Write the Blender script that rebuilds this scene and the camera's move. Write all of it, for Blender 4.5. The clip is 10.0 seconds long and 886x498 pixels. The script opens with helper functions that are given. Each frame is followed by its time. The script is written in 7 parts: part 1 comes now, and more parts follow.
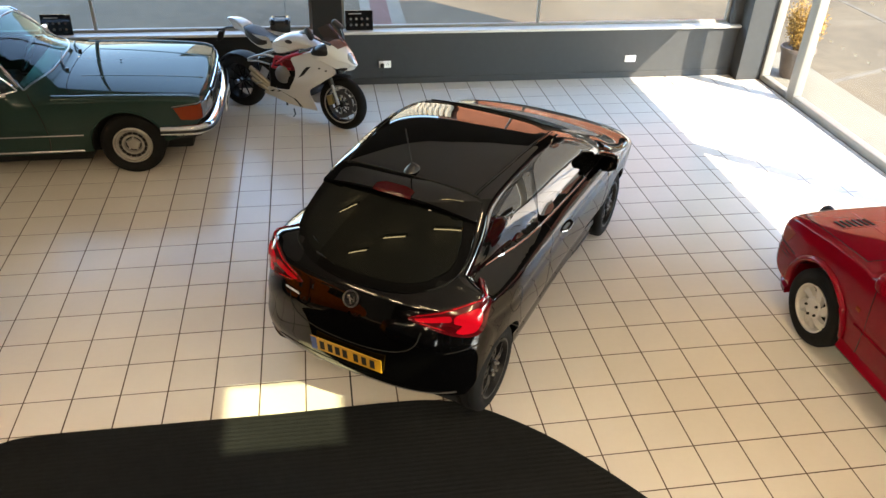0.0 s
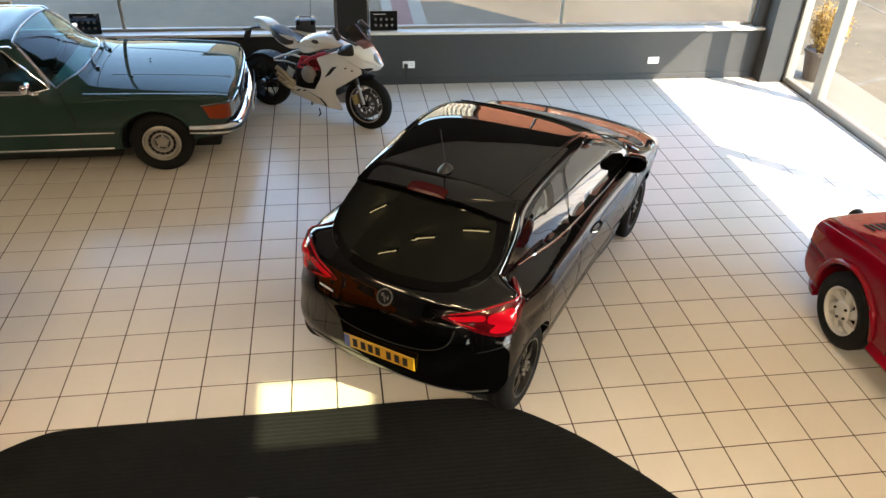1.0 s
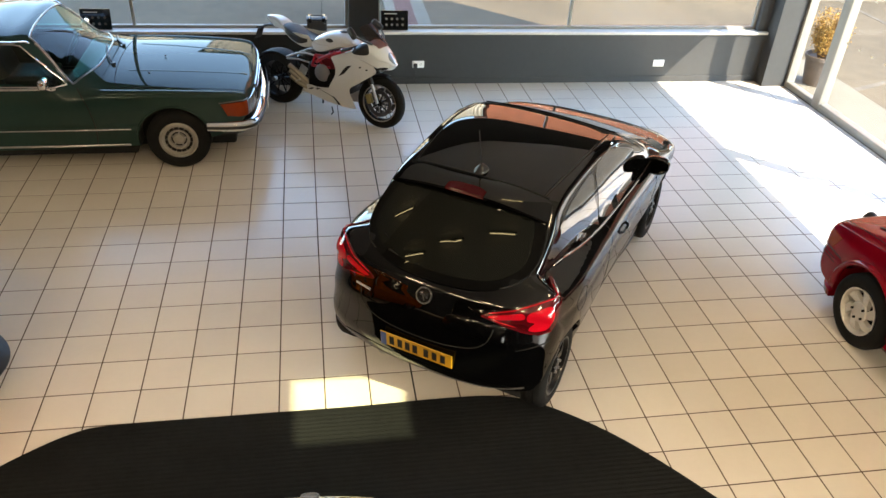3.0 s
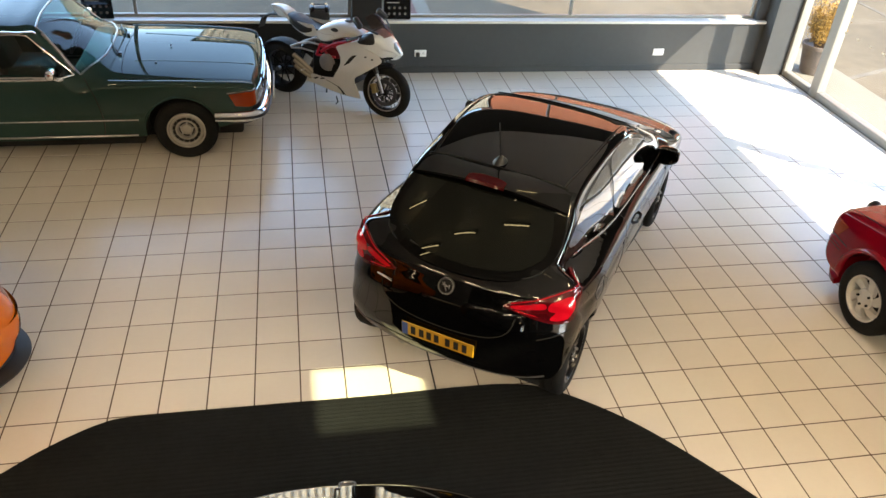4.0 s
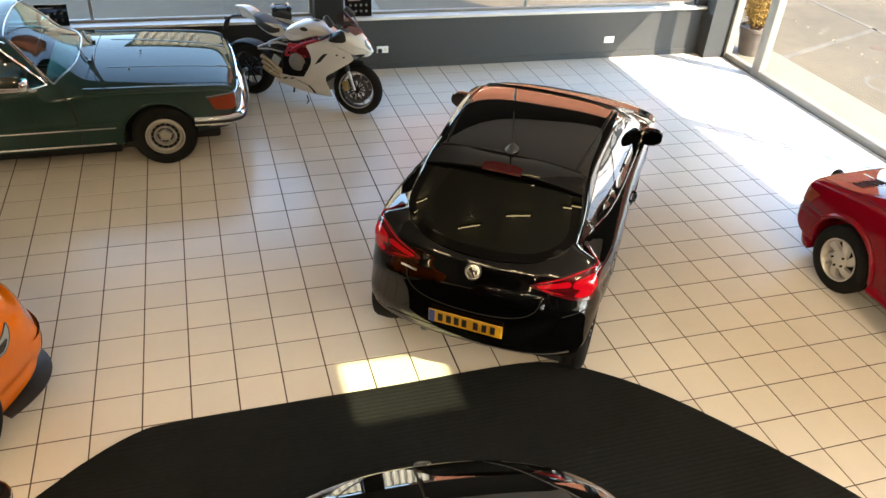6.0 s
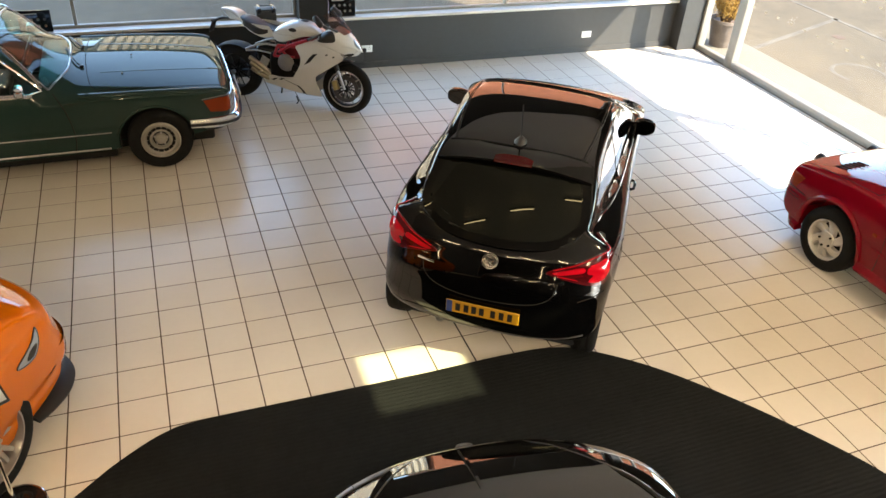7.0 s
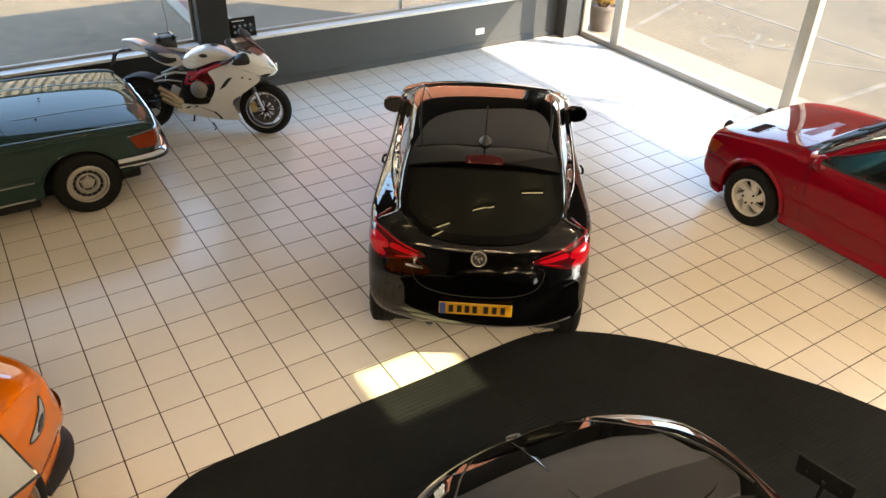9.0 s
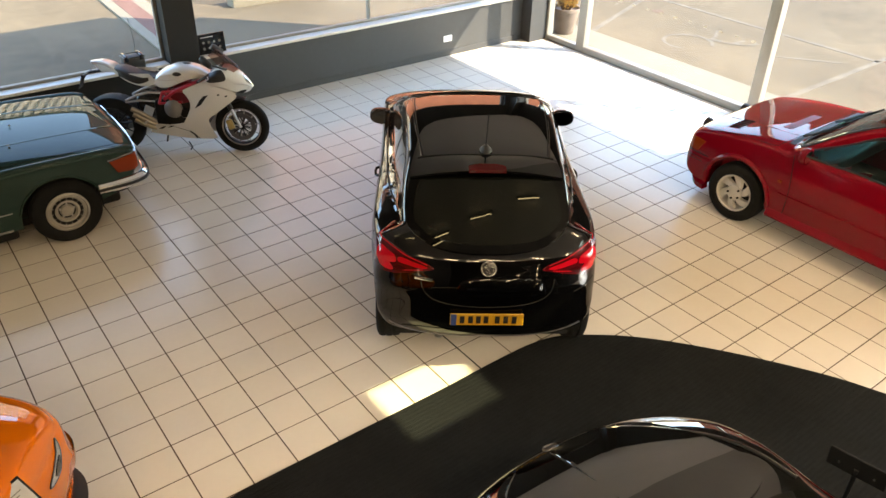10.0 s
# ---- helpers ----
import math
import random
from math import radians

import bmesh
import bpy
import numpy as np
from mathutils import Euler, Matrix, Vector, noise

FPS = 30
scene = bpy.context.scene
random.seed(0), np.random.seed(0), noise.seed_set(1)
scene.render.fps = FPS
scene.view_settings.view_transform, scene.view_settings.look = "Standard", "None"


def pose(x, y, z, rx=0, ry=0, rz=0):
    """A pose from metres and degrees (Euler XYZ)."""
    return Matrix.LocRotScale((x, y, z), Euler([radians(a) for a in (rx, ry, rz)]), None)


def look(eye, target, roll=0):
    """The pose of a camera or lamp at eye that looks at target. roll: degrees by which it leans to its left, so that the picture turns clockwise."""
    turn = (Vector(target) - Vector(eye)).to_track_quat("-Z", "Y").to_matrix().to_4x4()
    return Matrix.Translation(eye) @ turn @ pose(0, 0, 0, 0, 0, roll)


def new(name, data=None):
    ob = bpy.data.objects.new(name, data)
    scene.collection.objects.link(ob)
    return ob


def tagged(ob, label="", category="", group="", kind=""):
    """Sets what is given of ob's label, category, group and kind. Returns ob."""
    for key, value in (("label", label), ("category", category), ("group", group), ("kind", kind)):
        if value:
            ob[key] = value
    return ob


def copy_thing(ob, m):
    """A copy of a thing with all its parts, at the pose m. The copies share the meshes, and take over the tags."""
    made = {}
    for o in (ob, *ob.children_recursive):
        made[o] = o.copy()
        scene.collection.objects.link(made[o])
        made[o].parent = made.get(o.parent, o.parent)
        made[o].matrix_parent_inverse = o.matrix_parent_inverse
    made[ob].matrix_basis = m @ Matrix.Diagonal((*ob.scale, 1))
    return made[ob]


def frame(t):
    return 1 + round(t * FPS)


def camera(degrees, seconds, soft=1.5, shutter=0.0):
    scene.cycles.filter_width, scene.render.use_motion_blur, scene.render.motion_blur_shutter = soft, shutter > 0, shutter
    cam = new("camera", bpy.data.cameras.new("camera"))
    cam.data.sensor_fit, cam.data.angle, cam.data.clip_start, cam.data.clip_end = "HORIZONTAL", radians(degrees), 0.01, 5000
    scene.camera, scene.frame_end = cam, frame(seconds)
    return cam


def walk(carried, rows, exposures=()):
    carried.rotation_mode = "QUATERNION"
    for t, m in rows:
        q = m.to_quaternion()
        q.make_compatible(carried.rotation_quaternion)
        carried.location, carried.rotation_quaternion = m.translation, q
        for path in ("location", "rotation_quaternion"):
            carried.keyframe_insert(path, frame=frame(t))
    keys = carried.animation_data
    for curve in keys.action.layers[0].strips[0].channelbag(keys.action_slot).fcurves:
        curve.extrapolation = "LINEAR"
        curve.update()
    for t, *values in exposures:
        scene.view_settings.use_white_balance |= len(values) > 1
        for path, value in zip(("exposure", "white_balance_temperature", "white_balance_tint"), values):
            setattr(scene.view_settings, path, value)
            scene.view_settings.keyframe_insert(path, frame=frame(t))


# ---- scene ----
cam = camera(59.5, 10.0)
PATH = [
    (0, (-0.109, -0.1, 3.756), (0.187, 1.547, 2.66), 2.2),
    (0.5, (-0.167, -0.106, 3.774), (0.115, 1.542, 2.677), 2.3),
    (1, (-0.253, -0.115, 3.769), (0.015, 1.536, 2.673), 2.2),
    (1.5, (-0.365, -0.133, 3.778), (-0.101, 1.516, 2.677), 2.6),
    (2, (-0.461, -0.166, 3.79), (-0.189, 1.491, 2.702), 2.9),
    (2.5, (-0.539, -0.171, 3.798), (-0.244, 1.492, 2.727), 3.4),
    (3, (-0.626, -0.114, 3.795), (-0.306, 1.527, 2.698), 3.6),
    (4.5, (-1.019, -0.112, 3.863), (-0.614, 1.49, 2.737), 4.3),
    (5, (-1.196, -0.125, 3.861), (-0.714, 1.457, 2.736), 4.3),
    (5.5, (-1.353, -0.114, 3.85), (-0.837, 1.459, 2.727), 4.3),
    (7, (-1.926, -0.14, 3.87), (-1.291, 1.392, 2.751), 4.2),
    (7.5, (-2.099, -0.115, 3.867), (-1.406, 1.393, 2.751), 4.0),
    (8, (-2.293, -0.059, 3.891), (-1.554, 1.421, 2.766), 3.4),
    (8.5, (-2.481, -0.005, 3.916), (-1.667, 1.434, 2.791), 2.9),
    (9, (-2.672, 0.123, 3.915), (-1.746, 1.514, 2.816), 2.3),
    (9.5, (-2.825, 0.232, 3.924), (-1.834, 1.587, 2.836), 1.7),
    (10, (-2.951, 0.396, 3.913), (-1.922, 1.726, 2.829), 1.5),
]
walk(cam, [(t, look(eye, target, roll)) for t, eye, target, roll in PATH],
     [(0, 2.62, 6860, 10), (3, 2.62, 6860, 10), (6, 2.68, 6980, 10), (8.5, 2.70, 7120, 11), (10, 2.69, 7250, 11)])

# ---------------- world, sun, lamps ----------------
SUN_EL, SUN_AZ = 38.0, 135.0          # the sun stands beyond the glazed side wall
world = bpy.data.worlds.new("sky")
scene.world = world
world.use_nodes = True
wn = world.node_tree
sky = wn.nodes.new("ShaderNodeTexSky")
sky.sky_type, sky.sun_disc = "NISHITA", False
sky.dust_density, sky.ozone_density = 0.2, 1.8
sky.sun_elevation, sky.sun_rotation = radians(SUN_EL), radians(SUN_AZ)
wn.links.new(sky.outputs[0], wn.nodes["Background"].inputs[0])
wn.nodes["Background"].inputs[1].default_value = 0.30
sun_data = bpy.data.lights.new("sun", "SUN")
sun_data.energy, sun_data.angle, sun_data.color = 3.4, radians(0.53), (1.0, 0.89, 0.74)
sun = new("sun", sun_data)
SUN_DIR = Vector((math.sin(radians(SUN_AZ)) * math.cos(radians(SUN_EL)),
                  math.cos(radians(SUN_AZ)) * math.cos(radians(SUN_EL)), math.sin(radians(SUN_EL))))
sun.matrix_world = look(SUN_DIR * 30, (0, 0, 0))
daylight_data = bpy.data.lights.new("daylight", "AREA")          # sky light in the glazing beside and behind the viewer
daylight_data.shape, daylight_data.size, daylight_data.size_y = "RECTANGLE", 5.6, 1.8
daylight_data.energy, daylight_data.color = 165.0, (1.0, 0.95, 0.88)
daylight = new("daylight", daylight_data)
daylight.matrix_world = look((6.05, -1.1, 1.12), (0, -1.1, -1.6))


# ---------------- materials ----------------
def material(name, color, rough=0.5, metal=0.0, coat=0.0, var=0.0, scale=4.0, bump=0.0, bump_scale=60.0,
             spec=0.5, rand=0.0, rough_var=0.0, transmission=0.0, ior=1.45, emission=None, strength=0.0, second=None):
    """A principled material whose colour wanders at two scales, with a fine relief."""
    m = bpy.data.materials.new(name)
    m.use_nodes = True
    nt = m.node_tree
    b = nt.nodes["Principled BSDF"]
    b.inputs["Roughness"].default_value, b.inputs["Metallic"].default_value = rough, metal
    b.inputs["Specular IOR Level"].default_value, b.inputs["IOR"].default_value = spec, ior
    b.inputs["Coat Weight"].default_value, b.inputs["Coat Roughness"].default_value = coat, 0.02
    b.inputs["Transmission Weight"].default_value = transmission
    b.inputs["Base Color"].default_value = (*color, 1)
    if emission:
        b.inputs["Emission Color"].default_value, b.inputs["Emission Strength"].default_value = (*emission, 1), strength
    if not (var or bump or rand or rough_var):
        return m
    geo = nt.nodes.new("ShaderNodeNewGeometry")

    def tex(sc, detail):
        n = nt.nodes.new("ShaderNodeTexNoise")
        n.inputs["Scale"].default_value, n.inputs["Detail"].default_value = sc, detail
        nt.links.new(geo.outputs["Position"], n.inputs["Vector"])
        return n

    big, fine = tex(scale, 4), tex(scale * 11, 3)
    if var or rand:
        mul = nt.nodes.new("ShaderNodeMath")
        mul.operation = "MULTIPLY_ADD"
        nt.links.new(fine.outputs["Fac"], mul.inputs[0])
        mul.inputs[1].default_value = 0.5
        nt.links.new(big.outputs["Fac"], mul.inputs[2])
        ramp = nt.nodes.new("ShaderNodeMapRange")
        ramp.inputs["From Min"].default_value, ramp.inputs["From Max"].default_value = 0.45, 1.05
        nt.links.new(mul.outputs[0], ramp.inputs["Value"])
        mix = nt.nodes.new("ShaderNodeMix")
        mix.data_type = "RGBA"
        lo = [max(0, c * (1 - var)) for c in (second or color)]
        hi = [min(1, c * (1 + var)) for c in color]
        mix.inputs["A"].default_value, mix.inputs["B"].default_value = (*lo, 1), (*hi, 1)
        nt.links.new(ramp.outputs[0], mix.inputs["Factor"])
        last = mix.outputs["Result"]
        if rand:
            oi = nt.nodes.new("ShaderNodeObjectInfo")
            mr = nt.nodes.new("ShaderNodeMapRange")
            mr.inputs["To Min"].default_value, mr.inputs["To Max"].default_value = 1 - rand, 1 + rand
            nt.links.new(oi.outputs["Random"], mr.inputs["Value"])
            vm = nt.nodes.new("ShaderNodeVectorMath")
            vm.operation = "SCALE"
            nt.links.new(last, vm.inputs[0])
            nt.links.new(mr.outputs[0], vm.inputs["Scale"])
            last = vm.outputs[0]
        nt.links.new(last, b.inputs["Base Color"])
    if rough_var:
        rr = nt.nodes.new("ShaderNodeMapRange")
        rr.inputs["From Min"].default_value, rr.inputs["From Max"].default_value = 0.3, 0.7
        rr.inputs["To Min"].default_value, rr.inputs["To Max"].default_value = max(0.0, rough - rough_var), rough + rough_var
        nt.links.new(big.outputs["Fac"], rr.inputs["Value"])
        nt.links.new(rr.outputs[0], b.inputs["Roughness"])
    if bump:
        bt = tex(bump_scale, 4)
        bn = nt.nodes.new("ShaderNodeBump")
        bn.inputs["Strength"].default_value, bn.inputs["Distance"].default_value = bump, 0.01
        nt.links.new(bt.outputs["Fac"], bn.inputs["Height"])
        nt.links.new(bn.outputs[0], b.inputs["Normal"])
    return m


M_TILE = material("cream_glazed_tile", (0.652, 0.602, 0.530), 0.24, var=0.03, scale=2.2, rand=0.03, bump=0.015, bump_scale=14)
M_GROUT = material("dark_grout", (0.055, 0.026, 0.011), 0.9, var=0.3, scale=6)
M_CARPET = material("black_carpet", (0.0158, 0.0166, 0.0168), 1.0, var=0.25, scale=1.6, bump=0.9, bump_scale=240, spec=0.0)
nt_ = M_CARPET.node_tree
wv_, gp_, mu_ = nt_.nodes.new("ShaderNodeTexWave"), nt_.nodes.new("ShaderNodeNewGeometry"), nt_.nodes.new("ShaderNodeMix")
wv_.bands_direction = "Y"
wv_.inputs["Scale"].default_value, wv_.inputs["Distortion"].default_value, wv_.inputs["Detail"].default_value = 9.0, 1.2, 2.0
nt_.links.new(gp_.outputs["Position"], wv_.inputs["Vector"])
mu_.data_type, mu_.blend_type = "RGBA", "MULTIPLY"
rp_ = nt_.nodes.new("ShaderNodeMapRange")
rp_.inputs["To Min"].default_value, rp_.inputs["To Max"].default_value = 0.94, 1.06
nt_.links.new(wv_.outputs["Fac"], rp_.inputs["Value"])
mu_.inputs["Factor"].default_value = 1.0
nt_.links.new(nt_.nodes["Mix"].outputs["Result"], mu_.inputs["A"])
nt_.links.new(rp_.outputs[0], mu_.inputs["B"])
nt_.links.new(mu_.outputs["Result"], nt_.nodes["Principled BSDF"].inputs["Base Color"])
bw_, nb_ = nt_.nodes.new("ShaderNodeBump"), nt_.nodes["Bump"]
bw_.inputs["Strength"].default_value, bw_.inputs["Distance"].default_value = 0.6, 0.003
nt_.links.new(wv_.outputs["Fac"], bw_.inputs["Height"])
nt_.links.new(nb_.outputs[0], bw_.inputs["Normal"])
nt_.links.new(bw_.outputs[0], nt_.nodes["Principled BSDF"].inputs["Normal"])
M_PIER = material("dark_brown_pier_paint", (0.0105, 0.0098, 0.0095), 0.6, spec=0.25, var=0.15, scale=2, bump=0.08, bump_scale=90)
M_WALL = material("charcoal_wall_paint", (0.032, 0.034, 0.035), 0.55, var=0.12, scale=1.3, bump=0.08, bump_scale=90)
M_PALECEIL = material("pale_wall_paint", (0.82, 0.77, 0.70), 0.8, var=0.05, scale=0.8)
M_CEIL = material("ceiling_paint", (0.44, 0.41, 0.37), 0.8, var=0.05, scale=0.8)
M_FRAME = material("white_window_frame", (0.22, 0.212, 0.186), 0.35, var=0.06, scale=3)
M_SILL = material("pale_sill_board", (0.56, 0.53, 0.49), 0.4, var=0.1, scale=2.5)
M_PLASTIC = material("white_plastic", (0.78, 0.77, 0.74), 0.3)
M_BLACKPL = material("black_plastic", (0.010, 0.010, 0.0105), 0.45, bump=0.1, bump_scale=400)
M_GLOSSBLACK = material("gloss_black_plastic", (0.01, 0.01, 0.011), 0.08)
M_RUBBER = material("tyre_rubber", (0.008, 0.008, 0.008), 0.8, var=0.3, scale=9, bump=0.15, bump_scale=200, spec=0.2)
M_CHROME = material("chrome", (0.82, 0.83, 0.85), 0.07, metal=1.0)
M_ALLOY = material("silver_alloy", (0.55, 0.54, 0.52), 0.38, metal=0.35, var=0.1, scale=8)
M_DARKALLOY = material("black_alloy", (0.006, 0.006, 0.0065), 0.3, coat=0.5, spec=0.1)
M_COVER = material("cast_grey_cover", (0.17, 0.165, 0.16), 0.45, metal=0.4, var=0.15, scale=14)
M_BUNDT = material("aged_grey_alloy", (0.34, 0.325, 0.295), 0.42, metal=0.3, var=0.15, scale=9)
M_STEEL = material("brushed_steel", (0.42, 0.42, 0.42), 0.3, metal=1.0, var=0.15, scale=20)
M_BRASS = material("gold_caliper", (0.42, 0.33, 0.14), 0.35, metal=0.8)
M_BLACKPAINT = material("black_car_paint", (0.0010, 0.0010, 0.0011), 0.03, coat=1.0, spec=0.0)
M_GREENPAINT = material("petrol_green_metallic_paint", (0.018, 0.038, 0.033), 0.6, spec=0.0, coat=0.45, var=0.04, scale=3)
M_REDPAINT = material("red_car_paint", (0.165, 0.0014, 0.008), 0.6, spec=0.0, coat=0.75, var=0.03, scale=3)
M_ORANGEPAINT = material("orange_metallic_paint", (0.46, 0.096, 0.0015), 0.5, spec=0.0, coat=1.0)
M_WHITEPAINT = material("pearl_white_paint", (0.52, 0.52, 0.51), 0.25, coat=0.8, var=0.02, scale=4)
M_REDFRAME = material("red_frame_paint", (0.30, 0.006, 0.02), 0.3, coat=0.6)
M_DARKGLASS = material("privacy_glass", (0.0048, 0.0054, 0.0042), 0.015, spec=0.26)
M_GLASSBAND = material("black_glass_border", (0.0012, 0.0012, 0.0011), 0.015, spec=0.2)
M_SIDEGLASS = material("dark_side_glass", (0.002, 0.002, 0.0018), 0.01, spec=1.0, coat=1.0)
M_TAIL = material("red_lamp_lens", (0.46, 0.003, 0.012), 0.15, coat=0.35, spec=0.3)
M_TAILDARK = material("deep_red_lamp_lens", (0.065, 0.0015, 0.003), 0.1, coat=0.35)
M_AMBER = material("amber_lamp_lens", (0.20, 0.026, 0.004), 0.2, coat=0.25, spec=0.2)
M_LAMPGLASS = material("clear_lamp_lens", (0.30, 0.32, 0.33), 0.05, metal=0.5, coat=1.0)
M_YELLOWPLATE = material("yellow_plate", (0.46, 0.245, 0.016), 0.35)
M_BLUE = material("blue_band", (0.02, 0.05, 0.22), 0.4)
M_SEAT = material("black_seat_leather", (0.012, 0.011, 0.011), 0.5, bump=0.15, bump_scale=120)
M_TAN = material("interior_trim", (0.06, 0.055, 0.05), 0.7)
M_ASPHALT = material("worn_asphalt", (0.096, 0.071, 0.041), 0.9, var=0.32, scale=0.45, bump=0.5, bump_scale=70)
M_CONCRETE = material("pale_concrete_paving", (0.17, 0.147, 0.108), 0.85, var=0.12, scale=1.2, bump=0.2, bump_scale=60)
M_ROADPAINT = material("worn_road_paint", (0.112, 0.090, 0.062), 0.8, var=0.4, scale=5)
M_REDROAD = material("red_road_surface", (0.125, 0.063, 0.048), 0.9, var=0.2, scale=3)
M_BRICK = material("orange_brick", (0.30, 0.095, 0.044), 0.85, var=0.25, scale=3, bump=0.3, bump_scale=20)
M_TERRACOTTA = material("brown_plant_pot", (0.17, 0.125, 0.098), 0.7, var=0.2, scale=8)
M_LEAF = material("golden_leaves", (0.42, 0.235, 0.045), 0.6, var=0.35, scale=9)
M_TWIG = material("twig_bark", (0.10, 0.06, 0.035), 0.8)
M_DISC = material("brake_disc_steel", (0.11, 0.11, 0.11), 0.4, metal=1.0)
M_MIRROR = material("mirror_glass", (0.85, 0.85, 0.86), 0.02, metal=1.0)
M_TUBE = material("warm_fluorescent_tube", (0.9, 0.85, 0.7), 0.5, emission=(1.0, 0.78, 0.49), strength=47.0)
M_SHORTTUBE = material("yellowish_lamp_tube", (0.9, 0.85, 0.7), 0.5, emission=(1.0, 0.80, 0.40), strength=4.6)
M_DIMPRINT = material("dim_grey_print", (0.09, 0.085, 0.08), 0.6)
M_PAPER = material("white_card", (0.72, 0.70, 0.66), 0.6, var=0.03, scale=5)
M_INK = material("grey_print", (0.35, 0.34, 0.33), 0.6)
M_REDDARK = material("dark_red_frame_paint", (0.16, 0.006, 0.012), 0.4)
M_TITAN = material("pale_titanium", (0.30, 0.27, 0.22), 0.35, metal=0.7, var=0.12, scale=12)
M_MATTBLACK = material("matt_black_board", (0.010, 0.010, 0.010), 0.75, spec=0.2)
M_DARKMIRROR = material("dark_mirror_glass", (0.05, 0.05, 0.053), 0.03, metal=1.0)
M_COUPEPAINT = material("black_brown_metallic_paint", (0.0012, 0.0011, 0.0010), 0.03, spec=0.9, coat=1.0)
M_DARKCHROME = material("worn_chrome", (0.20, 0.20, 0.21), 0.28, metal=1.0)
M_BADGE = material("dark_badge_chrome", (0.085, 0.085, 0.09), 0.3, metal=1.0)
# white card with the shade on its face put into the grey
M_CARD = material("grey_shaded_card", (0.28, 0.28, 0.28), 0.5, var=0.03, scale=5)
M_CARTON = material("tan_cardboard", (0.34, 0.26, 0.18), 0.8, var=0.12, scale=6)
M_CREAMWALL = material("cream_block_wall", (0.62, 0.52, 0.38), 0.8, var=0.2, scale=2.5, bump=0.2, bump_scale=10)
M_BRAKELENS = material("dark_brake_lens", (0.040, 0.0010, 0.002), 0.2, spec=0.2)
M_INTAKE = material("dark_void", (0.004, 0.004, 0.004), 0.9)


def clear_glass(name, tint, gloss=0.02, film=0.55, least=0.04):
    """Thin clear pane: straight-through tint with a mirror film by Fresnel."""
    m = bpy.data.materials.new(name)
    m.use_nodes = True
    nt = m.node_tree
    nt.nodes.remove(nt.nodes["Principled BSDF"])
    tr, gl, mx, fr = (nt.nodes.new(k) for k in ("ShaderNodeBsdfTransparent", "ShaderNodeBsdfGlossy", "ShaderNodeMixShader", "ShaderNodeLayerWeight"))
    tr.inputs[0].default_value = (*tint, 1)
    gl.inputs["Roughness"].default_value = gloss
    fr.inputs["Blend"].default_value = 0.5
    pw, ma = nt.nodes.new("ShaderNodeMath"), nt.nodes.new("ShaderNodeMath")
    pw.operation, ma.operation = "POWER", "MULTIPLY_ADD"
    nt.links.new(fr.outputs["Facing"], pw.inputs[0])
    pw.inputs[1].default_value, ma.inputs[1].default_value, ma.inputs[2].default_value = 5.0, film, least
    nt.links.new(pw.outputs[0], ma.inputs[0])
    nt.links.new(ma.outputs[0], mx.inputs[0])
    nt.links.new(tr.outputs[0], mx.inputs[1])
    nt.links.new(gl.outputs[0], mx.inputs[2])
    nt.links.new(mx.outputs[0], nt.nodes["Material Output"].inputs[0])
    return m


M_WINDOW = clear_glass("window_glass", (0.93, 0.95, 0.94), 0.02, 0.25, 0.012)
M_MARKER = bpy.data.materials.new("frosted_glass_marker")
M_MARKER.use_nodes = True
nt_ = M_MARKER.node_tree
nt_.nodes.remove(nt_.nodes["Principled BSDF"])
tr_, tl_, mx_ = (nt_.nodes.new(k) for k in ("ShaderNodeBsdfTransparent", "ShaderNodeBsdfTranslucent", "ShaderNodeMixShader"))
tr_.inputs[0].default_value, tl_.inputs[0].default_value, mx_.inputs[0].default_value = (0.42, 0.41, 0.38, 1), (0.72, 0.66, 0.54, 1), 0.22
nt_.links.new(tr_.outputs[0], mx_.inputs[1])
nt_.links.new(tl_.outputs[0], mx_.inputs[2])
nt_.links.new(mx_.outputs[0], nt_.nodes["Material Output"].inputs[0])
M_CARGLASS = clear_glass("green_tinted_car_glass", (0.36, 0.62, 0.58))
# tint of the added roof pane, sets colour and strength of the sun patch
M_ROOFGLASS = clear_glass("sun_patch_tint_glass", (0.84, 0.88, 0.73))
M_SCREEN = clear_glass("smoked_windscreen", (0.42, 0.27, 0.24))


# ---------------- mesh helpers ----------------
def obj(name, bm, mat, parent=None, smooth=None):
    me = bpy.data.meshes.new(name)
    bm.to_mesh(me)
    bm.free()
    for m in (mat if isinstance(mat, (list, tuple)) else [mat]):
        me.materials.append(m)
    if smooth is not None:
        for p in me.polygons:
            p.use_smooth = True
        me.set_sharp_from_angle(angle=radians(smooth))
    ob = new(name, me)
    if parent:
        ob.parent = parent
    return ob


def part(name, bm, mat, parent, label="", smooth=35):
    ob = obj(name, bm, mat, parent, smooth)
    if label:
        tagged(ob, label)
    return ob


def thing(name, label, category, m=None, group=""):
    ob = new(name)
    ob.empty_display_size = 0.2
    if m is not None:
        ob.matrix_world = m
    return tagged(ob, label, category, group)


def box_bm(x0, y0, z0, x1, y1, z1, bevel=0.0, seg=2, bm=None):
    b = bmesh.new()
    bmesh.ops.create_cube(b, size=1.0)
    for v in b.verts:
        v.co = Vector(((x0 + x1) / 2 + v.co.x * (x1 - x0), (y0 + y1) / 2 + v.co.y * (y1 - y0), (z0 + z1) / 2 + v.co.z * (z1 - z0)))
    if bevel:
        bmesh.ops.bevel(b, geom=b.edges[:], offset=bevel, segments=seg, affect="EDGES", profile=0.5)
    return merge(bm, b) if bm is not None else b


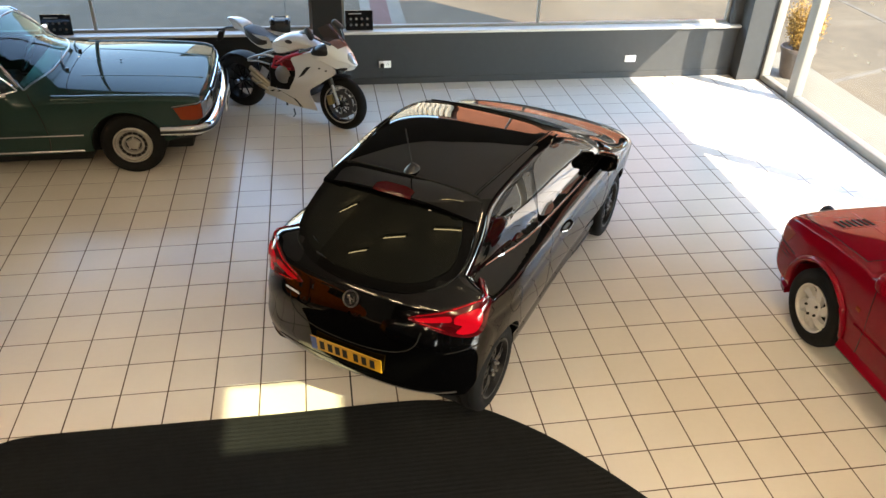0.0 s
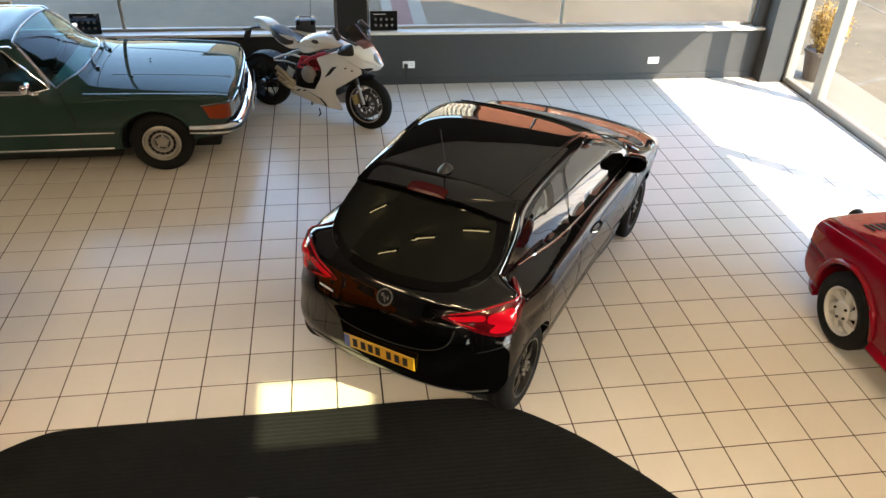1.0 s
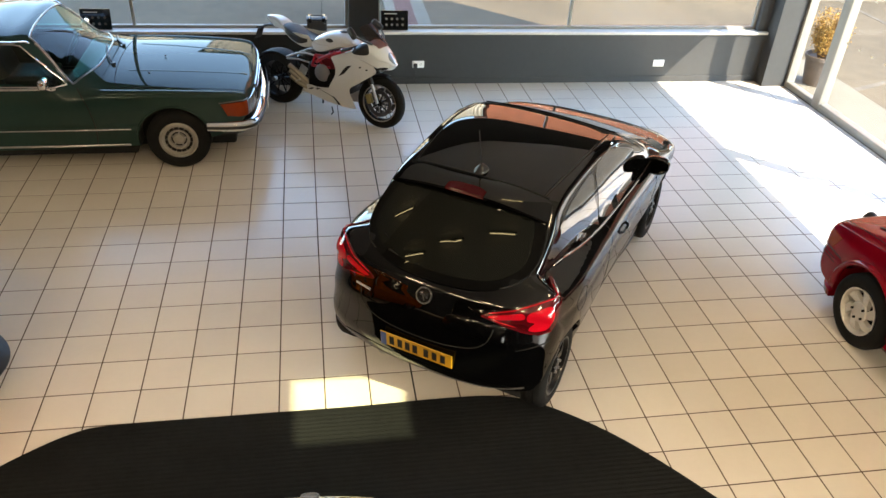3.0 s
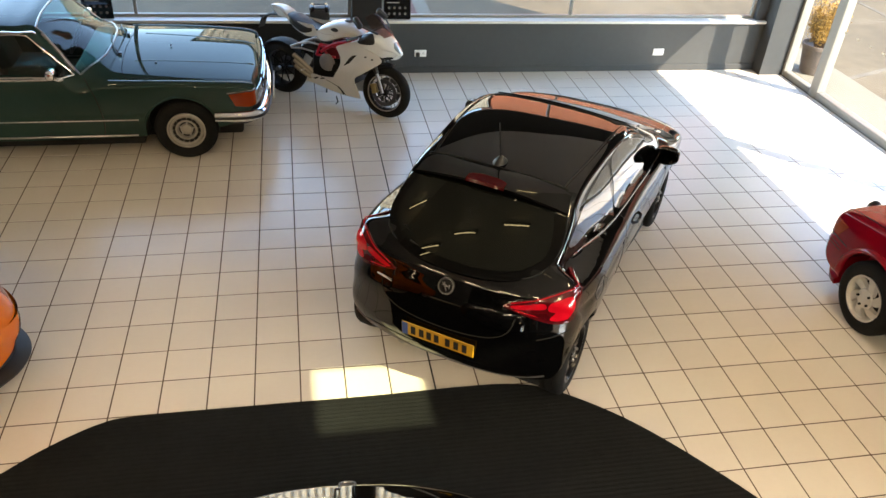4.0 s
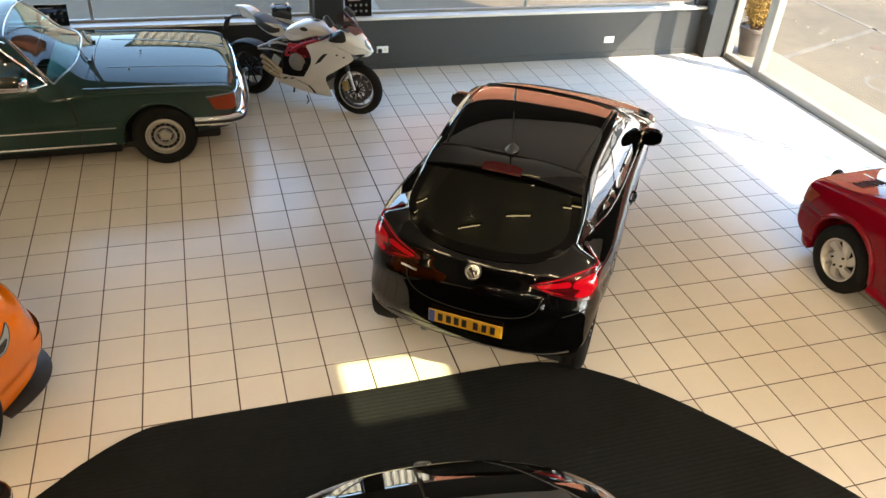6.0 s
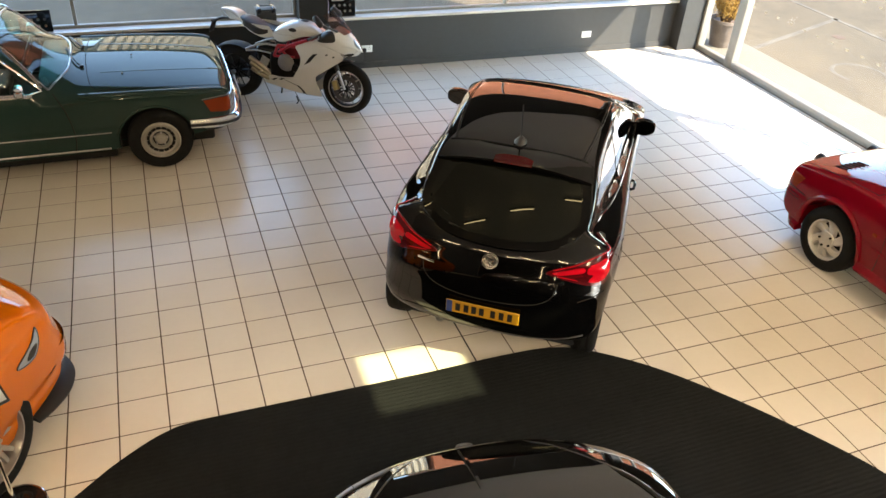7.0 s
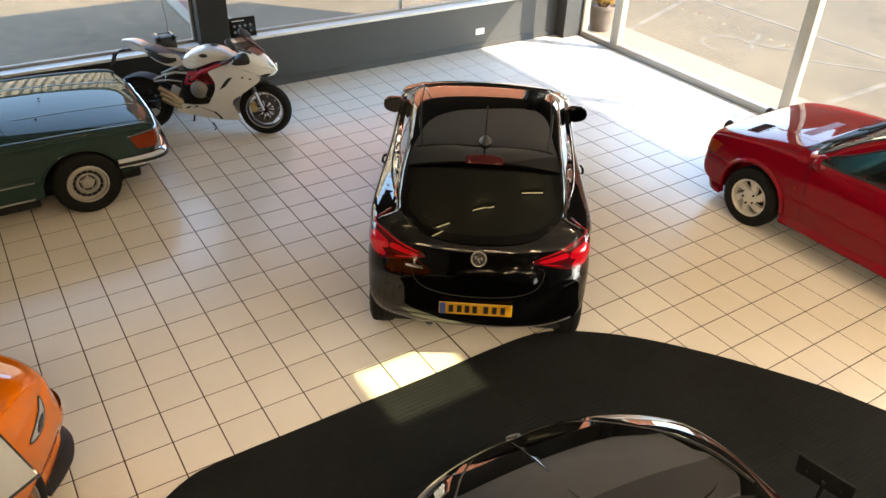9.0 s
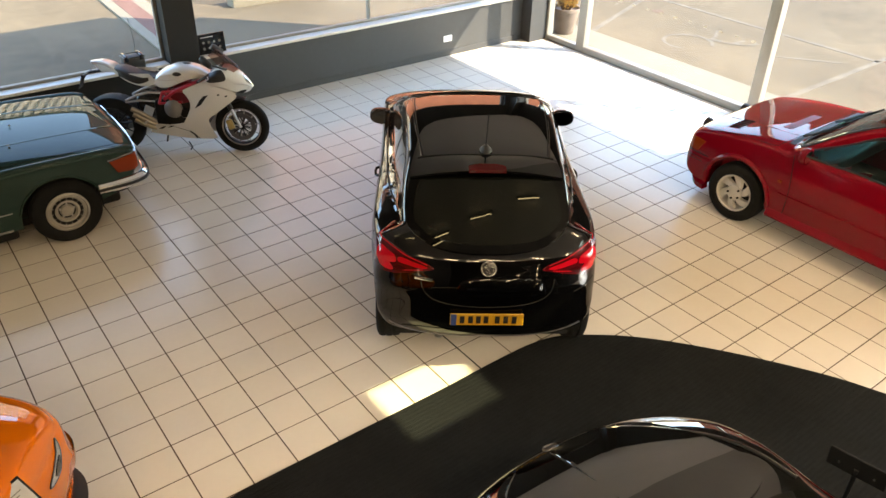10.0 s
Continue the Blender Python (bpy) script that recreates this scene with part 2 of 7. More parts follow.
def merge(bm, other):
    me = bpy.data.meshes.new("tmp")
    other.to_mesh(me)
    other.free()
    bm.from_mesh(me)
    bpy.data.meshes.remove(me)
    return bm


def place(bm, m):
    bm.transform(m)
    return bm


def cyl_bm(r, h, seg=24, r2=None, bevel=0.0):
    """Upright cylinder from z 0 to h."""
    b = bmesh.new()
    bmesh.ops.create_cone(b, cap_ends=True, segments=seg, radius1=r, radius2=r if r2 is None else r2, depth=h)
    bmesh.ops.translate(b, verts=b.verts, vec=(0, 0, h / 2))
    if bevel:
        es = [e for e in b.edges if abs(e.verts[0].co.z - e.verts[1].co.z) < 1e-6]
        bmesh.ops.bevel(b, geom=es, offset=bevel, segments=2, affect="EDGES", profile=0.5)
    return b


def lathe_bm(profile, seg=48, closed=False):
    """Turns (radius, height) points round z."""
    b = bmesh.new()
    rings = []
    for r, z in profile:
        rings.append([b.verts.new((r * math.cos(2 * math.pi * k / seg), r * math.sin(2 * math.pi * k / seg), z)) for k in range(seg)])
    n = len(rings)
    for i in range(n if closed else n - 1):
        a, c = rings[i], rings[(i + 1) % n]
        for k in range(seg):
            b.faces.new((a[k], a[(k + 1) % seg], c[(k + 1) % seg], c[k]))
    bmesh.ops.recalc_face_normals(b, faces=b.faces)
    return b


def smooth_line(pts, per=6, closed=False):
    """Catmull-Rom through points of any dimension."""
    P = [Vector(p) for p in pts]
    n = len(P)
    out = []
    for i in range(n if closed else n - 1):
        if closed:
            a, b, c, d = P[i - 1], P[i], P[(i + 1) % n], P[(i + 2) % n]
        else:
            a, b, c, d = P[max(i - 1, 0)], P[i], P[i + 1], P[min(i + 2, n - 1)]
        for k in range(per):
            t = k / per
            out.append(0.5 * ((2 * b) + (c - a) * t + (2 * a - 5 * b + 4 * c - d) * t * t + (3 * b - a - 3 * c + d) * t ** 3))
    if not closed:
        out.append(P[-1].copy())
    return out


def tube_bm(pts, r, seg=8, closed=False, flat=1.0):
    """A round bar along points; r may be one radius or one for each point."""
    b = bmesh.new()
    P = [Vector(p) for p in pts]
    n = len(P)
    rad = r if isinstance(r, (list, tuple)) else [r] * n
    rings = []
    up = Vector((0, 0, 1))
    for i in range(n):
        d = (P[(i + 1) % n] - P[i - 1]) if closed else (P[min(i + 1, n - 1)] - P[max(i - 1, 0)])
        d.normalize()
        s = d.cross(up)
        if s.length < 0.05:
            s = d.cross(Vector((0, 1, 0)))
        s.normalize()
        u = s.cross(d).normalized()
        rings.append([b.verts.new(P[i] + rad[i] * (math.cos(2 * math.pi * k / seg) * s + flat * math.sin(2 * math.pi * k / seg) * u)) for k in range(seg)])
    for i in range(n if closed else n - 1):
        a, c = rings[i], rings[(i + 1) % n]
        for k in range(seg):
            b.faces.new((a[k], a[(k + 1) % seg], c[(k + 1) % seg], c[k]))
    if not closed:
        b.faces.new(rings[0][::-1])
        b.faces.new(rings[-1])
    bmesh.ops.recalc_face_normals(b, faces=b.faces)
    return b


def prism_bm(outline, h, bevel=0.0, z0=0.0):
    """Extrudes an (x, y) outline from z0 to z0 + h."""
    b = bmesh.new()
    f = b.faces.new([b.verts.new((p[0], p[1], z0)) for p in outline])
    r = bmesh.ops.extrude_face_region(b, geom=[f])
    bmesh.ops.translate(b, verts=[v for v in r["geom"] if isinstance(v, bmesh.types.BMVert)], vec=(0, 0, h))
    bmesh.ops.recalc_face_normals(b, faces=b.faces)
    if bevel:
        es = [e for e in b.edges if abs(e.verts[0].co.z - e.verts[1].co.z) < 1e-6 and e.verts[0].co.z > z0 + h / 2]
        bmesh.ops.bevel(b, geom=es, offset=bevel, segments=2, affect="EDGES", profile=0.5)
    return b


# ---------------- the hall ----------------
S = 0.308                       # pitch of the floor tiles
XL, XR, YB, YF, ZC = -8.0, 5.95, -4.0, 9.5, 4.3
GLASS_TOP = 2.14


def structure(name, bm, mat, label, smooth=None):
    return tagged(obj(name, bm, mat, None, smooth), label, kind="structure")


floor = structure("floor", box_bm(XL - 0.2, YB - 0.2, -0.15, XR + 0.06, YF + 0.1, -0.003), M_GROUT, "dark grout bed under square cream floor tiles")
structure("ceiling", box_bm(XL, 4.9, ZC, XR + 0.08, YF, ZC + 0.1), M_PALECEIL, "plain pale painted ceiling")
# unseen opening and tinted pane, added to shape the sun patch on the floor
b = box_bm(XL, YB, ZC, 3.06, 4.9, ZC + 0.1)
box_bm(3.90, YB, ZC, XR + 0.08, 4.9, ZC + 0.1, bm=b)
box_bm(3.06, 0.09, ZC, 3.90, 4.9, ZC + 0.1, bm=b)
box_bm(3.06, YB, ZC, 3.90, -0.59, ZC + 0.1, bm=b)
structure("ceiling_bay", b, M_CEIL, "plain painted ceiling round an unseen opening that lets in the sun patch")
rl = structure("sun_patch_pane", box_bm(3.0, -0.65, ZC + 0.101, 3.96, 0.15, ZC + 0.107), M_ROOFGLASS, "unseen tinted pane added over the roof opening to tone the sun patch")
structure("wall_south", box_bm(XL, YB - 0.2, 0, XR, YB, ZC), M_PIER, "plain charcoal wall")
structure("wall_west", box_bm(XL - 0.2, YB, 0, XL, YF, ZC), M_WALL, "plain charcoal wall")
# far wall: dado below the sill, lintel above, dark piers between
structure("wall_north", box_bm(0.0, YF, 0, 5.56, YF + 0.22, 0.665), M_WALL, "low charcoal painted wall under the windows")
# west half of the low wall, in the darker pier colour
structure("wall_north_west", box_bm(XL, YF, 0, 0.0, YF + 0.22, 0.665), M_PIER, "low wall under the windows, near-black west half")
structure("wall_north_lintel", box_bm(XL, YF, 2.75, XR, YF + 0.22, ZC), M_WALL, "plain charcoal wall above the windows")
structure("pier_middle", box_bm(-0.12, YF - 0.10, 0.66, 0.24, YF + 0.24, 2.75), M_PIER, "dark painted pier between two windows")
structure("pier_corner", box_bm(5.56, 9.285, 0, 5.93, YF + 0.24, ZC), M_WALL, "charcoal painted corner pier")
structure("pier_west", box_bm(-6.2, YF - 0.10, 0.66, -5.8, YF + 0.24, 2.75), M_PIER, "dark painted pier between two windows")
b = box_bm(XL, YF - 0.045, 0.665, -0.121, YF + 0.18, 0.70, 0.006)
box_bm(0.241, YF - 0.045, 0.665, 5.56, YF + 0.18, 0.70, 0.006, bm=b)
structure("window_sill", b, M_SILL, "pale grey window sill board")
structure("baseboard", box_bm(XL, YF - 0.014, 0.0, 5.56, YF - 0.001, 0.085, 0.004), M_WALL, "charcoal painted baseboard")


def window(name, x0, x1, mullions):
    w = tagged(new(name), "large fixed shop window in slim pale frame", kind="structure")
    y0, y1, z0, z1, t = YF + 0.10, YF + 0.15, 0.70, 2.75, 0.035
    for k, (a, c) in enumerate(((z0, z0 + t), (z1 - t, z1))):
        part("window_frame", box_bm(x0, y0, a, x1, y1, c, 0.004), M_FRAME, w)
    edges = [x0] + mullions + [x1]
    for x in edges:
        h = 0.018
        xa, xb = (x, x + 2 * h) if x == x0 else (x - 2 * h, x) if x == x1 else (x - h, x + h)
        part("mullion", box_bm(xa, y0, z0 + t, xb, y1, z1 - t, 0.004), M_FRAME, w)
    for a, c in zip(edges, edges[1:]):
        p = part("pane", box_bm(a + 0.03, y0 + 0.02, z0 + t, c - 0.03, y0 + 0.026, z1 - t), M_WINDOW, w, smooth=None)
        p.visible_shadow = False
    return w


window("window_1", 0.241, 5.42, [2.77])
window("window_2", -5.8, -0.121, [-2.68])
structure("parapet", box_bm(XL, YF + 0.02, ZC + 0.101, 5.4, YF + 0.22, 5.3), M_WALL, "plain parapet above the north wall")
structure("window_reveal", box_bm(5.42, YF + 0.02, 0.70, 5.56, YF + 0.2, 2.75), M_WALL, "charcoal painted reveal beside the window")

# glazed side wall
side = tagged(new("glazed_wall"), "glazed shopfront wall in white frames", kind="structure")
b = box_bm(XR - 0.05, YB, 0.0, XR + 0.07, 8.44, 0.10, 0.012)
part("bottom_rail", b, M_FRAME, side)
part("bottom_rail", box_bm(XR - 0.04, 8.60, 0.0, XR + 0.06, 9.285, 0.08, 0.01), M_FRAME, side)
POSTS = [(9.24, 9.285), (8.44, 8.60), (5.37, 5.52), (2.3, 2.42), (-0.8, -0.68)]
for y0, y1 in POSTS:
    part("post", box_bm(XR - 0.05, y0, 0.0, XR + 0.07, y1, GLASS_TOP, 0.008), M_FRAME, side)
for (a, _), (_, c) in zip(POSTS, POSTS[1:]):
    p = part("pane", box_bm(XR + 0.01, c, 0.09, XR + 0.016, a, GLASS_TOP), M_WINDOW, side, smooth=None)
    p.visible_shadow = False
p = part("pane", box_bm(XR + 0.01, YB, 0.09, XR + 0.016, -0.8, GLASS_TOP), M_WINDOW, side, smooth=None)
p.visible_shadow = False
dot_me = bpy.data.meshes.new("glass_marker")
tmp = box_bm(-0.002, -0.028, -0.013, 0.002, 0.028, 0.013)
tmp.to_mesh(dot_me)
tmp.free()
dot_me.materials.append(M_MARKER)
for z in (0.92, 1.50):
    for k in range(12):
        y = 8.36 - 0.245 * k
        if not 5.36 < y < 5.53:
            mk = new("glass_marker", dot_me)
            mk.parent = side
            mk.location = (XR + 0.006, y, z)
structure("wall_east_upper", box_bm(XR - 0.08, YB, GLASS_TOP, XR + 0.10, 9.285, ZC), M_WALL, "plain wall above the shopfront glazing")

# ---------------- outside ----------------
structure("ground", box_bm(-70, -60, -0.6, 90, 90, -0.12), M_ASPHALT, "worn grey-brown asphalt yard and street")
structure("pavement", box_bm(XR + 0.06, -40, -0.5, 6.95, YF + 0.9, -0.02, 0.01), M_CONCRETE, "pale concrete paving strip along the glazing")


# ---------------- car builder ----------------
# Car frame: x forward from the front axle, y to the car's left, z up from the floor.
from mathutils.bvhtree import BVHTree


def table(keys, x):
    """Smooth look-up in ((x, value), ...), in rising x, with an even slope through the keys."""
    if x <= keys[0][0]:
        return keys[0][1]
    for i, ((a, p), (c, q)) in enumerate(zip(keys, keys[1:])):
        if x <= c:
            t, w = (x - a) / (c - a), c - a
            m = (q - p) / w
            m0 = (q - keys[i - 1][1]) / (c - keys[i - 1][0]) if i else m
            m1 = (keys[i + 2][1] - p) / (keys[i + 2][0] - a) if i + 2 < len(keys) else m
            return p + (q - p) * t * t * (3 - 2 * t) + w * t * (1 - t) * (m0 * (1 - t) - m1 * t)
    return keys[-1][1]


def resample(pts, n):
    line = smooth_line(pts, 10)
    acc = [0.0]
    for a, c in zip(line, line[1:]):
        acc.append(acc[-1] + (Vector(a[:2]) - Vector(c[:2])).length)
    out, k = [], 0
    for i in range(n + 1):
        s = acc[-1] * i / n
        while k < len(acc) - 2 and acc[k + 1] < s:
            k += 1
        t = (s - acc[k]) / max(acc[k + 1] - acc[k], 1e-9)
        out.append(line[k].lerp(line[k + 1], min(max(t, 0), 1)))
    return out


class Shell:
    """The painted body of a car: a crowned skin over its side outline, with wheel arches cut in."""

    def __init__(self, top, bottom, width, belt, zc, zb, tumble, ledge=0.03, k_low=0.10, k_up=0.03, spine=(-2.6, 0.3, 0.56),
                 axles=(0.0, -2.5), arch=0.33, arch_z=0.3, arch_in=0.62, creases=(), n=150, bow=0.0, ledge_h=0.05, ks=16):
        self.bow, self.ledge_h = bow, ledge_h
        self.width, self.belt, self.zc, self.zb, self.tumble, self.ledge = width, belt, zc, zb, tumble, ledge
        self.k_low, self.k_up, self.creases = k_low, k_up, creases
        T, B = resample(top, n), resample(bottom, n)
        b = bmesh.new()
        KC, KS = 22, ks
        rows = {}
        for half, P in enumerate((T, B)):
            for i in range(n + 1):
                f = i / n
                M = Vector((spine[0] + (spine[1] - spine[0]) * f, spine[2]))
                S2, D, nn = Vector(P[i][:2]), P[i][2], P[i][3]
                e = M - S2
                L = e.length
                e /= L
                D = min(D, L * 0.9)
                E = S2 + D * e
                w = self.half(E.x, E.y)
                col = []
                for k in range(KC + 1):
                    th = math.pi / 2 * k / KC
                    c, s = max(math.cos(th), 0) ** (2 / nn), math.sin(th) ** (2 / nn)
                    q = S2 + D * (1 - c) * e
                    col.append(Vector((q.x, w * s, q.y)))
                for k in range(1, KS + 1):
                    q = E.lerp(M, k / KS)
                    col.append(Vector((q.x, self.half(q.x, q.y), q.y)))
                rows[half, i] = col
        verts = {}

        def vert(p, sgn):
            key = (round(p.x, 5), round(p.y * sgn, 5), round(p.z, 5))
            if key not in verts:
                verts[key] = b.verts.new(key)
            return verts[key]

        for half in (0, 1):
            for i in range(n):
                a, c = rows[half, i], rows[half, i + 1]
                for k in range(len(a) - 1):
                    for sgn in (1, -1):
                        q = []
                        for p in (a[k], c[k], c[k + 1], a[k + 1]):
                            v = vert(p, sgn)
                            if v not in q:
                                q.append(v)
                        if len(q) > 2:
                            try:
                                b.faces.new(q)
                            except ValueError:
                                pass
        bmesh.ops.recalc_face_normals(b, faces=b.faces)
        self.bvh = BVHTree.FromBMesh(b)
        me = bpy.data.meshes.new("body")
        b.to_mesh(me)
        b.free()
        if not axles:
            self.mesh = me
            return
        base = new("body", me)
        cut = bmesh.new()
        for ax in axles:
            for sgn in (1, -1):
                cy = cyl_bm(arch, 0.6, 48)
                place(cy, Matrix.Translation((ax, sgn * (arch_in + 0.3) + 0.3, arch_z)) @ Matrix.Rotation(radians(90), 4, "X"))
                merge(cut, cy)
        cme = bpy.data.meshes.new("cut")
        cut.to_mesh(cme)
        cut.free()
        cob = new("cut", cme)
        mod = base.modifiers.new("arches", "BOOLEAN")
        mod.operation, mod.object, mod.solver = "DIFFERENCE", cob, "MANIFOLD"
        bpy.context.view_layer.update()
        dg = bpy.context.evaluated_depsgraph_get()
        self.mesh = bpy.data.meshes.new_from_object(base.evaluated_get(dg))
        bpy.data.objects.remove(base)
        bpy.data.objects.remove(cob)
        bpy.data.meshes.remove(me)
        bpy.data.meshes.remove(cme)

    def half(self, x, z):
        w, belt = table(self.width, x), table(self.belt, x)
        zz = min(z, belt)
        zc = self.zc if isinstance(self.zc, float) else table(self.zc, x)
        if zz < zc:
            y = w * (1 - self.k_low * ((zc - zz) / (zc - self.zb)) ** 2)
        else:
            y = w * (1 - self.k_up * ((zz - zc) / max(belt - zc, 0.05)) ** 2)
        for z0, depth, wide in self.creases:
            y -= depth * math.exp(-((z - z0) / wide) ** 2)
        if z > belt:
            d = z - belt
            g = self.ledge if isinstance(self.ledge, float) else table(self.ledge, x)
            y -= g * min(d / self.ledge_h, 1.0) ** 1.4 + self.tumble * d * (1 - self.bow + self.bow * d / 0.5)
        return max(y, 0.05)

    def hit(self, p, d, off=0.0):
        d = Vector(d).normalized()
        loc, nor, _, _ = self.bvh.ray_cast(Vector(p) - d * 6, d)
        if loc is None:
            loc, nor, _, _ = self.bvh.find_nearest(Vector(p))
        if nor.dot(d) > 0:
            nor = -nor
        return loc + (nor if nor.dot(d) > -0.55 else -d) * off

    def panel(self, pts, view, off=0.004, rings=7, per=6, sharp=False, sink=0.006, fair=0):
        """A skin piece laid on the body inside an outline of (u, v) points seen along view: 'l', 'r' (x, z), 'b', 'f' (y, z), 't' (x, y) or a vector with its frame."""
        to3, d = view_of(view)
        loop = [Vector(p) for p in pts] if sharp else smooth_line(pts, per, True)
        if sharp:
            dense = []
            for a, c in zip(loop, loop[1:] + loop[:1]):
                m = max(2, int((c - a).length / 0.05))
                dense += [a.lerp(c, k / m) for k in range(m)]
            loop = dense
        cen = sum(loop, Vector((0, 0))) / len(loop)
        b = bmesh.new()
        prev = [b.verts.new(self.hit(to3(p), d, -sink)) for p in loop]
        n = len(loop)
        for r in range(rings):
            f = 1 - (r / rings) ** 1.0
            cur = [b.verts.new(self.hit(to3(cen + (p - cen) * f), d, off)) for p in loop]
            for k in range(n):
                b.faces.new((prev[k], prev[(k + 1) % n], cur[(k + 1) % n], cur[k]))
            prev = cur
        c = b.verts.new(self.hit(to3(cen), d, off))
        for k in range(n):
            b.faces.new((prev[k], prev[(k + 1) % n], c))
        if fair:
            dv = Vector(d).normalized()
            o = to3(Vector((0, 0)))
            ex, ey = to3(Vector((1, 0))) - o, to3(Vector((0, 1))) - o
            inner = b.verts[:][n:]
            uv = np.array([((v.co - o).dot(ex), (v.co - o).dot(ey)) for v in inner])
            uv = (uv - uv.mean(0)) / uv.std(0)
            dep = np.array([v.co.dot(dv) for v in inner])
            A = np.stack([uv[:, 0] ** i * uv[:, 1] ** j for i in range(fair + 1) for j in range(fair + 1 - i)], 1)
            fit_ = A @ np.linalg.lstsq(A, dep, rcond=None)[0]
            fit_ -= min(max(float((fit_ - dep).max()), 0.0), 0.02)
            for v, a, c in zip(inner, fit_, dep):
                v.co += dv * (a - c)
        bmesh.ops.recalc_face_normals(b, faces=b.faces)
        fo = max(b.faces, key=lambda q: q.calc_area())
        if fo.normal.dot(Vector(d)) > 0:
            bmesh.ops.reverse_faces(b, faces=b.faces)
        return b

    def line(self, pts, view, r=0.004, off=0.0, per=8, closed=False, seg=6, flat=1.0):
        to3, d = view_of(view)
        return tube_bm([self.hit(to3(p), d, off) for p in smooth_line(pts, per, closed)], r, seg, closed, flat)

    def cut_window(self, pts, view, grow=0.0):
        """Opens the skin inside an outline, for a clear pane."""
        to3, d = view_of(view)
        d = Vector(d).normalized()
        loop = smooth_line(pts, 6, True)
        cen = sum(loop, Vector((0, 0))) / len(loop)
        loop = [cen + (p - cen) * (0.96 + grow) for p in loop]
        bm = bmesh.new()
        bm.from_mesh(self.mesh)
        o = to3(Vector((0, 0)))
        ex, ey = to3(Vector((1, 0))) - o, to3(Vector((0, 1))) - o
        dead = []
        for f in bm.faces:
            if f.normal.dot(d) > -0.05:
                continue
            c = f.calc_center_median() - o
            u, v = c.dot(ex), c.dot(ey)
            inside = False
            for a, e in zip(loop, loop[1:] + loop[:1]):
                if (a.y > v) != (e.y > v) and u < (e.x - a.x) * (v - a.y) / (e.y - a.y) + a.x:
                    inside = not inside
            if inside:
                dead.append(f)
        bmesh.ops.delete(bm, geom=dead, context="FACES")
        bm.to_mesh(self.mesh)
        bm.free()

    def finish(self, mat, parent, label=""):
        me = self.mesh
        me.materials.clear()
        me.materials.append(mat)
        for p in me.polygons:
            p.use_smooth = True
        me.set_sharp_from_angle(angle=radians(38))
        me.name = "body"
        ob = new("body", me)
        ob.parent = parent
        if label:
            tagged(ob, label)
        return ob


def view_of(view):
    if view == "l":
        return lambda p: Vector((p[0], 0, p[1])), (0, -1, 0)
    if view == "r":
        return lambda p: Vector((p[0], 0, p[1])), (0, 1, 0)
    if view == "b":
        return lambda p: Vector((0, p[0], p[1])), (1, 0, 0)
    if view == "f":
        return lambda p: Vector((0, p[0], p[1])), (-1, 0, 0)
    if view == "t":
        return lambda p: Vector((p[0], p[1], 0)), (0, 0, -1)
    to3, d = view
    return to3, d


def corner_view(yaw, at):
    """Looks level along yaw (degrees); u runs to the viewer's right from the point at, v is the height."""
    d = Vector((math.cos(radians(yaw)), math.sin(radians(yaw)), 0))
    right = Vector((d.y, -d.x, 0))
    return (lambda p: Vector((at[0], at[1], 0)) + right * p[0] + Vector((0, 0, p[1]))), d


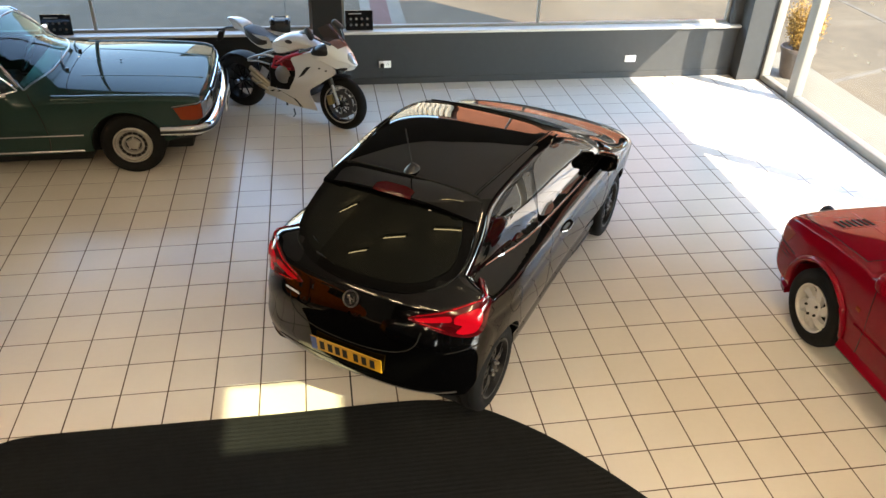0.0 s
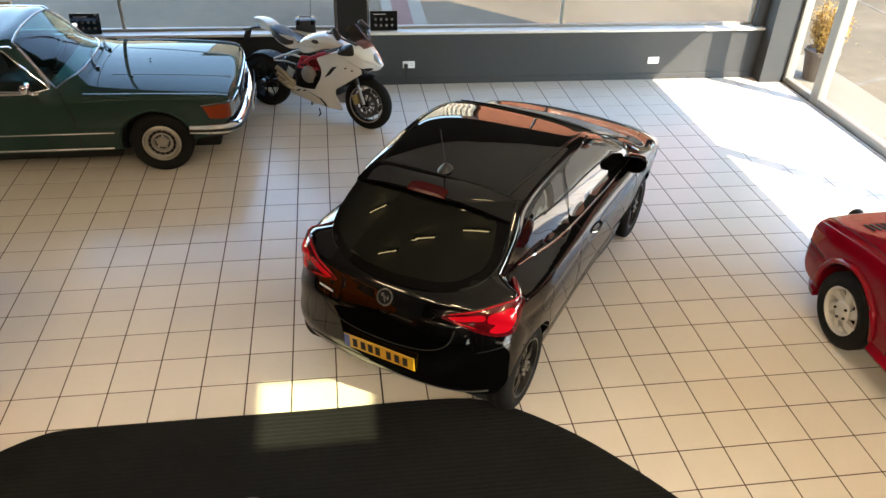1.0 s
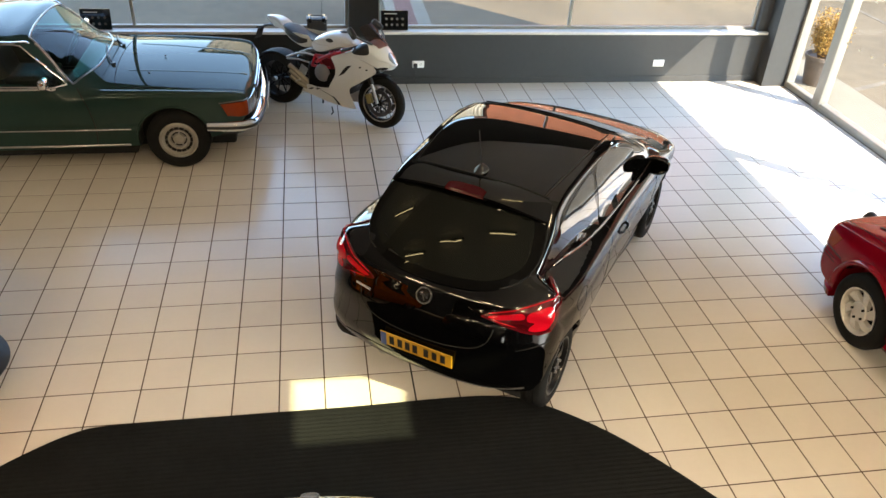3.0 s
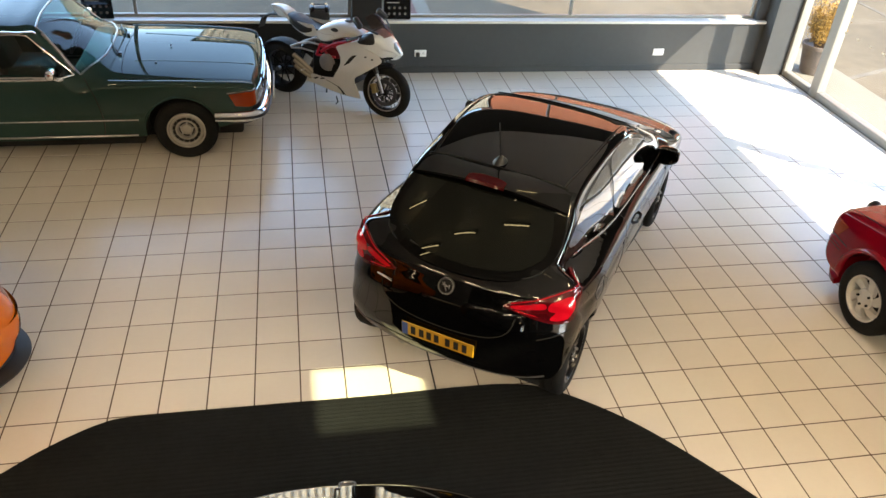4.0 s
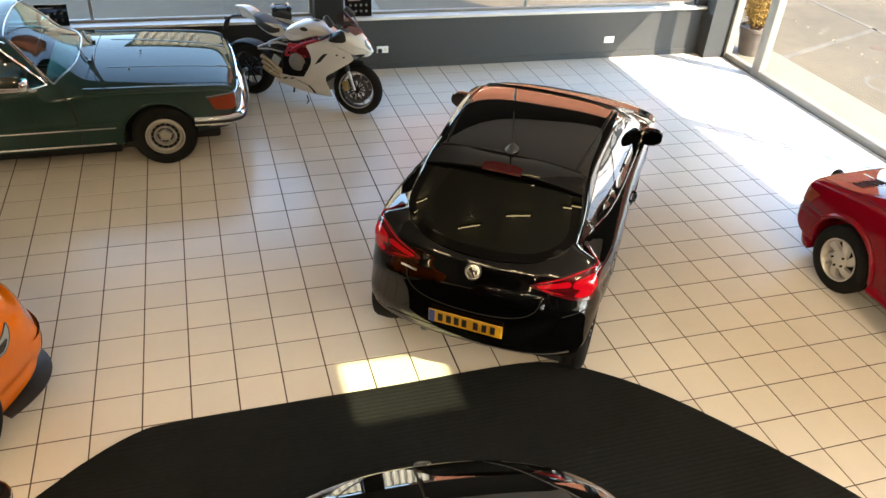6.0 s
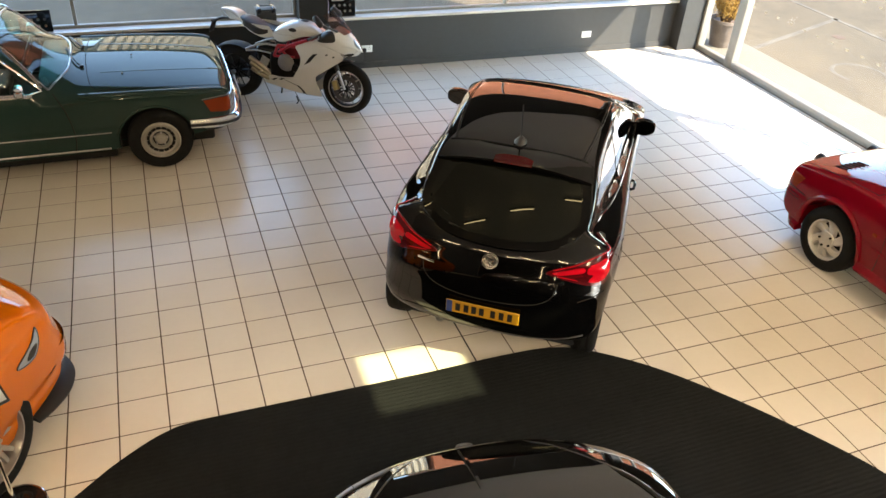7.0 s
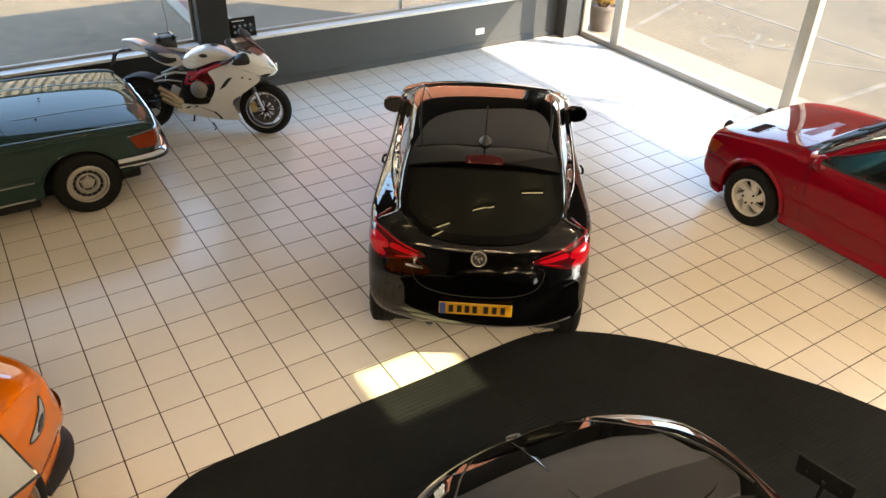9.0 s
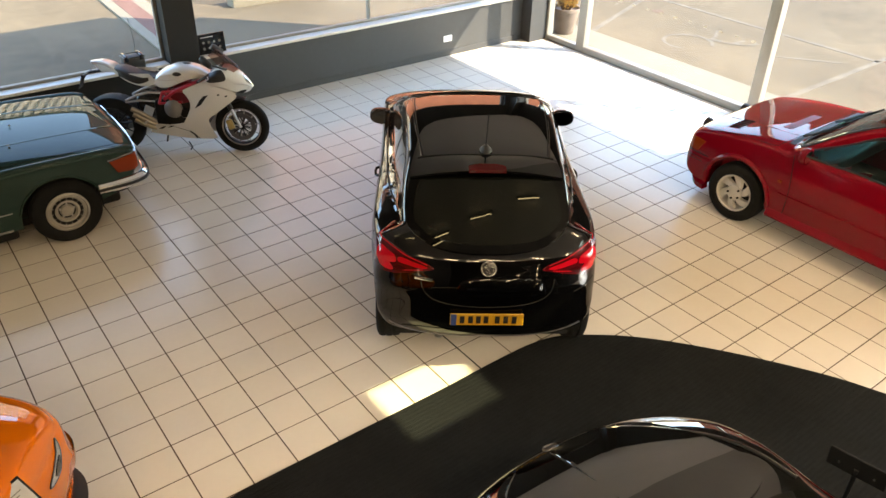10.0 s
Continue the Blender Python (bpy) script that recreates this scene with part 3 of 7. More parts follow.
def wheel(parent, x, y, R, wide, rim_r, style, mat, out=1, hub_mat=None, turn=0.0, steer=0.0):
    """A road wheel at (x, y) whose face looks along out * y."""
    m = Matrix.Translation((x, y, R)) @ Matrix.Rotation(radians(steer), 4, "Z") @ Matrix.Rotation(radians(-90 * out), 4, "X") @ Matrix.Rotation(turn, 4, "Z")
    h = wide / 2
    tyre = lathe_bm([(rim_r - 0.005, h * 0.80), (rim_r + 0.012, h * 0.93), (rim_r + (R - rim_r) * 0.45, h), (R - 0.03, h * 0.93), (R - 0.009, h * 0.80),
                     (R - 0.001, h * 0.62), (R - 0.001, h * 0.33), (R - 0.007, h * 0.30), (R - 0.007, h * 0.24), (R, h * 0.21), (R, -h * 0.21), (R - 0.007, -h * 0.24),
                     (R - 0.007, -h * 0.30), (R - 0.001, -h * 0.33), (R - 0.009, -h * 0.80), (R - 0.03, -h * 0.93), (rim_r, -h * 0.9), (rim_r - 0.02, 0)], 56, True)
    w = part("wheel", place(tyre, m), M_RUBBER, parent, "black rubber tyre on its rim")
    face = h * 0.72
    rim = lathe_bm([(rim_r - 0.004, h * 0.90), (rim_r - 0.016, h * 0.90), (rim_r - 0.028, h * 0.6), (rim_r - 0.045, -h * 0.5), (rim_r - 0.012, -h * 0.9)], 56)
    part("rim", place(rim, m), mat, w)
    back = lathe_bm([(0.001, -h * 0.2), (rim_r - 0.04, -h * 0.25)], 32)
    part("drum", place(back, m), M_INTAKE if style != "bundt" else M_BLACKPL, w)

    def spoke(pts, wa, wb, th, n, mat_, tw=0.0, name="spoke"):
        for k in range(n):
            sb = bmesh.new()
            ring = []
            for q, (r0, z0) in enumerate(pts):
                f = q / (len(pts) - 1)
                ww = wa + (wb - wa) * f
                an = tw * f
                c, s = math.cos(an), math.sin(an)
                ring.append([sb.verts.new((r0 * c - yy * s, r0 * s + yy * c, zz)) for yy, zz in ((-ww, z0 - th), (-ww * 0.72, z0), (ww * 0.72, z0), (ww, z0 - th))])
            for a, c in zip(ring, ring[1:]):
                for q in range(3):
                    sb.faces.new((a[q], a[q + 1], c[q + 1], c[q]))
            bmesh.ops.recalc_face_normals(sb, faces=sb.faces)
            yield sb, k

    def spokes(pts, wa, wb, th, n, tw=0.0, twin=0.0):
        full = bmesh.new()
        for sb, k in spoke(pts, wa, wb, th, n, mat, tw):
            for dt in ((-twin, twin) if twin else (0.0,)):
                cp = bmesh.new()
                me = bpy.data.meshes.new("t")
                sb.to_mesh(me)
                cp.from_mesh(me)
                bpy.data.meshes.remove(me)
                merge(full, place(cp, Matrix.Rotation(2 * math.pi * k / n + dt, 4, "Z")))
            sb.free()
        part("spokes", place(full, m), mat, w, smooth=30)

    rr = rim_r - 0.022
    if style == "twin":
        spokes([(0.05, face - 0.01), (rr * 0.6, face), (rr, face - 0.012)], 0.022, 0.016, 0.03, 5, 0.0, 0.17)
    elif style == "fan":
        spokes([(0.06, face - 0.005), (rr * 0.55, face), (rr * 0.8, face), (rr, face - 0.01)], 0.034, 0.054, 0.03, 6, 0.5)
    elif style == "ten":
        spokes([(0.05, face - 0.015), (rr * 0.6, face), (rr, face - 0.008)], 0.02, 0.024, 0.035, 10)
    elif style == "bundt":
        dish = lathe_bm([(rr + 0.004, face), (rr - 0.022, face + 0.006), (rr - 0.03, face), (rr - 0.065, face - 0.004), (rr - 0.075, face + 0.004), (rr * 0.52, face + 0.004), (rr * 0.44, face - 0.03), (0.001, face - 0.03)], 56)
        part("disc", place(dish, m), mat, w)
        for k in range(15):
            slot = box_bm(rr - 0.062, -0.0235, face - 0.012, rr - 0.035, 0.0235, face + 0.004, 0.003, 1)
            part("slot", place(place(slot, Matrix.Rotation(2 * math.pi * (k + 0.5) / 15, 4, "Z")), m), M_INTAKE, w)
        part("hub_recess", place(lathe_bm([(0.098, face - 0.022), (0.088, face - 0.026), (0.062, face - 0.026)], 40), m), M_BLACKPL, w)
        part("trim_ring", place(lathe_bm([(rim_r - 0.004, h * 0.9), (rim_r - 0.02, h * 0.98), (rim_r - 0.03, h * 0.82)], 56), m), M_BUNDT, w)
    hub = cyl_bm(0.06, 0.02, 28, 0.052, 0.004) if style != "fan" else cyl_bm(0.085, 0.016, 32, 0.075, 0.004)
    part("hub_cap", place(place(hub, Matrix.Translation((0, 0, face - (0.03 if style == "bundt" else 0.008)))), m), hub_mat or mat, w)
    for k in range(5 if style != "fan" else 4):
        nut = cyl_bm(0.011, 0.016, 6, 0.010)
        rn = 0.062 if style in ("fan", "bundt") else 0.045
        part("wheel_nut", place(place(nut, Matrix.Translation((rn * math.cos(k * 2 * math.pi / 5), rn * math.sin(k * 2 * math.pi / 5), face - (0.028 if style == "bundt" else -0.006)))), m), M_INTAKE if style == "fan" else M_STEEL, w)
    return w


def door_mirror(sh, parent, x, z, y, sgn, mat, size=(0.10, 0.12, 0.075), glass_mat=None):
    """A mirror pod on a short arm; sgn 1 is the car's left."""
    a, w, hgt = size
    pod = bmesh.new()
    bmesh.ops.create_uvsphere(pod, u_segments=24, v_segments=14, radius=1.0)
    for v in pod.verts:
        c = v.co
        c.x = math.copysign(abs(c.x) ** 0.7, c.x)
        c.z = math.copysign(abs(c.z) ** 0.75, c.z)
        if c.x < -0.35:
            c.x = -0.35
        v.co = Vector((x + c.x * a, sgn * (y + 0.02 + w) + c.y * w, z + c.z * hgt + abs(c.y) * 0.01))
    mir = part("mirror", pod, mat, parent)
    part("mirror_arm", tube_bm([(x + 0.02, sgn * (y - 0.05), z - 0.04), (x + 0.01, sgn * (y + 0.05), z - 0.03), (x, sgn * (y + 0.08), z - 0.02)], 0.028, 10, flat=0.6), M_BLACKPL, mir)
    glass = place(cyl_bm(1, 0.002, 28), Matrix.Translation((x - a * 0.355, sgn * (y + 0.02 + w), z)) @ Matrix.Rotation(radians(-90), 4, "Y") @ Matrix.Diagonal((hgt * 0.78, w * 0.82, 1, 1)))
    part("mirror_glass", glass, glass_mat or M_MIRROR, mir)
    return mir


def number_plate(parent, m, mat, w=0.52, h=0.111, band=True):
    """A plate whose characters are plain bars; it faces the local -y of m."""
    p = part("number_plate", place(box_bm(-w / 2, -0.004, -h / 2, w / 2, 0.004, h / 2, 0.003, 1), m), mat, parent, "yellow number plate" if mat == M_YELLOWPLATE else "white number plate")
    xs = [-0.175, -0.115, -0.06, -0.005, 0.075, 0.135, 0.195]
    for x in xs:
        part("bar", place(box_bm(x - 0.017, -0.0062, -0.034, x + 0.017, -0.0042, 0.034), m), M_INTAKE, p, smooth=None)
    if band:
        part("plate_band", place(box_bm(-w / 2 + 0.004, -0.006, -h / 2 + 0.003, -w / 2 + 0.045, -0.0042, h / 2 - 0.003), m), M_BLUE, p, smooth=None)
    return p


def car_at(front_right, heading, y_off, name, label, R_side=-1):
    """An Empty in the car frame, given where an outer front tyre meets the floor (R_side -1: right wheel) and the heading in degrees."""
    h = radians(heading)
    left = Vector((-math.sin(h), math.cos(h)))
    c = Vector(front_right) - left * (R_side * y_off)
    return thing(name, label, "car", pose(c.x, c.y, 0, 0, 0, heading))


# ---------------- black hatchback ----------------
def hatchback():
    car = car_at((2.40, 5.673), 54.13, 0.78, "hatchback_car", "glossy black three-door hatchback with privacy glass and black alloys")
    top = [(-3.060, 0.45, 0.36, 2.4), (-3.050, 0.60, 0.38, 2.4), (-3.033, 0.72, 0.39, 2.5), (-3.005, 0.82, 0.41, 2.45), (-2.975, 0.895, 0.39, 2.4), (-2.948, 0.955, 0.31, 2.4), (-2.905, 0.992, 0.22, 2.35),
           (-2.68, 1.170, 0.17, 2.4), (-2.46, 1.325, 0.14, 2.5), (-2.32, 1.412, 0.12, 2.6), (-2.05, 1.455, 0.11, 2.6), (-1.6, 1.475, 0.10, 2.6), (-1.25, 1.445, 0.11, 2.6),
           (-0.95, 1.38, 0.14, 2.6), (-0.35, 1.14, 0.18, 2.5), (0.08, 0.965, 0.16, 2.5), (0.30, 0.915, 0.14, 2.5), (0.58, 0.82, 0.22, 2.4), (0.76, 0.70, 0.34, 2.4), (0.83, 0.52, 0.36, 2.4)]
    bottom = [(-3.060, 0.45, 0.36, 2.4), (-3.050, 0.39, 0.32, 2.3), (-3.01, 0.33, 0.26, 2.3), (-2.90, 0.27, 0.12, 2.2), (-2.5, 0.22, 0.05, 2), (-1.2, 0.19, 0.05, 2),
              (0.2, 0.20, 0.06, 2), (0.6, 0.22, 0.14, 2.2), (0.78, 0.32, 0.30, 2.4), (0.83, 0.52, 0.36, 2.4)]
    sh = Shell(top, bottom, ((-3.05, 0.745), (-2.75, 0.805), (-2.4, 0.850), (-2.0, 0.852), (-1.2, 0.842), (0.1, 0.862), (0.5, 0.82), (0.8, 0.70)),
               ((-3.05, 0.93), (-2.6, 0.955), (-1.5, 0.94), (0.0, 0.92), (0.8, 0.9)), ((-3.05, 0.45), (-2.75, 0.50), (-2.35, 0.78), (0.8, 0.78)), 0.2, 0.30, ((-2.8, 0.19), (-2.2, 0.155), (-1.5, 0.092), (-0.6, 0.062)), 0.105, 0.035, bow=0.75, spine=(-2.55, 0.25, 0.56),
               axles=(0.0, -2.511), arch=0.335, arch_z=0.315, creases=((0.36, 0.022, 0.06), (0.80, 0.010, 0.03)), ledge_h=0.06, ks=34)
    sh.finish(M_BLACKPAINT, car, "glossy black painted bodyshell")
    # tailgate glass, roof panel, spoiler, brake lamp
    glass = [(0, 0.992), (0.28, 0.998), (0.44, 1.02), (0.545, 1.065), (0.585, 1.13), (0.575, 1.22), (0.545, 1.30), (0.50, 1.335), (0.25, 1.36), (0, 1.365)]
    full = glass + [(-a, z) for a, z in glass[-2:0:-1]]
    rw = part("rear_window", sh.panel(full, "b", 0.003, 12, fair=2), M_GLASSBAND, car, "dark privacy-glass tailgate window with a black border")
    inner = [(y * 0.90, 1.19 + (z - 1.19) * (0.80 if z < 1.19 else 0.86)) for y, z in full]
    part("clear_area", sh.panel(inner, "b", 0.0075, 12, fair=2, sink=0.0), M_DARKGLASS, rw, "privacy glass inside the border")
    part("window_seal", sh.line(full, "b", 0.006, -0.001, closed=True), M_INTAKE, car)
    for sgn in (1, -1):
        part("roof_gutter", sh.line([(-2.27, 0.458 * sgn), (-1.9, 0.50 * sgn), (-1.5, 0.528 * sgn), (-1.08, 0.535 * sgn)], "t", 0.005, -0.001), M_INTAKE, car)
        part("roof_gutter", sh.line([(-2.27, 0.470 * sgn), (-1.9, 0.514 * sgn), (-1.5, 0.543 * sgn), (-1.08, 0.551 * sgn)], "t", 0.004, 0.001), M_BLACKPAINT, car)
    part("roof_gap", sh.line([(-2.262, -0.50), (-2.272, -0.3), (-2.278, 0), (-2.272, 0.3), (-2.262, 0.50)], "t", 0.006, 0.002), M_INTAKE, car)
    sp = bmesh.new()
    rows = []
    for k in range(33):
        y = -0.555 + 1.11 * k / 32
        q = abs(y) / 0.555
        fr = sh.hit((-2.285, y * 0.95, 0), (0, 0, -1), 0.006)
        te = Vector((-2.485 + 0.06 * q ** 2.4, y, 1.400 - 0.085 * q ** 2.2))
        mid = fr.lerp(te, 0.55) + Vector((0, 0, 0.012 * (1 - q ** 3)))
        rows.append([sp.verts.new(v) for v in (fr - Vector((0, 0, 0.03)), fr, fr.lerp(mid, 0.5) + Vector((0, 0, 0.004)), mid, te + Vector((0.015, 0, 0.006)), te, te + Vector((-0.004, 0, -0.012)), te + Vector((0.008, 0, -0.026)), te + Vector((0.12, 0, -0.03)))])
    for a, c in zip(rows, rows[1:]):
        for q in range(8):
            sp.faces.new((a[q], a[q + 1], c[q + 1], c[q]))
    for r in (rows[0], rows[-1]):
        sp.faces.new(r)
    bmesh.ops.recalc_face_normals(sp, faces=sp.faces)
    spo = part("roof_spoiler", sp, M_BLACKPAINT, car, "gloss black roof spoiler lip")
    lens = bmesh.new()
    lr = []
    for k in range(13):
        y = -0.135 + 0.27 * k / 12
        q = abs(y) / 0.555
        te = Vector((-2.485 + 0.06 * q ** 2.4, y, 1.400 - 0.085 * q ** 2.2))
        e = 1 - 0.5 * (abs(y) / 0.135) ** 4
        lr.append([lens.verts.new(te + Vector(v)) for v in ((0.075, 0, 0.015 + 0.006 * e), (0.03, 0, 0.010 + 0.006 * e), (-0.002, 0, 0.006), (-0.012 * e, 0, -0.010), (0.006, 0, -0.024))])
    for a, c in zip(lr, lr[1:]):
        for q in range(4):
            lens.faces.new((a[q], a[q + 1], c[q + 1], c[q]))
    bmesh.ops.recalc_face_normals(lens, faces=lens.faces)
    part("brake_lamp", lens, M_BRAKELENS, spo, "dark red high-level brake lamp")
    # rear lamps wrap round the corners
    for sgn in (1, -1):
        v = corner_view(-40 * sgn, (-2.85, 0.70 * sgn))
        s = -sgn

        def out(pts):
            return [(u * s, z + 0.042) for u, z in pts]

        lamp = out([(-0.315, 0.832), (-0.24, 0.868), (-0.12, 0.905), (0.0, 0.938), (0.10, 0.958), (0.165, 0.966), (0.182, 0.945), (0.170, 0.87), (0.145, 0.80), (0.115, 0.752), (0.06, 0.738), (-0.05, 0.752), (-0.17, 0.785), (-0.27, 0.815)])
        la = part("rear_lamp", sh.panel(lamp, v, 0.008, 7), M_TAILDARK, car, "red rear lamp cluster")
        part("lamp_block", sh.panel(out([(-0.045, 0.885), (0.03, 0.908), (0.095, 0.918), (0.118, 0.89), (0.108, 0.82), (0.078, 0.775), (0.02, 0.765), (-0.045, 0.778), (-0.01, 0.82), (-0.055, 0.838)]), v, 0.012, 5), M_TAIL, la, "bright red outer lens block")
        part("lamp_block", sh.panel(out([(-0.275, 0.838), (-0.18, 0.862), (-0.085, 0.882), (-0.075, 0.848), (-0.15, 0.836), (-0.24, 0.826)]), v, 0.012, 4), M_TAIL, la, "bright red inner lens wedge")
        part("lamp_rim", sh.line(out([(-0.27, 0.856), (-0.12, 0.900), (0.0, 0.932), (0.10, 0.952), (0.155, 0.956)]), v, 0.0035, 0.009), M_TAIL, la)
        part("lamp_rim", sh.line(out([(-0.25, 0.818), (-0.12, 0.792), (0.0, 0.765)]), v, 0.003, 0.008), M_TAIL, la)
        part("reversing_lens", sh.panel(out([(-0.03, 0.770), (-0.10, 0.783), (-0.14, 0.808), (-0.07, 0.815)]), v, 0.011, 3), M_BRAKELENS, la, "smoked reversing lens")
    # badge, plate, lettering bar, tailgate lines, bumper trim
    at = sh.hit((0, 0, 0.898), (1, 0, 0))
    bm_ = Matrix.Translation(at + Vector((-0.012, 0, 0))) @ Matrix.Rotation(radians(-58), 4, "Y")
    badge = part("badge", place(lathe_bm([(0.056, 0), (0.054, 0.009), (0.047, 0.009), (0.045, 0.002)], 36), bm_), M_BADGE, car, "round dark chrome badge")
    part("badge_face", place(cyl_bm(0.046, 0.003, 32), bm_), M_GLOSSBLACK, badge)
    for bx, by, bl, ang in ((-0.012, 0.006, 0.020, 30), (0.010, -0.004, 0.024, 70), (0.004, 0.020, 0.014, -20), (-0.004, -0.022, 0.014, 10)):
        part("badge_relief", place(box_bm(bx - bl, by - 0.005, 0.002, bx + bl, by + 0.005, 0.008, 0.003), bm_ @ Matrix.Rotation(radians(ang), 4, "Z")), M_BADGE, badge)
    pl = sh.hit((0, 0, 0.52), (1, 0, 0))
    number_plate(car, Matrix.Translation(pl + Vector((-0.012, 0, 0))) @ Matrix.Rotation(radians(-90), 4, "Z") @ Matrix.Rotation(radians(6), 4, "X"), M_YELLOWPLATE)
    part("name_bar", place(box_bm(-0.065, -0.003, -0.009, 0.065, 0.003, 0.009, 0.002), Matrix.Translation(sh.hit((0, 0.45, 0.80), (1, 0, 0)) + Vector((-0.004, 0, 0))) @ Matrix.Rotation(radians(-90 - 14), 4, "Z")), M_CHROME, car, "plain chrome lettering bar")
    part("tailgate_gap", sh.line([(-0.47, 0.80), (-0.45, 0.72), (-0.38, 0.66), (-0.24, 0.625), (0, 0.612), (0.24, 0.625), (0.38, 0.66), (0.45, 0.72), (0.47, 0.80)], "b", 0.005, -0.002), M_INTAKE, car)
    part("bumper_gap", sh.line([(-0.78, 0.72), (-0.62, 0.68)], "b", 0.004, -0.001), M_INTAKE, car)
    part("diffuser", sh.panel([(-0.62, 0.36), (-0.5, 0.41), (0, 0.418), (0.5, 0.41), (0.62, 0.36), (0.5, 0.325), (0, 0.315), (-0.5, 0.325)], "b", 0.004, 6), M_BLACKPAINT, car, "gloss black lower bumper lip")
    part("bumper_trim", sh.line([(-0.70, 0.385), (-0.4, 0.325), (0, 0.31), (0.4, 0.325), (0.70, 0.385)], "b", 0.008, 0.0), M_DARKCHROME, car, "dull lower bumper trim strip")
    part("exhaust", place(lathe_bm([(0.030, 0), (0.034, 0), (0.034, 0.16), (0.030, 0.16)], 24, True), Matrix.Translation((-2.92, 0.335, 0.262)) @ Matrix.Rotation(radians(95), 4, "Y")), M_STEEL, car, "short exhaust tail pipe")
    # rear wiper
    wp = part("rear_wiper", tube_bm([sh.hit((0, y, z), (1, 0, 0), 0.018) for y, z in ((0.02, 1.012), (0.14, 1.02), (0.34, 1.045))], [0.012, 0.009, 0.006], 8), M_BLACKPL, car, "black rear wiper")
    part("wiper_blade", tube_bm([sh.hit((0, y, z), (1, 0, 0), 0.010) for y, z in ((0.10, 1.03), (0.28, 1.055), (0.42, 1.085))], 0.005, 6), M_RUBBER, wp)
    # aerial
    at = sh.hit((-2.225, 0, 0), (0, 0, -1), 0.004)
    ab = cyl_bm(0.05, 0.045, 20, 0.012, 0.006)
    for v in ab.verts:
        v.co.x *= 1.5
    ae = part("aerial", place(ab, Matrix.Translation(at)), M_BLACKPL, car, "black roof aerial")
    part("mast", tube_bm([at + Vector((0, 0, 0.03)), at + Vector((-0.04, 0, 0.16)), at + Vector((-0.09, 0, 0.32))], [0.006, 0.005, 0.0045], 6), M_BLACKPL, ae)
    # side glass and pillars
    dl = [(-0.50, 0.985), (-1.0, 0.985), (-1.62, 0.998), (-1.66, 1.20), (-1.60, 1.36), (-1.25, 1.385), (-0.98, 1.34), (-0.62, 1.14)]
    ql = [(-1.72, 1.0), (-2.1, 1.02), (-2.40, 1.045), (-2.56, 1.07), (-2.44, 1.17), (-2.20, 1.27), (-1.95, 1.33), (-1.70, 1.35), (-1.73, 1.2)]
    for view in ("l", "r"):
        part("door_window", sh.panel(dl, view, 0.003, 6), M_SIDEGLASS, car, "dark door window")
        part("quarter_window", sh.panel(ql, view, 0.003, 6), M_SIDEGLASS, car, "dark rear quarter window")
        part("window_trim", sh.line([(-0.42, 0.965), (-1.0, 0.968), (-1.7, 0.985), (-2.15, 1.005), (-2.44, 1.035)], view, 0.008, 0.002), M_CHROME, car)
        part("door_gap", sh.line([(-0.42, 0.94), (-0.36, 0.7), (-0.40, 0.36), (-0.46, 0.25)], view, 0.004, -0.002), M_INTAKE, car)
        part("door_gap", sh.line([(-1.68, 0.98), (-1.73, 0.75), (-1.68, 0.48), (-1.62, 0.33), (-0.9, 0.27), (-0.46, 0.26)], view, 0.004, -0.002), M_INTAKE, car)
        part("sill_trim", sh.line([(-0.45, 0.235), (-1.2, 0.225), (-2.05, 0.235)], view, 0.012, 0), M_BLACKPL, car)
        sg = 1 if view == "l" else -1
        hp = sh.hit((-1.41, 0, 0.835), (0, -sg, 0))
        part("door_handle", tube_bm([hp + Vector((0.09, -0.004 * sg, 0)), hp + Vector((0.06, 0.026 * sg, 0.002)), hp + Vector((0, 0.032 * sg, 0.003)), hp + Vector((-0.06, 0.026 * sg, 0.002)), hp + Vector((-0.09, -0.004 * sg, 0))], 0.012, 8), M_BLACKPAINT, car, "gloss black door handle")
    part("fuel_flap", sh.line([(-2.36 + 0.085 * math.cos(a), 0.80 + 0.085 * math.sin(a)) for a in (0, 0.8, 1.6, 2.4, 3.1, 3.9, 4.7, 5.5)], "r", 0.003, -0.001, closed=True), M_INTAKE, car)
    # windscreen, bonnet shut-lines, front lamps
    ws = [(-0.98, 0.50), (-1.02, 0), (-0.98, -0.50), (-0.5, -0.60), (0.0, -0.66), (0.09, -0.3), (0.11, 0), (0.09, 0.3), (0.0, 0.66), (-0.5, 0.60)]
    part("windscreen", sh.panel(ws, "t", 0.003, 8, fair=2), M_DARKGLASS, car, "dark windscreen")
    # matt black strip paints in the dark lintel reflection above the windscreen
    part("header_band", sh.panel([(-1.075, 0.40), (-1.05, 0.0), (-1.075, -0.40), (-1.10, -0.50), (-0.98, -0.54), (-0.86, -0.55), (-0.80, -0.3), (-0.785, 0), (-0.80, 0.3), (-0.86, 0.55), (-0.98, 0.54), (-1.10, 0.50)], "t", 0.006, 5), M_MATTBLACK, car, "black band standing in for the dark reflection along the windscreen header")
    part("bonnet_gap", sh.line([(0.12, -0.70), (0.40, -0.66), (0.62, -0.52), (0.70, -0.2), (0.71, 0), (0.70, 0.2), (0.62, 0.52), (0.40, 0.66), (0.12, 0.70)], "t", 0.004, -0.002), M_INTAKE, car)
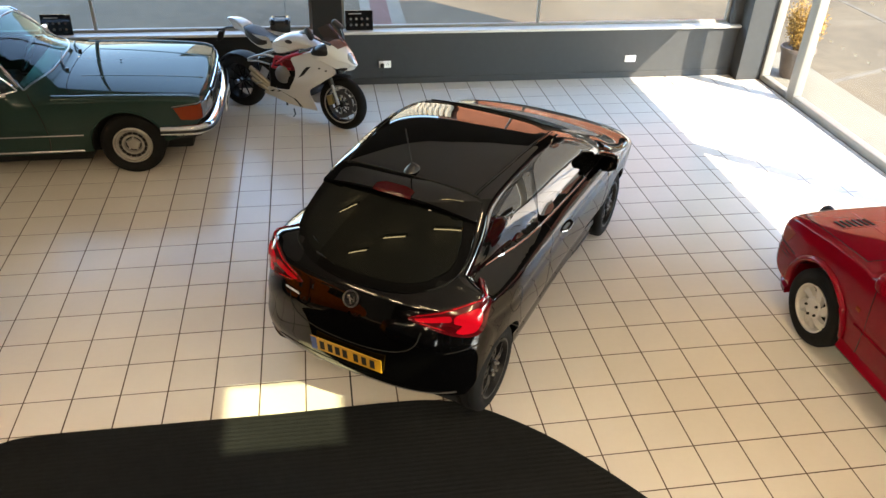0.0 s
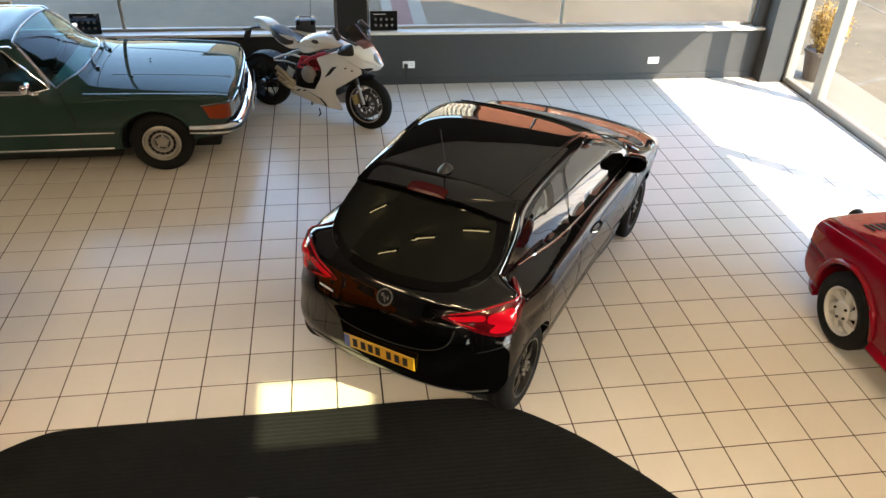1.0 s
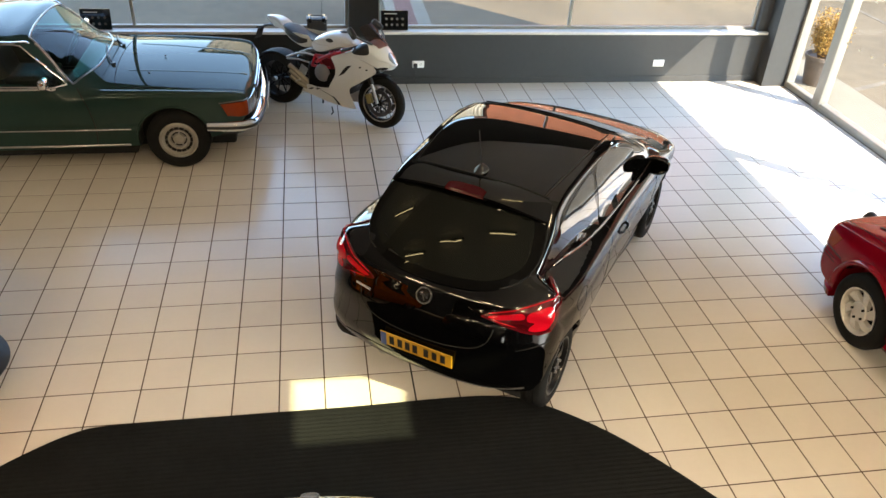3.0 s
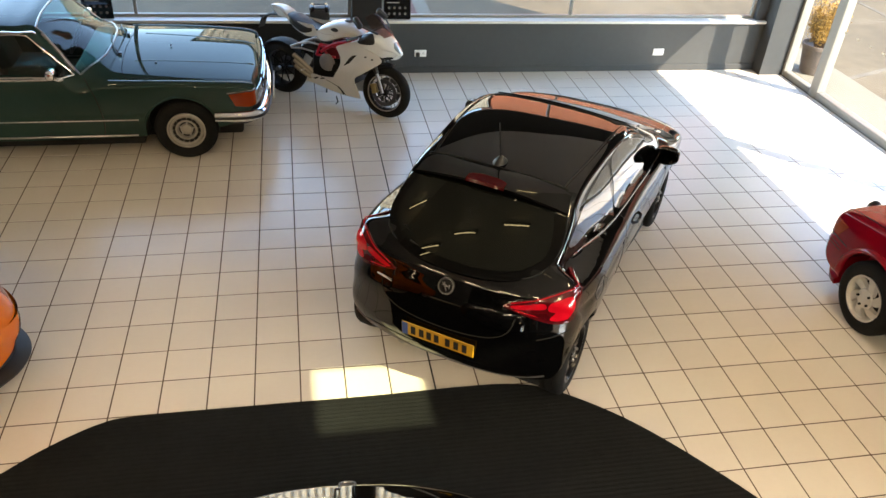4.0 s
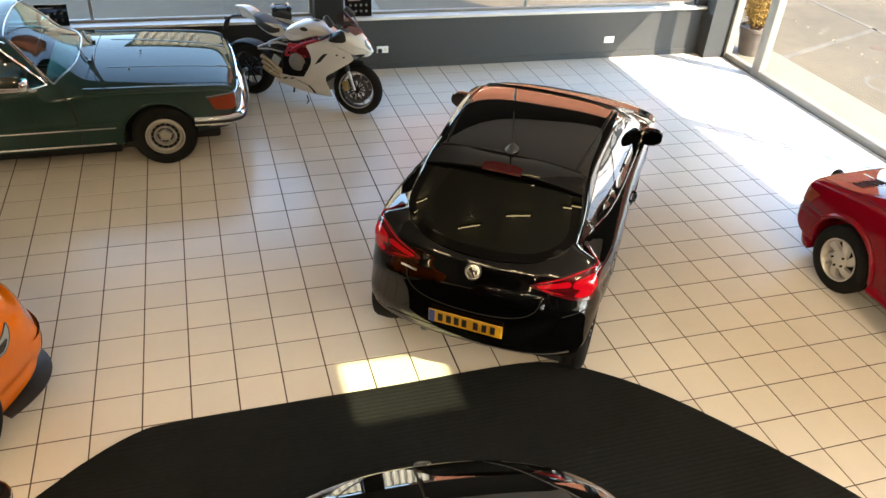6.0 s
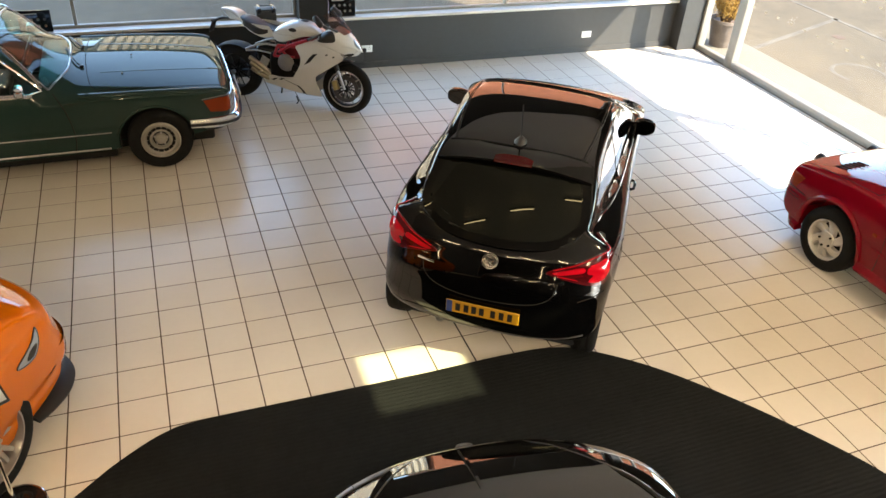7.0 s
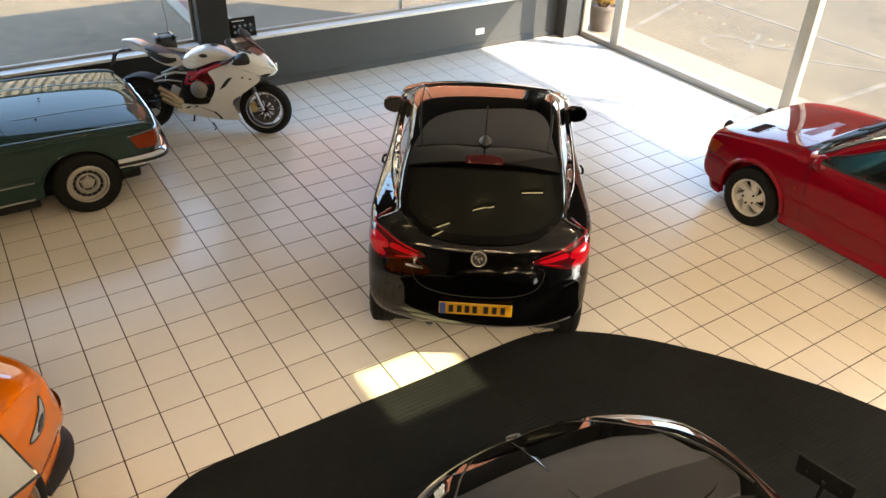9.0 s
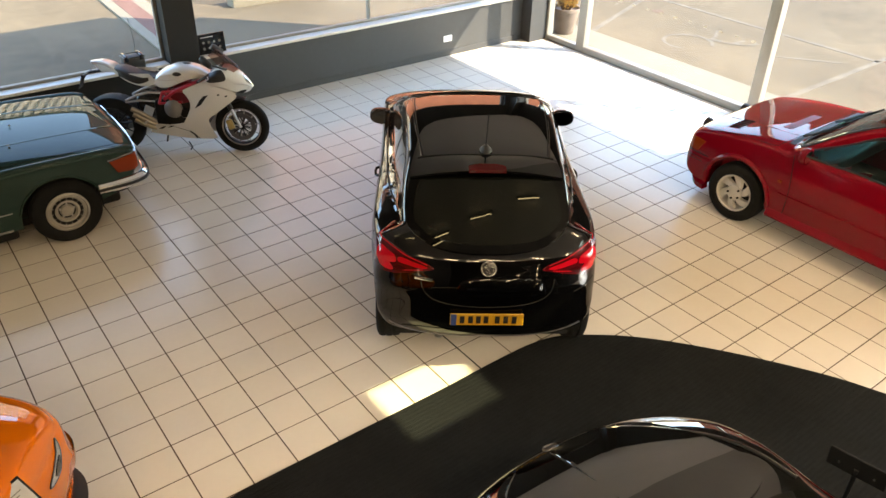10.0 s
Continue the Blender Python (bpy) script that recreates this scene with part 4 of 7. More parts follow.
    for sgn in (1, -1):
        v = corner_view(180 + 38 * sgn, (0.45, 0.66 * sgn))
        part("headlamp", sh.panel([(-0.24, 0.68), (0, 0.66), (0.20, 0.70), (0.24, 0.80), (0.0, 0.80), (-0.2, 0.74)], v, 0.005, 5), M_LAMPGLASS, car, "clear front headlamp")
        door_mirror(sh, car, -0.57, 0.99, 0.735, sgn, M_BLACKPAINT, (0.085, 0.105, 0.072), M_DARKMIRROR)
    for x in (0.0, -2.511):
        for sgn in (1, -1):
            wheel(car, x, (0.735 if x == 0.0 else 0.712) * sgn, 0.305, 0.19, 0.215, "twin", M_DARKALLOY, sgn, turn=0.3)
    part("underside", box_bm(-2.80, -0.66, 0.16, 0.5, 0.66, 0.30, 0.03), M_INTAKE, car)
    return car


hatchback()


# ---------------- green roadster ----------------
def seats(parent, x, z, mat):
    for sgn in (1, -1):
        sq = part("seat", box_bm(x - 0.25, sgn * 0.36 - 0.24, z - 0.12, x + 0.25, sgn * 0.36 + 0.24, z + 0.02, 0.05, 3), mat, parent)
        bk = place(box_bm(-0.07, -0.23, 0, 0.07, 0.23, 0.58, 0.05, 3), Matrix.Translation((x - 0.24, sgn * 0.36, z - 0.02)) @ Matrix.Rotation(radians(-16), 4, "Y"))
        part("backrest", bk, mat, sq)
        part("headrest", place(box_bm(-0.05, -0.13, 0, 0.05, 0.13, 0.15, 0.04, 3), Matrix.Translation((x - 0.40, sgn * 0.36, z + 0.57))), mat, sq)


def dashboard(parent, x, z, mat, wheel_y):
    d = part("dashboard", box_bm(x - 0.16, -0.68, z - 0.18, x + 0.16, 0.68, z, 0.05, 3), mat, parent)
    ring = lathe_bm([(0.18 + 0.013 * math.cos(a), 0.013 * math.sin(a)) for a in [k * math.pi / 4 for k in range(8)]], 36, True)
    m = Matrix.Translation((x - 0.30, wheel_y, z - 0.02)) @ Matrix.Rotation(radians(-65), 4, "Y")
    sw = part("steering_wheel", place(ring, m), M_BLACKPL, d)
    part("wheel_boss", place(box_bm(-0.05, -0.17, -0.012, 0.05, 0.17, 0.012, 0.01), m), M_BLACKPL, sw)


def sweep_bm(path, section, closed=False):
    """Carries an (out, up) section along a level path; out points to the right of travel."""
    b = bmesh.new()
    P = [Vector(p) for p in path]
    rings = []
    for i, p in enumerate(P):
        d = P[min(i + 1, len(P) - 1)] - P[max(i - 1, 0)]
        d.z = 0
        d.normalize()
        o = Vector((d.y, -d.x, 0))
        rings.append([b.verts.new(p + o * a + Vector((0, 0, c))) for a, c in section])
    n = len(section)
    for a, c in zip(rings, rings[1:]):
        for k in range(n):
            b.faces.new((a[k], a[(k + 1) % n], c[(k + 1) % n], c[k]))
    b.faces.new(rings[0])
    b.faces.new(rings[-1][::-1])
    bmesh.ops.recalc_face_normals(b, faces=b.faces)
    return b


def roadster():
    car = thing("roadster_car", "classic metallic green two-seat roadster with hardtop and chrome trim", "car", pose(-2.01, 8.14, 0, 0, 0, 0))
    top = [(-3.52, 0.60, 0.22, 3), (-3.48, 0.80, 0.15, 3), (-3.25, 0.87, 0.09, 3.2), (-2.55, 0.90, 0.09, 3.2), (-2.30, 1.0, 0.10, 3), (-2.0, 1.24, 0.10, 2.8), (-1.75, 1.285, 0.08, 2.8),
           (-1.45, 1.29, 0.07, 2.8), (-1.22, 1.265, 0.10, 2.7), (-0.95, 1.085, 0.34, 2.05), (-0.78, 0.975, 0.27, 2.1), (-0.64, 0.905, 0.16, 2.15), (-0.54, 0.882, 0.135, 2.15), (0.0, 0.855, 0.125, 2.15), (0.5, 0.815, 0.12, 2.15),
           (0.74, 0.775, 0.10, 2.4), (0.82, 0.71, 0.13, 2.8), (0.84, 0.56, 0.17, 3)]
    bottom = [(-3.52, 0.60, 0.22, 3), (-3.48, 0.42, 0.2, 2.6), (-3.30, 0.30, 0.1, 2.4), (-2.4, 0.21, 0.04, 2.2), (-0.6, 0.20, 0.04, 2.2), (0.42, 0.30, 0.06, 2.2), (0.70, 0.40, 0.14, 2.6), (0.84, 0.56, 0.17, 3)]
    sh = Shell(top, bottom, ((-3.5, 0.84), (-3.0, 0.885), (0.25, 0.885), (0.6, 0.868), (0.84, 0.815)), ((-3.5, 0.845), (-0.9, 0.842), (-0.3, 0.862), (0.9, 0.87)), 0.62, 0.20, 0.42, 0.02, 0.055, 0.03,
               spine=(-3.0, 0.40, 0.56), axles=(0.035, -2.42), arch=0.352, arch_z=0.305, creases=((0.46, 0.008, 0.02),), n=130)
    screen = [(-1.215, 0.50), (-1.235, 0.2), (-1.235, -0.2), (-1.215, -0.50), (-1.20, -0.545), (-1.15, -0.565), (-0.99, -0.66), (-0.90, -0.715), (-0.865, -0.745), (-0.825, -0.735), (-0.70, -0.45), (-0.665, -0.2), (-0.665, 0.2), (-0.70, 0.45), (-0.825, 0.735), (-0.865, 0.745), (-0.90, 0.715), (-0.99, 0.66), (-1.15, 0.565), (-1.20, 0.545)]
    win = [(-0.915, 0.880), (-0.905, 0.868), (-0.93, 0.866), (-1.03, 0.866), (-1.3, 0.868), (-1.80, 0.87), (-1.86, 0.89), (-1.88, 1.05), (-1.74, 1.19), (-1.68, 1.21), (-1.40, 1.222), (-1.28, 1.215), (-1.23, 1.19), (-1.10, 1.07), (-0.97, 0.935)]
    sh.cut_window(screen, "t")
    for v in ("l", "r"):
        sh.cut_window(win, v)
    sh.finish(M_GREENPAINT, car, "metallic dark green bodyshell and hardtop")
    part("windscreen", sh.panel(screen, "t", 0.002, 8, sink=0.0), M_CARGLASS, car, "green-tinted windscreen")
    part("windscreen_frame", sh.line(screen, "t", 0.009, 0.003, per=4, closed=True, seg=8), M_DARKCHROME, car, "dull chrome windscreen surround")
    for v in ("l", "r"):
        part("door_window", sh.panel(win, v, 0.002, 6, sink=0.0), M_CARGLASS, car, "tinted door window")
        part("window_frame", sh.line(win, v, 0.010, 0.003, closed=True), M_CHROME, car, "chrome door window frame")
        part("waist_strip", sh.line([(-0.98, 0.850), (-1.5, 0.850), (-2.3, 0.853)], v, 0.012, 0.003), M_CHROME, car, "chrome waist strip")
        part("drip_rail", sh.line([(-1.20, 1.215), (-1.30, 1.238), (-1.75, 1.235), (-2.0, 1.15)], v, 0.010, 0.003), M_CHROME, car, "chrome drip rail")
        part("side_strip", sh.line([(0.33 - 0.70, 0.435), (-1.2, 0.435), (-2.05, 0.435)], v, 0.006, 0.001), M_DARKCHROME, car, "slim chrome side strip")
        sgs = 1 if v == "l" else -1
        # near-black box below the sill puts the shade under the car into shape
        part("sill_panel", box_bm(-2.04, min(0.60 * sgs, 0.775 * sgs), 0.125, -0.36, max(0.60 * sgs, 0.775 * sgs), 0.25, 0.02), M_INTAKE, car, "dark box standing in for the shade under the sill")
        part("sill_strip", sh.line([(-0.40, 0.262), (-1.2, 0.26), (-2.05, 0.262)], v, 0.010, 0.003), M_DARKCHROME, car, "chrome sill strip")
        part("door_gap", sh.line([(-0.81, 0.835), (-0.74, 0.72), (-0.70, 0.55), (-0.69, 0.40), (-0.71, 0.27)], v, 0.006, -0.001), M_INTAKE, car)
        part("arch_lip", sh.line([(0.035 + 0.362 * math.cos(a), 0.307 + 0.362 * math.sin(a)) for a in [math.pi * k / 14 + 0.0 for k in range(1, 14)]], v, 0.012, 0.001), M_GREENPAINT, car)
    part("scuttle_gap", sh.line([(-0.42, -0.80), (-0.50, -0.6), (-0.53, 0), (-0.50, 0.6), (-0.42, 0.80)], "t", 0.004, -0.001), M_INTAKE, car)
    for sgn in (1, -1):
        part("bonnet_gap", sh.line([(-0.42, 0.755 * sgn), (0.0, 0.75 * sgn), (0.45, 0.735 * sgn), (0.76, 0.70 * sgn)], "t", 0.004, -0.001), M_INTAKE, car)
        part("bonnet_crease", sh.line([(-0.40, 0.40 * sgn), (0.1, 0.37 * sgn), (0.55, 0.33 * sgn), (0.74, 0.30 * sgn)], "t", 0.018, -0.006, flat=0.6), M_GREENPAINT, car)
    for sgn in (1, -1):
        part("wing_crown", sh.line([(-0.60, 0.815 * sgn), (-0.2, 0.82 * sgn), (0.3, 0.812 * sgn), (0.60, 0.795 * sgn), (0.74, 0.765 * sgn)], "t", 0.045, -0.012, flat=0.6, seg=16), M_GREENPAINT, car)
        part("pillar_trim", sh.line([(-0.89, 0.745 * sgn), (-1.0, 0.675 * sgn), (-1.16, 0.58 * sgn)], "t", 0.014, 0.002), M_CHROME, car, "chrome windscreen pillar trim")
    for y in (-0.28, 0.28):
        arm = [sh.hit((x, yy, 0), (0, 0, -1), o) for x, yy, o in ((-0.56, y, 0.012), (-0.60, y + 0.05, 0.022), (-0.66, y + 0.22, 0.018), (-0.70, y + 0.42, 0.012))]
        w = part("wiper", tube_bm(arm, [0.010, 0.009, 0.007, 0.005], 6), M_BLACKPL, car, "black windscreen wiper")
        part("wiper_cap", place(cyl_bm(0.018, 0.03, 12), Matrix.Translation(sh.hit((-0.56, y, 0), (0, 0, -1), -0.005))), M_BLACKPL, w)
    part("washer_jet", place(cyl_bm(0.010, 0.012, 10), Matrix.Translation(sh.hit((-0.1, 0.0, 0), (0, 0, -1), 0.010))), M_BLACKPL, car)
    part("washer_jet", place(cyl_bm(0.010, 0.012, 10), Matrix.Translation(sh.hit((-0.2, -0.45, 0), (0, 0, -1)))), M_BLACKPL, car)
    # corner lamps, headlamps, grille, bumper
    for sgn in (1, -1):
        v = corner_view(180 + 55 * sgn, (0.66, 0.84 * sgn))
        s = -sgn
        lamp = [(-0.15 * s, 0.685), (0.0, 0.70), (0.10 * s, 0.70), (0.10 * s, 0.555), (0.0, 0.55), (-0.10 * s, 0.565)]
        la = part("indicator", sh.panel(lamp, v, 0.008, 5, sharp=True), M_AMBER, car, "amber corner indicator lamp")
        part("lamp_frame", sh.line([(-0.16 * s, 0.697), (0.0, 0.712), (0.12 * s, 0.712)], v, 0.005, 0.003), M_DARKCHROME, la)
        hl = [(0.48 * sgn, 0.70), (0.80 * sgn, 0.70), (0.80 * sgn, 0.55), (0.48 * sgn, 0.55)]
        part("headlamp", sh.panel(hl, "f", 0.010, 5, sharp=True), M_LAMPGLASS, car, "clear headlamp glass")
    gr = part("grille", sh.panel([(-0.42, 0.72), (0.42, 0.72), (0.42, 0.52), (-0.42, 0.52)], "f", 0.004, 4, sharp=True), M_INTAKE, car, "dark grille with chrome bars")
    for z in (0.55, 0.59, 0.63, 0.67, 0.715):
        part("grille_bar", sh.line([(-0.42, z), (0, z), (0.42, z)], "f", 0.006, 0.012), M_CHROME, gr)
    path = [(0.36, -0.90), (0.60, -0.905), (0.74, -0.88), (0.82, -0.80), (0.86, -0.62), (0.885, -0.3), (0.89, 0), (0.885, 0.3), (0.86, 0.62), (0.82, 0.80), (0.74, 0.88), (0.60, 0.905), (0.36, 0.90)]
    line = [(p[0], p[1], 0.455) for p in smooth_line(path, 5)]
    bp = part("front_bumper", sweep_bm(line, [(-0.03, -0.055), (0.0, -0.05), (0.022, -0.03), (0.026, 0.0), (0.022, 0.03), (0.0, 0.05), (-0.03, 0.055)]), M_CHROME, car, "chrome front bumper")
    part("bumper_rubber", sweep_bm(line, [(0.022, -0.016), (0.034, -0.012), (0.034, 0.012), (0.022, 0.016)]), M_BLACKPL, bp, "black rubber bumper strip")
    part("lower_valance", sweep_bm([(p[0] - 0.10, p[1] * 0.86, 0.36) for p in line], [(-0.04, -0.05), (0.0, -0.04), (0.02, 0.06), (-0.04, 0.06)]), M_BLACKPL, car)
    number_plate(car, Matrix.Translation((0.93, 0, 0.43)) @ Matrix.Rotation(radians(90), 4, "Z"), M_PAPER, band=False)
    # chrome door mirror
    for sgn in (-1, 1):
        m = part("mirror", box_bm(-1.11, sgn * 0.90 - 0.07, 0.875, -1.03, sgn * 0.90 + 0.07, 0.97, 0.03, 3), M_CHROME, car, "chrome door mirror")
        part("mirror_foot", tube_bm([(-1.05, sgn * 0.82, 0.845), (-1.05, sgn * 0.86, 0.88), (-1.06, sgn * 0.89, 0.91)], 0.016, 8), M_CHROME, m)
    # cabin
    part("cabin_tub", box_bm(-2.1, -0.78, 0.30, -0.62, 0.78, 0.44), M_TAN, car)
    dashboard(car, -0.80, 0.86, M_SEAT, 0.36)
    seats(car, -1.55, 0.58, M_SEAT)
    part("rear_shelf", box_bm(-2.3, -0.72, 0.6, -1.95, 0.72, 0.82, 0.03), M_TAN, car)
    for x in (0.065, -2.39):
        for sgn in (1, -1):
            wheel(car, x, 0.785 * sgn, 0.308, 0.205, 0.192, "bundt", M_BUNDT, sgn, turn=0.2)
            liner = lathe_bm([(0.001, 0.0), (0.347, 0.0), (0.347, 0.225)], 48)
            place(liner, Matrix.Translation((x - 0.03, 0.626 * sgn, 0.305)) @ Matrix.Rotation(radians(-90 * sgn), 4, "X"))
            bmesh.ops.bisect_plane(liner, geom=liner.verts[:] + liner.edges[:] + liner.faces[:], plane_co=(0, 0, 0.24), plane_no=(0, 0, 1), clear_inner=True)
            part("arch_liner", liner, M_INTAKE, car, "matt black wheel arch liner")
    part("underside", box_bm(-3.2, -0.60, 0.13, 0.6, 0.60, 0.32, 0.03), M_INTAKE, car)
    return car


roadster()


# ---------------- red three-door car ----------------
def red_car():
    car = thing("red_car", "red sporty 1980s three-door car with bonnet louvres and body kit", "car", pose(4.25, 4.02, 0, 0, 0, 91))
    top = [(-3.10, 0.60, 0.2, 3), (-3.06, 0.92, 0.2, 2.8), (-2.85, 1.02, 0.18, 2.6), (-2.45, 1.30, 0.12, 2.6), (-2.15, 1.365, 0.08, 3), (-1.5, 1.385, 0.07, 3), (-1.13, 1.365, 0.08, 3), (-0.80, 1.205, 0.09, 2.9),
           (-0.42, 0.95, 0.11, 2.8), (-0.30, 0.92, 0.075, 3.2), (0.1, 0.875, 0.065, 3.4), (0.5, 0.80, 0.07, 3.4), (0.63, 0.755, 0.10, 3), (0.70, 0.65, 0.17, 2.8), (0.76, 0.50, 0.24, 2.6)]
    bottom = [(-3.10, 0.60, 0.2, 3), (-3.05, 0.42, 0.2, 2.6), (-2.85, 0.28, 0.1, 2.4), (-2.0, 0.245, 0.04, 2.2), (-0.6, 0.245, 0.04, 2.2), (0.4, 0.235, 0.06, 2.2), (0.70, 0.265, 0.18, 2.5), (0.76, 0.50, 0.24, 2.6)]
    sh = Shell(top, bottom, ((-3.1, 0.76), (-2.6, 0.81), (0.2, 0.815), (0.76, 0.76)), ((-3.1, 0.90), (-0.4, 0.895), (0.8, 0.88)), 0.60, 0.19, 0.38, 0.02, 0.04, 0.04,
               spine=(-2.6, 0.3, 0.54), axles=(0.0, -2.40), arch=0.345, arch_z=0.315, arch_in=0.58, creases=((0.53, 0.007, 0.02),), n=120)
    screen = [(-1.10, 0.50), (-1.14, 0), (-1.10, -0.50), (-0.8, -0.60), (-0.48, -0.68), (-0.40, -0.35), (-0.385, 0), (-0.40, 0.35), (-0.48, 0.68), (-0.8, 0.60)]
    win = [(-0.58, 0.935), (-1.1, 0.935), (-1.72, 0.94), (-1.74, 1.15), (-1.68, 1.29), (-1.35, 1.30), (-1.12, 1.26), (-0.86, 1.11)]
    quarter = [(-1.80, 0.945), (-2.2, 0.95), (-2.50, 0.98), (-2.38, 1.16), (-2.15, 1.27), (-1.78, 1.29), (-1.80, 1.1)]
    sh.cut_window(screen, "t")
    for v in ("l", "r"):
        sh.cut_window(win, v)
    sh.finish(M_REDPAINT, car, "bright red painted bodyshell")
    part("windscreen", sh.panel(screen, "t", 0.002, 8, sink=0.0), M_CARGLASS, car, "tinted windscreen")
    part("windscreen_seal", sh.line(screen, "t", 0.012, 0.002, closed=True), M_BLACKPL, car, "black rubber windscreen seal")
    for v in ("l", "r"):
        part("door_window", sh.panel(win, v, 0.002, 6, sink=0.0), M_CARGLASS, car, "tinted door window")
        part("window_seal", sh.line(win, v, 0.010, 0.002, closed=True), M_BLACKPL, car, "black window rubber")
        part("quarter_window", sh.panel(quarter, v, 0.003, 5), M_DARKGLASS, car)
        part("door_gap", sh.line([(-0.48, 0.90), (-0.53, 0.62), (-0.53, 0.36), (-0.51, 0.30)], v, 0.004, -0.001), M_INTAKE, car)
        part("side_rub_line", sh.line([(-0.44, 0.50), (-1.2, 0.50), (-1.98, 0.50)], v, 0.008, 0.001), M_REDPAINT, car)
        sg = 1 if v == "l" else -1
        skirt = sweep_bm([(0.0, 0, 0), (1.66, 0, 0)], [(0.0, 0.0), (0.065, -0.02), (0.085, 0.01), (0.06, 0.06), (0.0, 0.11)])
        rot = Matrix.Translation((-0.37, 0.755 * sg, 0.245)) @ (Matrix.Rotation(math.pi, 4, "Z") if sg > 0 else Matrix.Translation((-1.66, 0, 0)))
        part("side_skirt", place(skirt, rot), M_REDPAINT, car, "red moulded side skirt")
        for ax in (0.0, -2.40):
            part("arch_flare", sh.line([(ax + 0.358 * math.cos(a), 0.32 + 0.358 * math.sin(a)) for a in [math.pi * k / 14 for k in range(0, 15)]], v, 0.032, -0.002, flat=0.75, seg=12), M_REDPAINT, car, "red wheel arch flare")
        rp = sh.hit((-0.43, 0, 0.615), (0, -sg, 0))
        part("side_repeater", place(box_bm(-0.02, -0.008, -0.014, 0.02, 0.008, 0.014, 0.004), Matrix.Translation(rp)), M_AMBER, car, "small amber side repeater")
        hp = sh.hit((-1.55, 0, 0.78), (0, -sg, 0))
        part("door_handle", place(box_bm(-0.07, -0.014, -0.018, 0.07, 0.014, 0.018, 0.008), Matrix.Translation(hp)), M_BLACKPL, car)
    part("bonnet_gap", sh.line([(-0.27, -0.74), (-0.31, -0.4), (-0.32, 0), (-0.31, 0.4), (-0.27, 0.74)], "t", 0.004, -0.001), M_INTAKE, car)
    for sgn in (1, -1):
        part("bonnet_gap", sh.line([(-0.27, 0.74 * sgn), (0.1, 0.735 * sgn), (0.5, 0.70 * sgn), (0.62, 0.67 * sgn)], "t", 0.004, -0.001), M_INTAKE, car)
        for zz in (0.47, 0.50):
            part("bumper_groove", sh.line([(0.42, zz), (0.58, zz), (0.70, zz + 0.002)], "l" if sgn > 0 else "r", 0.0035, 0.0), M_INTAKE, car)
    sgn = 1
    lv = part("louvre_panel", sh.panel([(0.20, 0.31 * sgn), (0.37, 0.31 * sgn), (0.35, 0.60 * sgn), (0.20, 0.60 * sgn)], "t", 0.002, 4, sharp=True), M_REDPAINT, car)
    for k in range(6):
        y = (0.335 + 0.048 * k) * sgn
        at = sh.hit((0.28, y, 0), (0, 0, -1), 0.006)
        part("louvre", place(box_bm(-0.060, -0.011, -0.006, 0.060, 0.011, 0.0025, 0.002, 1), Matrix.Translation(at) @ Matrix.Rotation(radians(10), 4, "Y")), M_INTAKE, lv, "black bonnet louvre slot")
    part("bonnet_vent", sh.panel([(-0.17, -0.22), (-0.08, -0.22), (-0.06, 0.30), (-0.15, 0.30)], "t", 0.003, 4, sharp=True), M_REDDARK, car, "darker red bonnet grille panel")
    part("bonnet_ridge", sh.line([(-0.28, 0.40), (0.1, 0.37), (0.5, 0.30)], "t", 0.014, -0.006, flat=0.6), M_REDPAINT, car)
    part("bonnet_ridge", sh.line([(-0.28, -0.40), (0.1, -0.37), (0.5, -0.30)], "t", 0.014, -0.006, flat=0.6), M_REDPAINT, car)
    part("cowl_grille", sh.panel([(-0.33, -0.62), (-0.38, -0.62), (-0.37, 0.62), (-0.32, 0.62)], "t", 0.003, 3, sharp=True), M_BLACKPL, car)
    for y in (0.45, -0.12):
        w = part("wiper", tube_bm([(-0.35, y, 0.945), (-0.40, y - 0.08, 0.962), (-0.48, y - 0.42, 1.0)], [0.011, 0.009, 0.006], 6), M_BLACKPL, car, "black windscreen wiper")
        part("wiper_blade", tube_bm([(-0.43, y - 0.02, 0.975), (-0.50, y - 0.30, 1.005), (-0.55, y - 0.52, 1.02)], 0.007, 6), M_RUBBER, w)
    for sgn in (1, -1):
        v = corner_view(180 + 52 * sgn, (0.58, 0.74 * sgn))
        s = -sgn
        part("indicator", sh.panel([(-0.16 * s, 0.69), (0.02 * s, 0.70), (0.05 * s, 0.57), (-0.10 * s, 0.57)], v, 0.006, 4, sharp=True), M_AMBER, car, "amber corner indicator")
        part("headlamp", sh.panel([(0.36 * sgn, 0.69), (0.68 * sgn, 0.69), (0.68 * sgn, 0.56), (0.36 * sgn, 0.56)], "f", 0.006, 4, sharp=True), M_LAMPGLASS, car)
        lampy = 0.33 * sgn
        dl = part("driving_lamp", place(lathe_bm([(0.001, -0.045), (0.042, -0.04), (0.066, -0.01), (0.069, 0.025), (0.062, 0.03), (0.001, 0.025)], 28), Matrix.Translation((0.72, lampy, 0.655)) @ Matrix.Rotation(radians(90), 4, "Y")), M_BLACKPL, car, "black round driving lamp")
        part("lamp_bracket", tube_bm([(0.68, lampy, 0.50), (0.71, lampy, 0.54), (0.72, lampy, 0.60)], 0.012, 8), M_BLACKPL, dl)
        door_mirror(sh, car, -0.62, 0.955, 0.77, sgn, M_REDPAINT, (0.06, 0.075, 0.075))
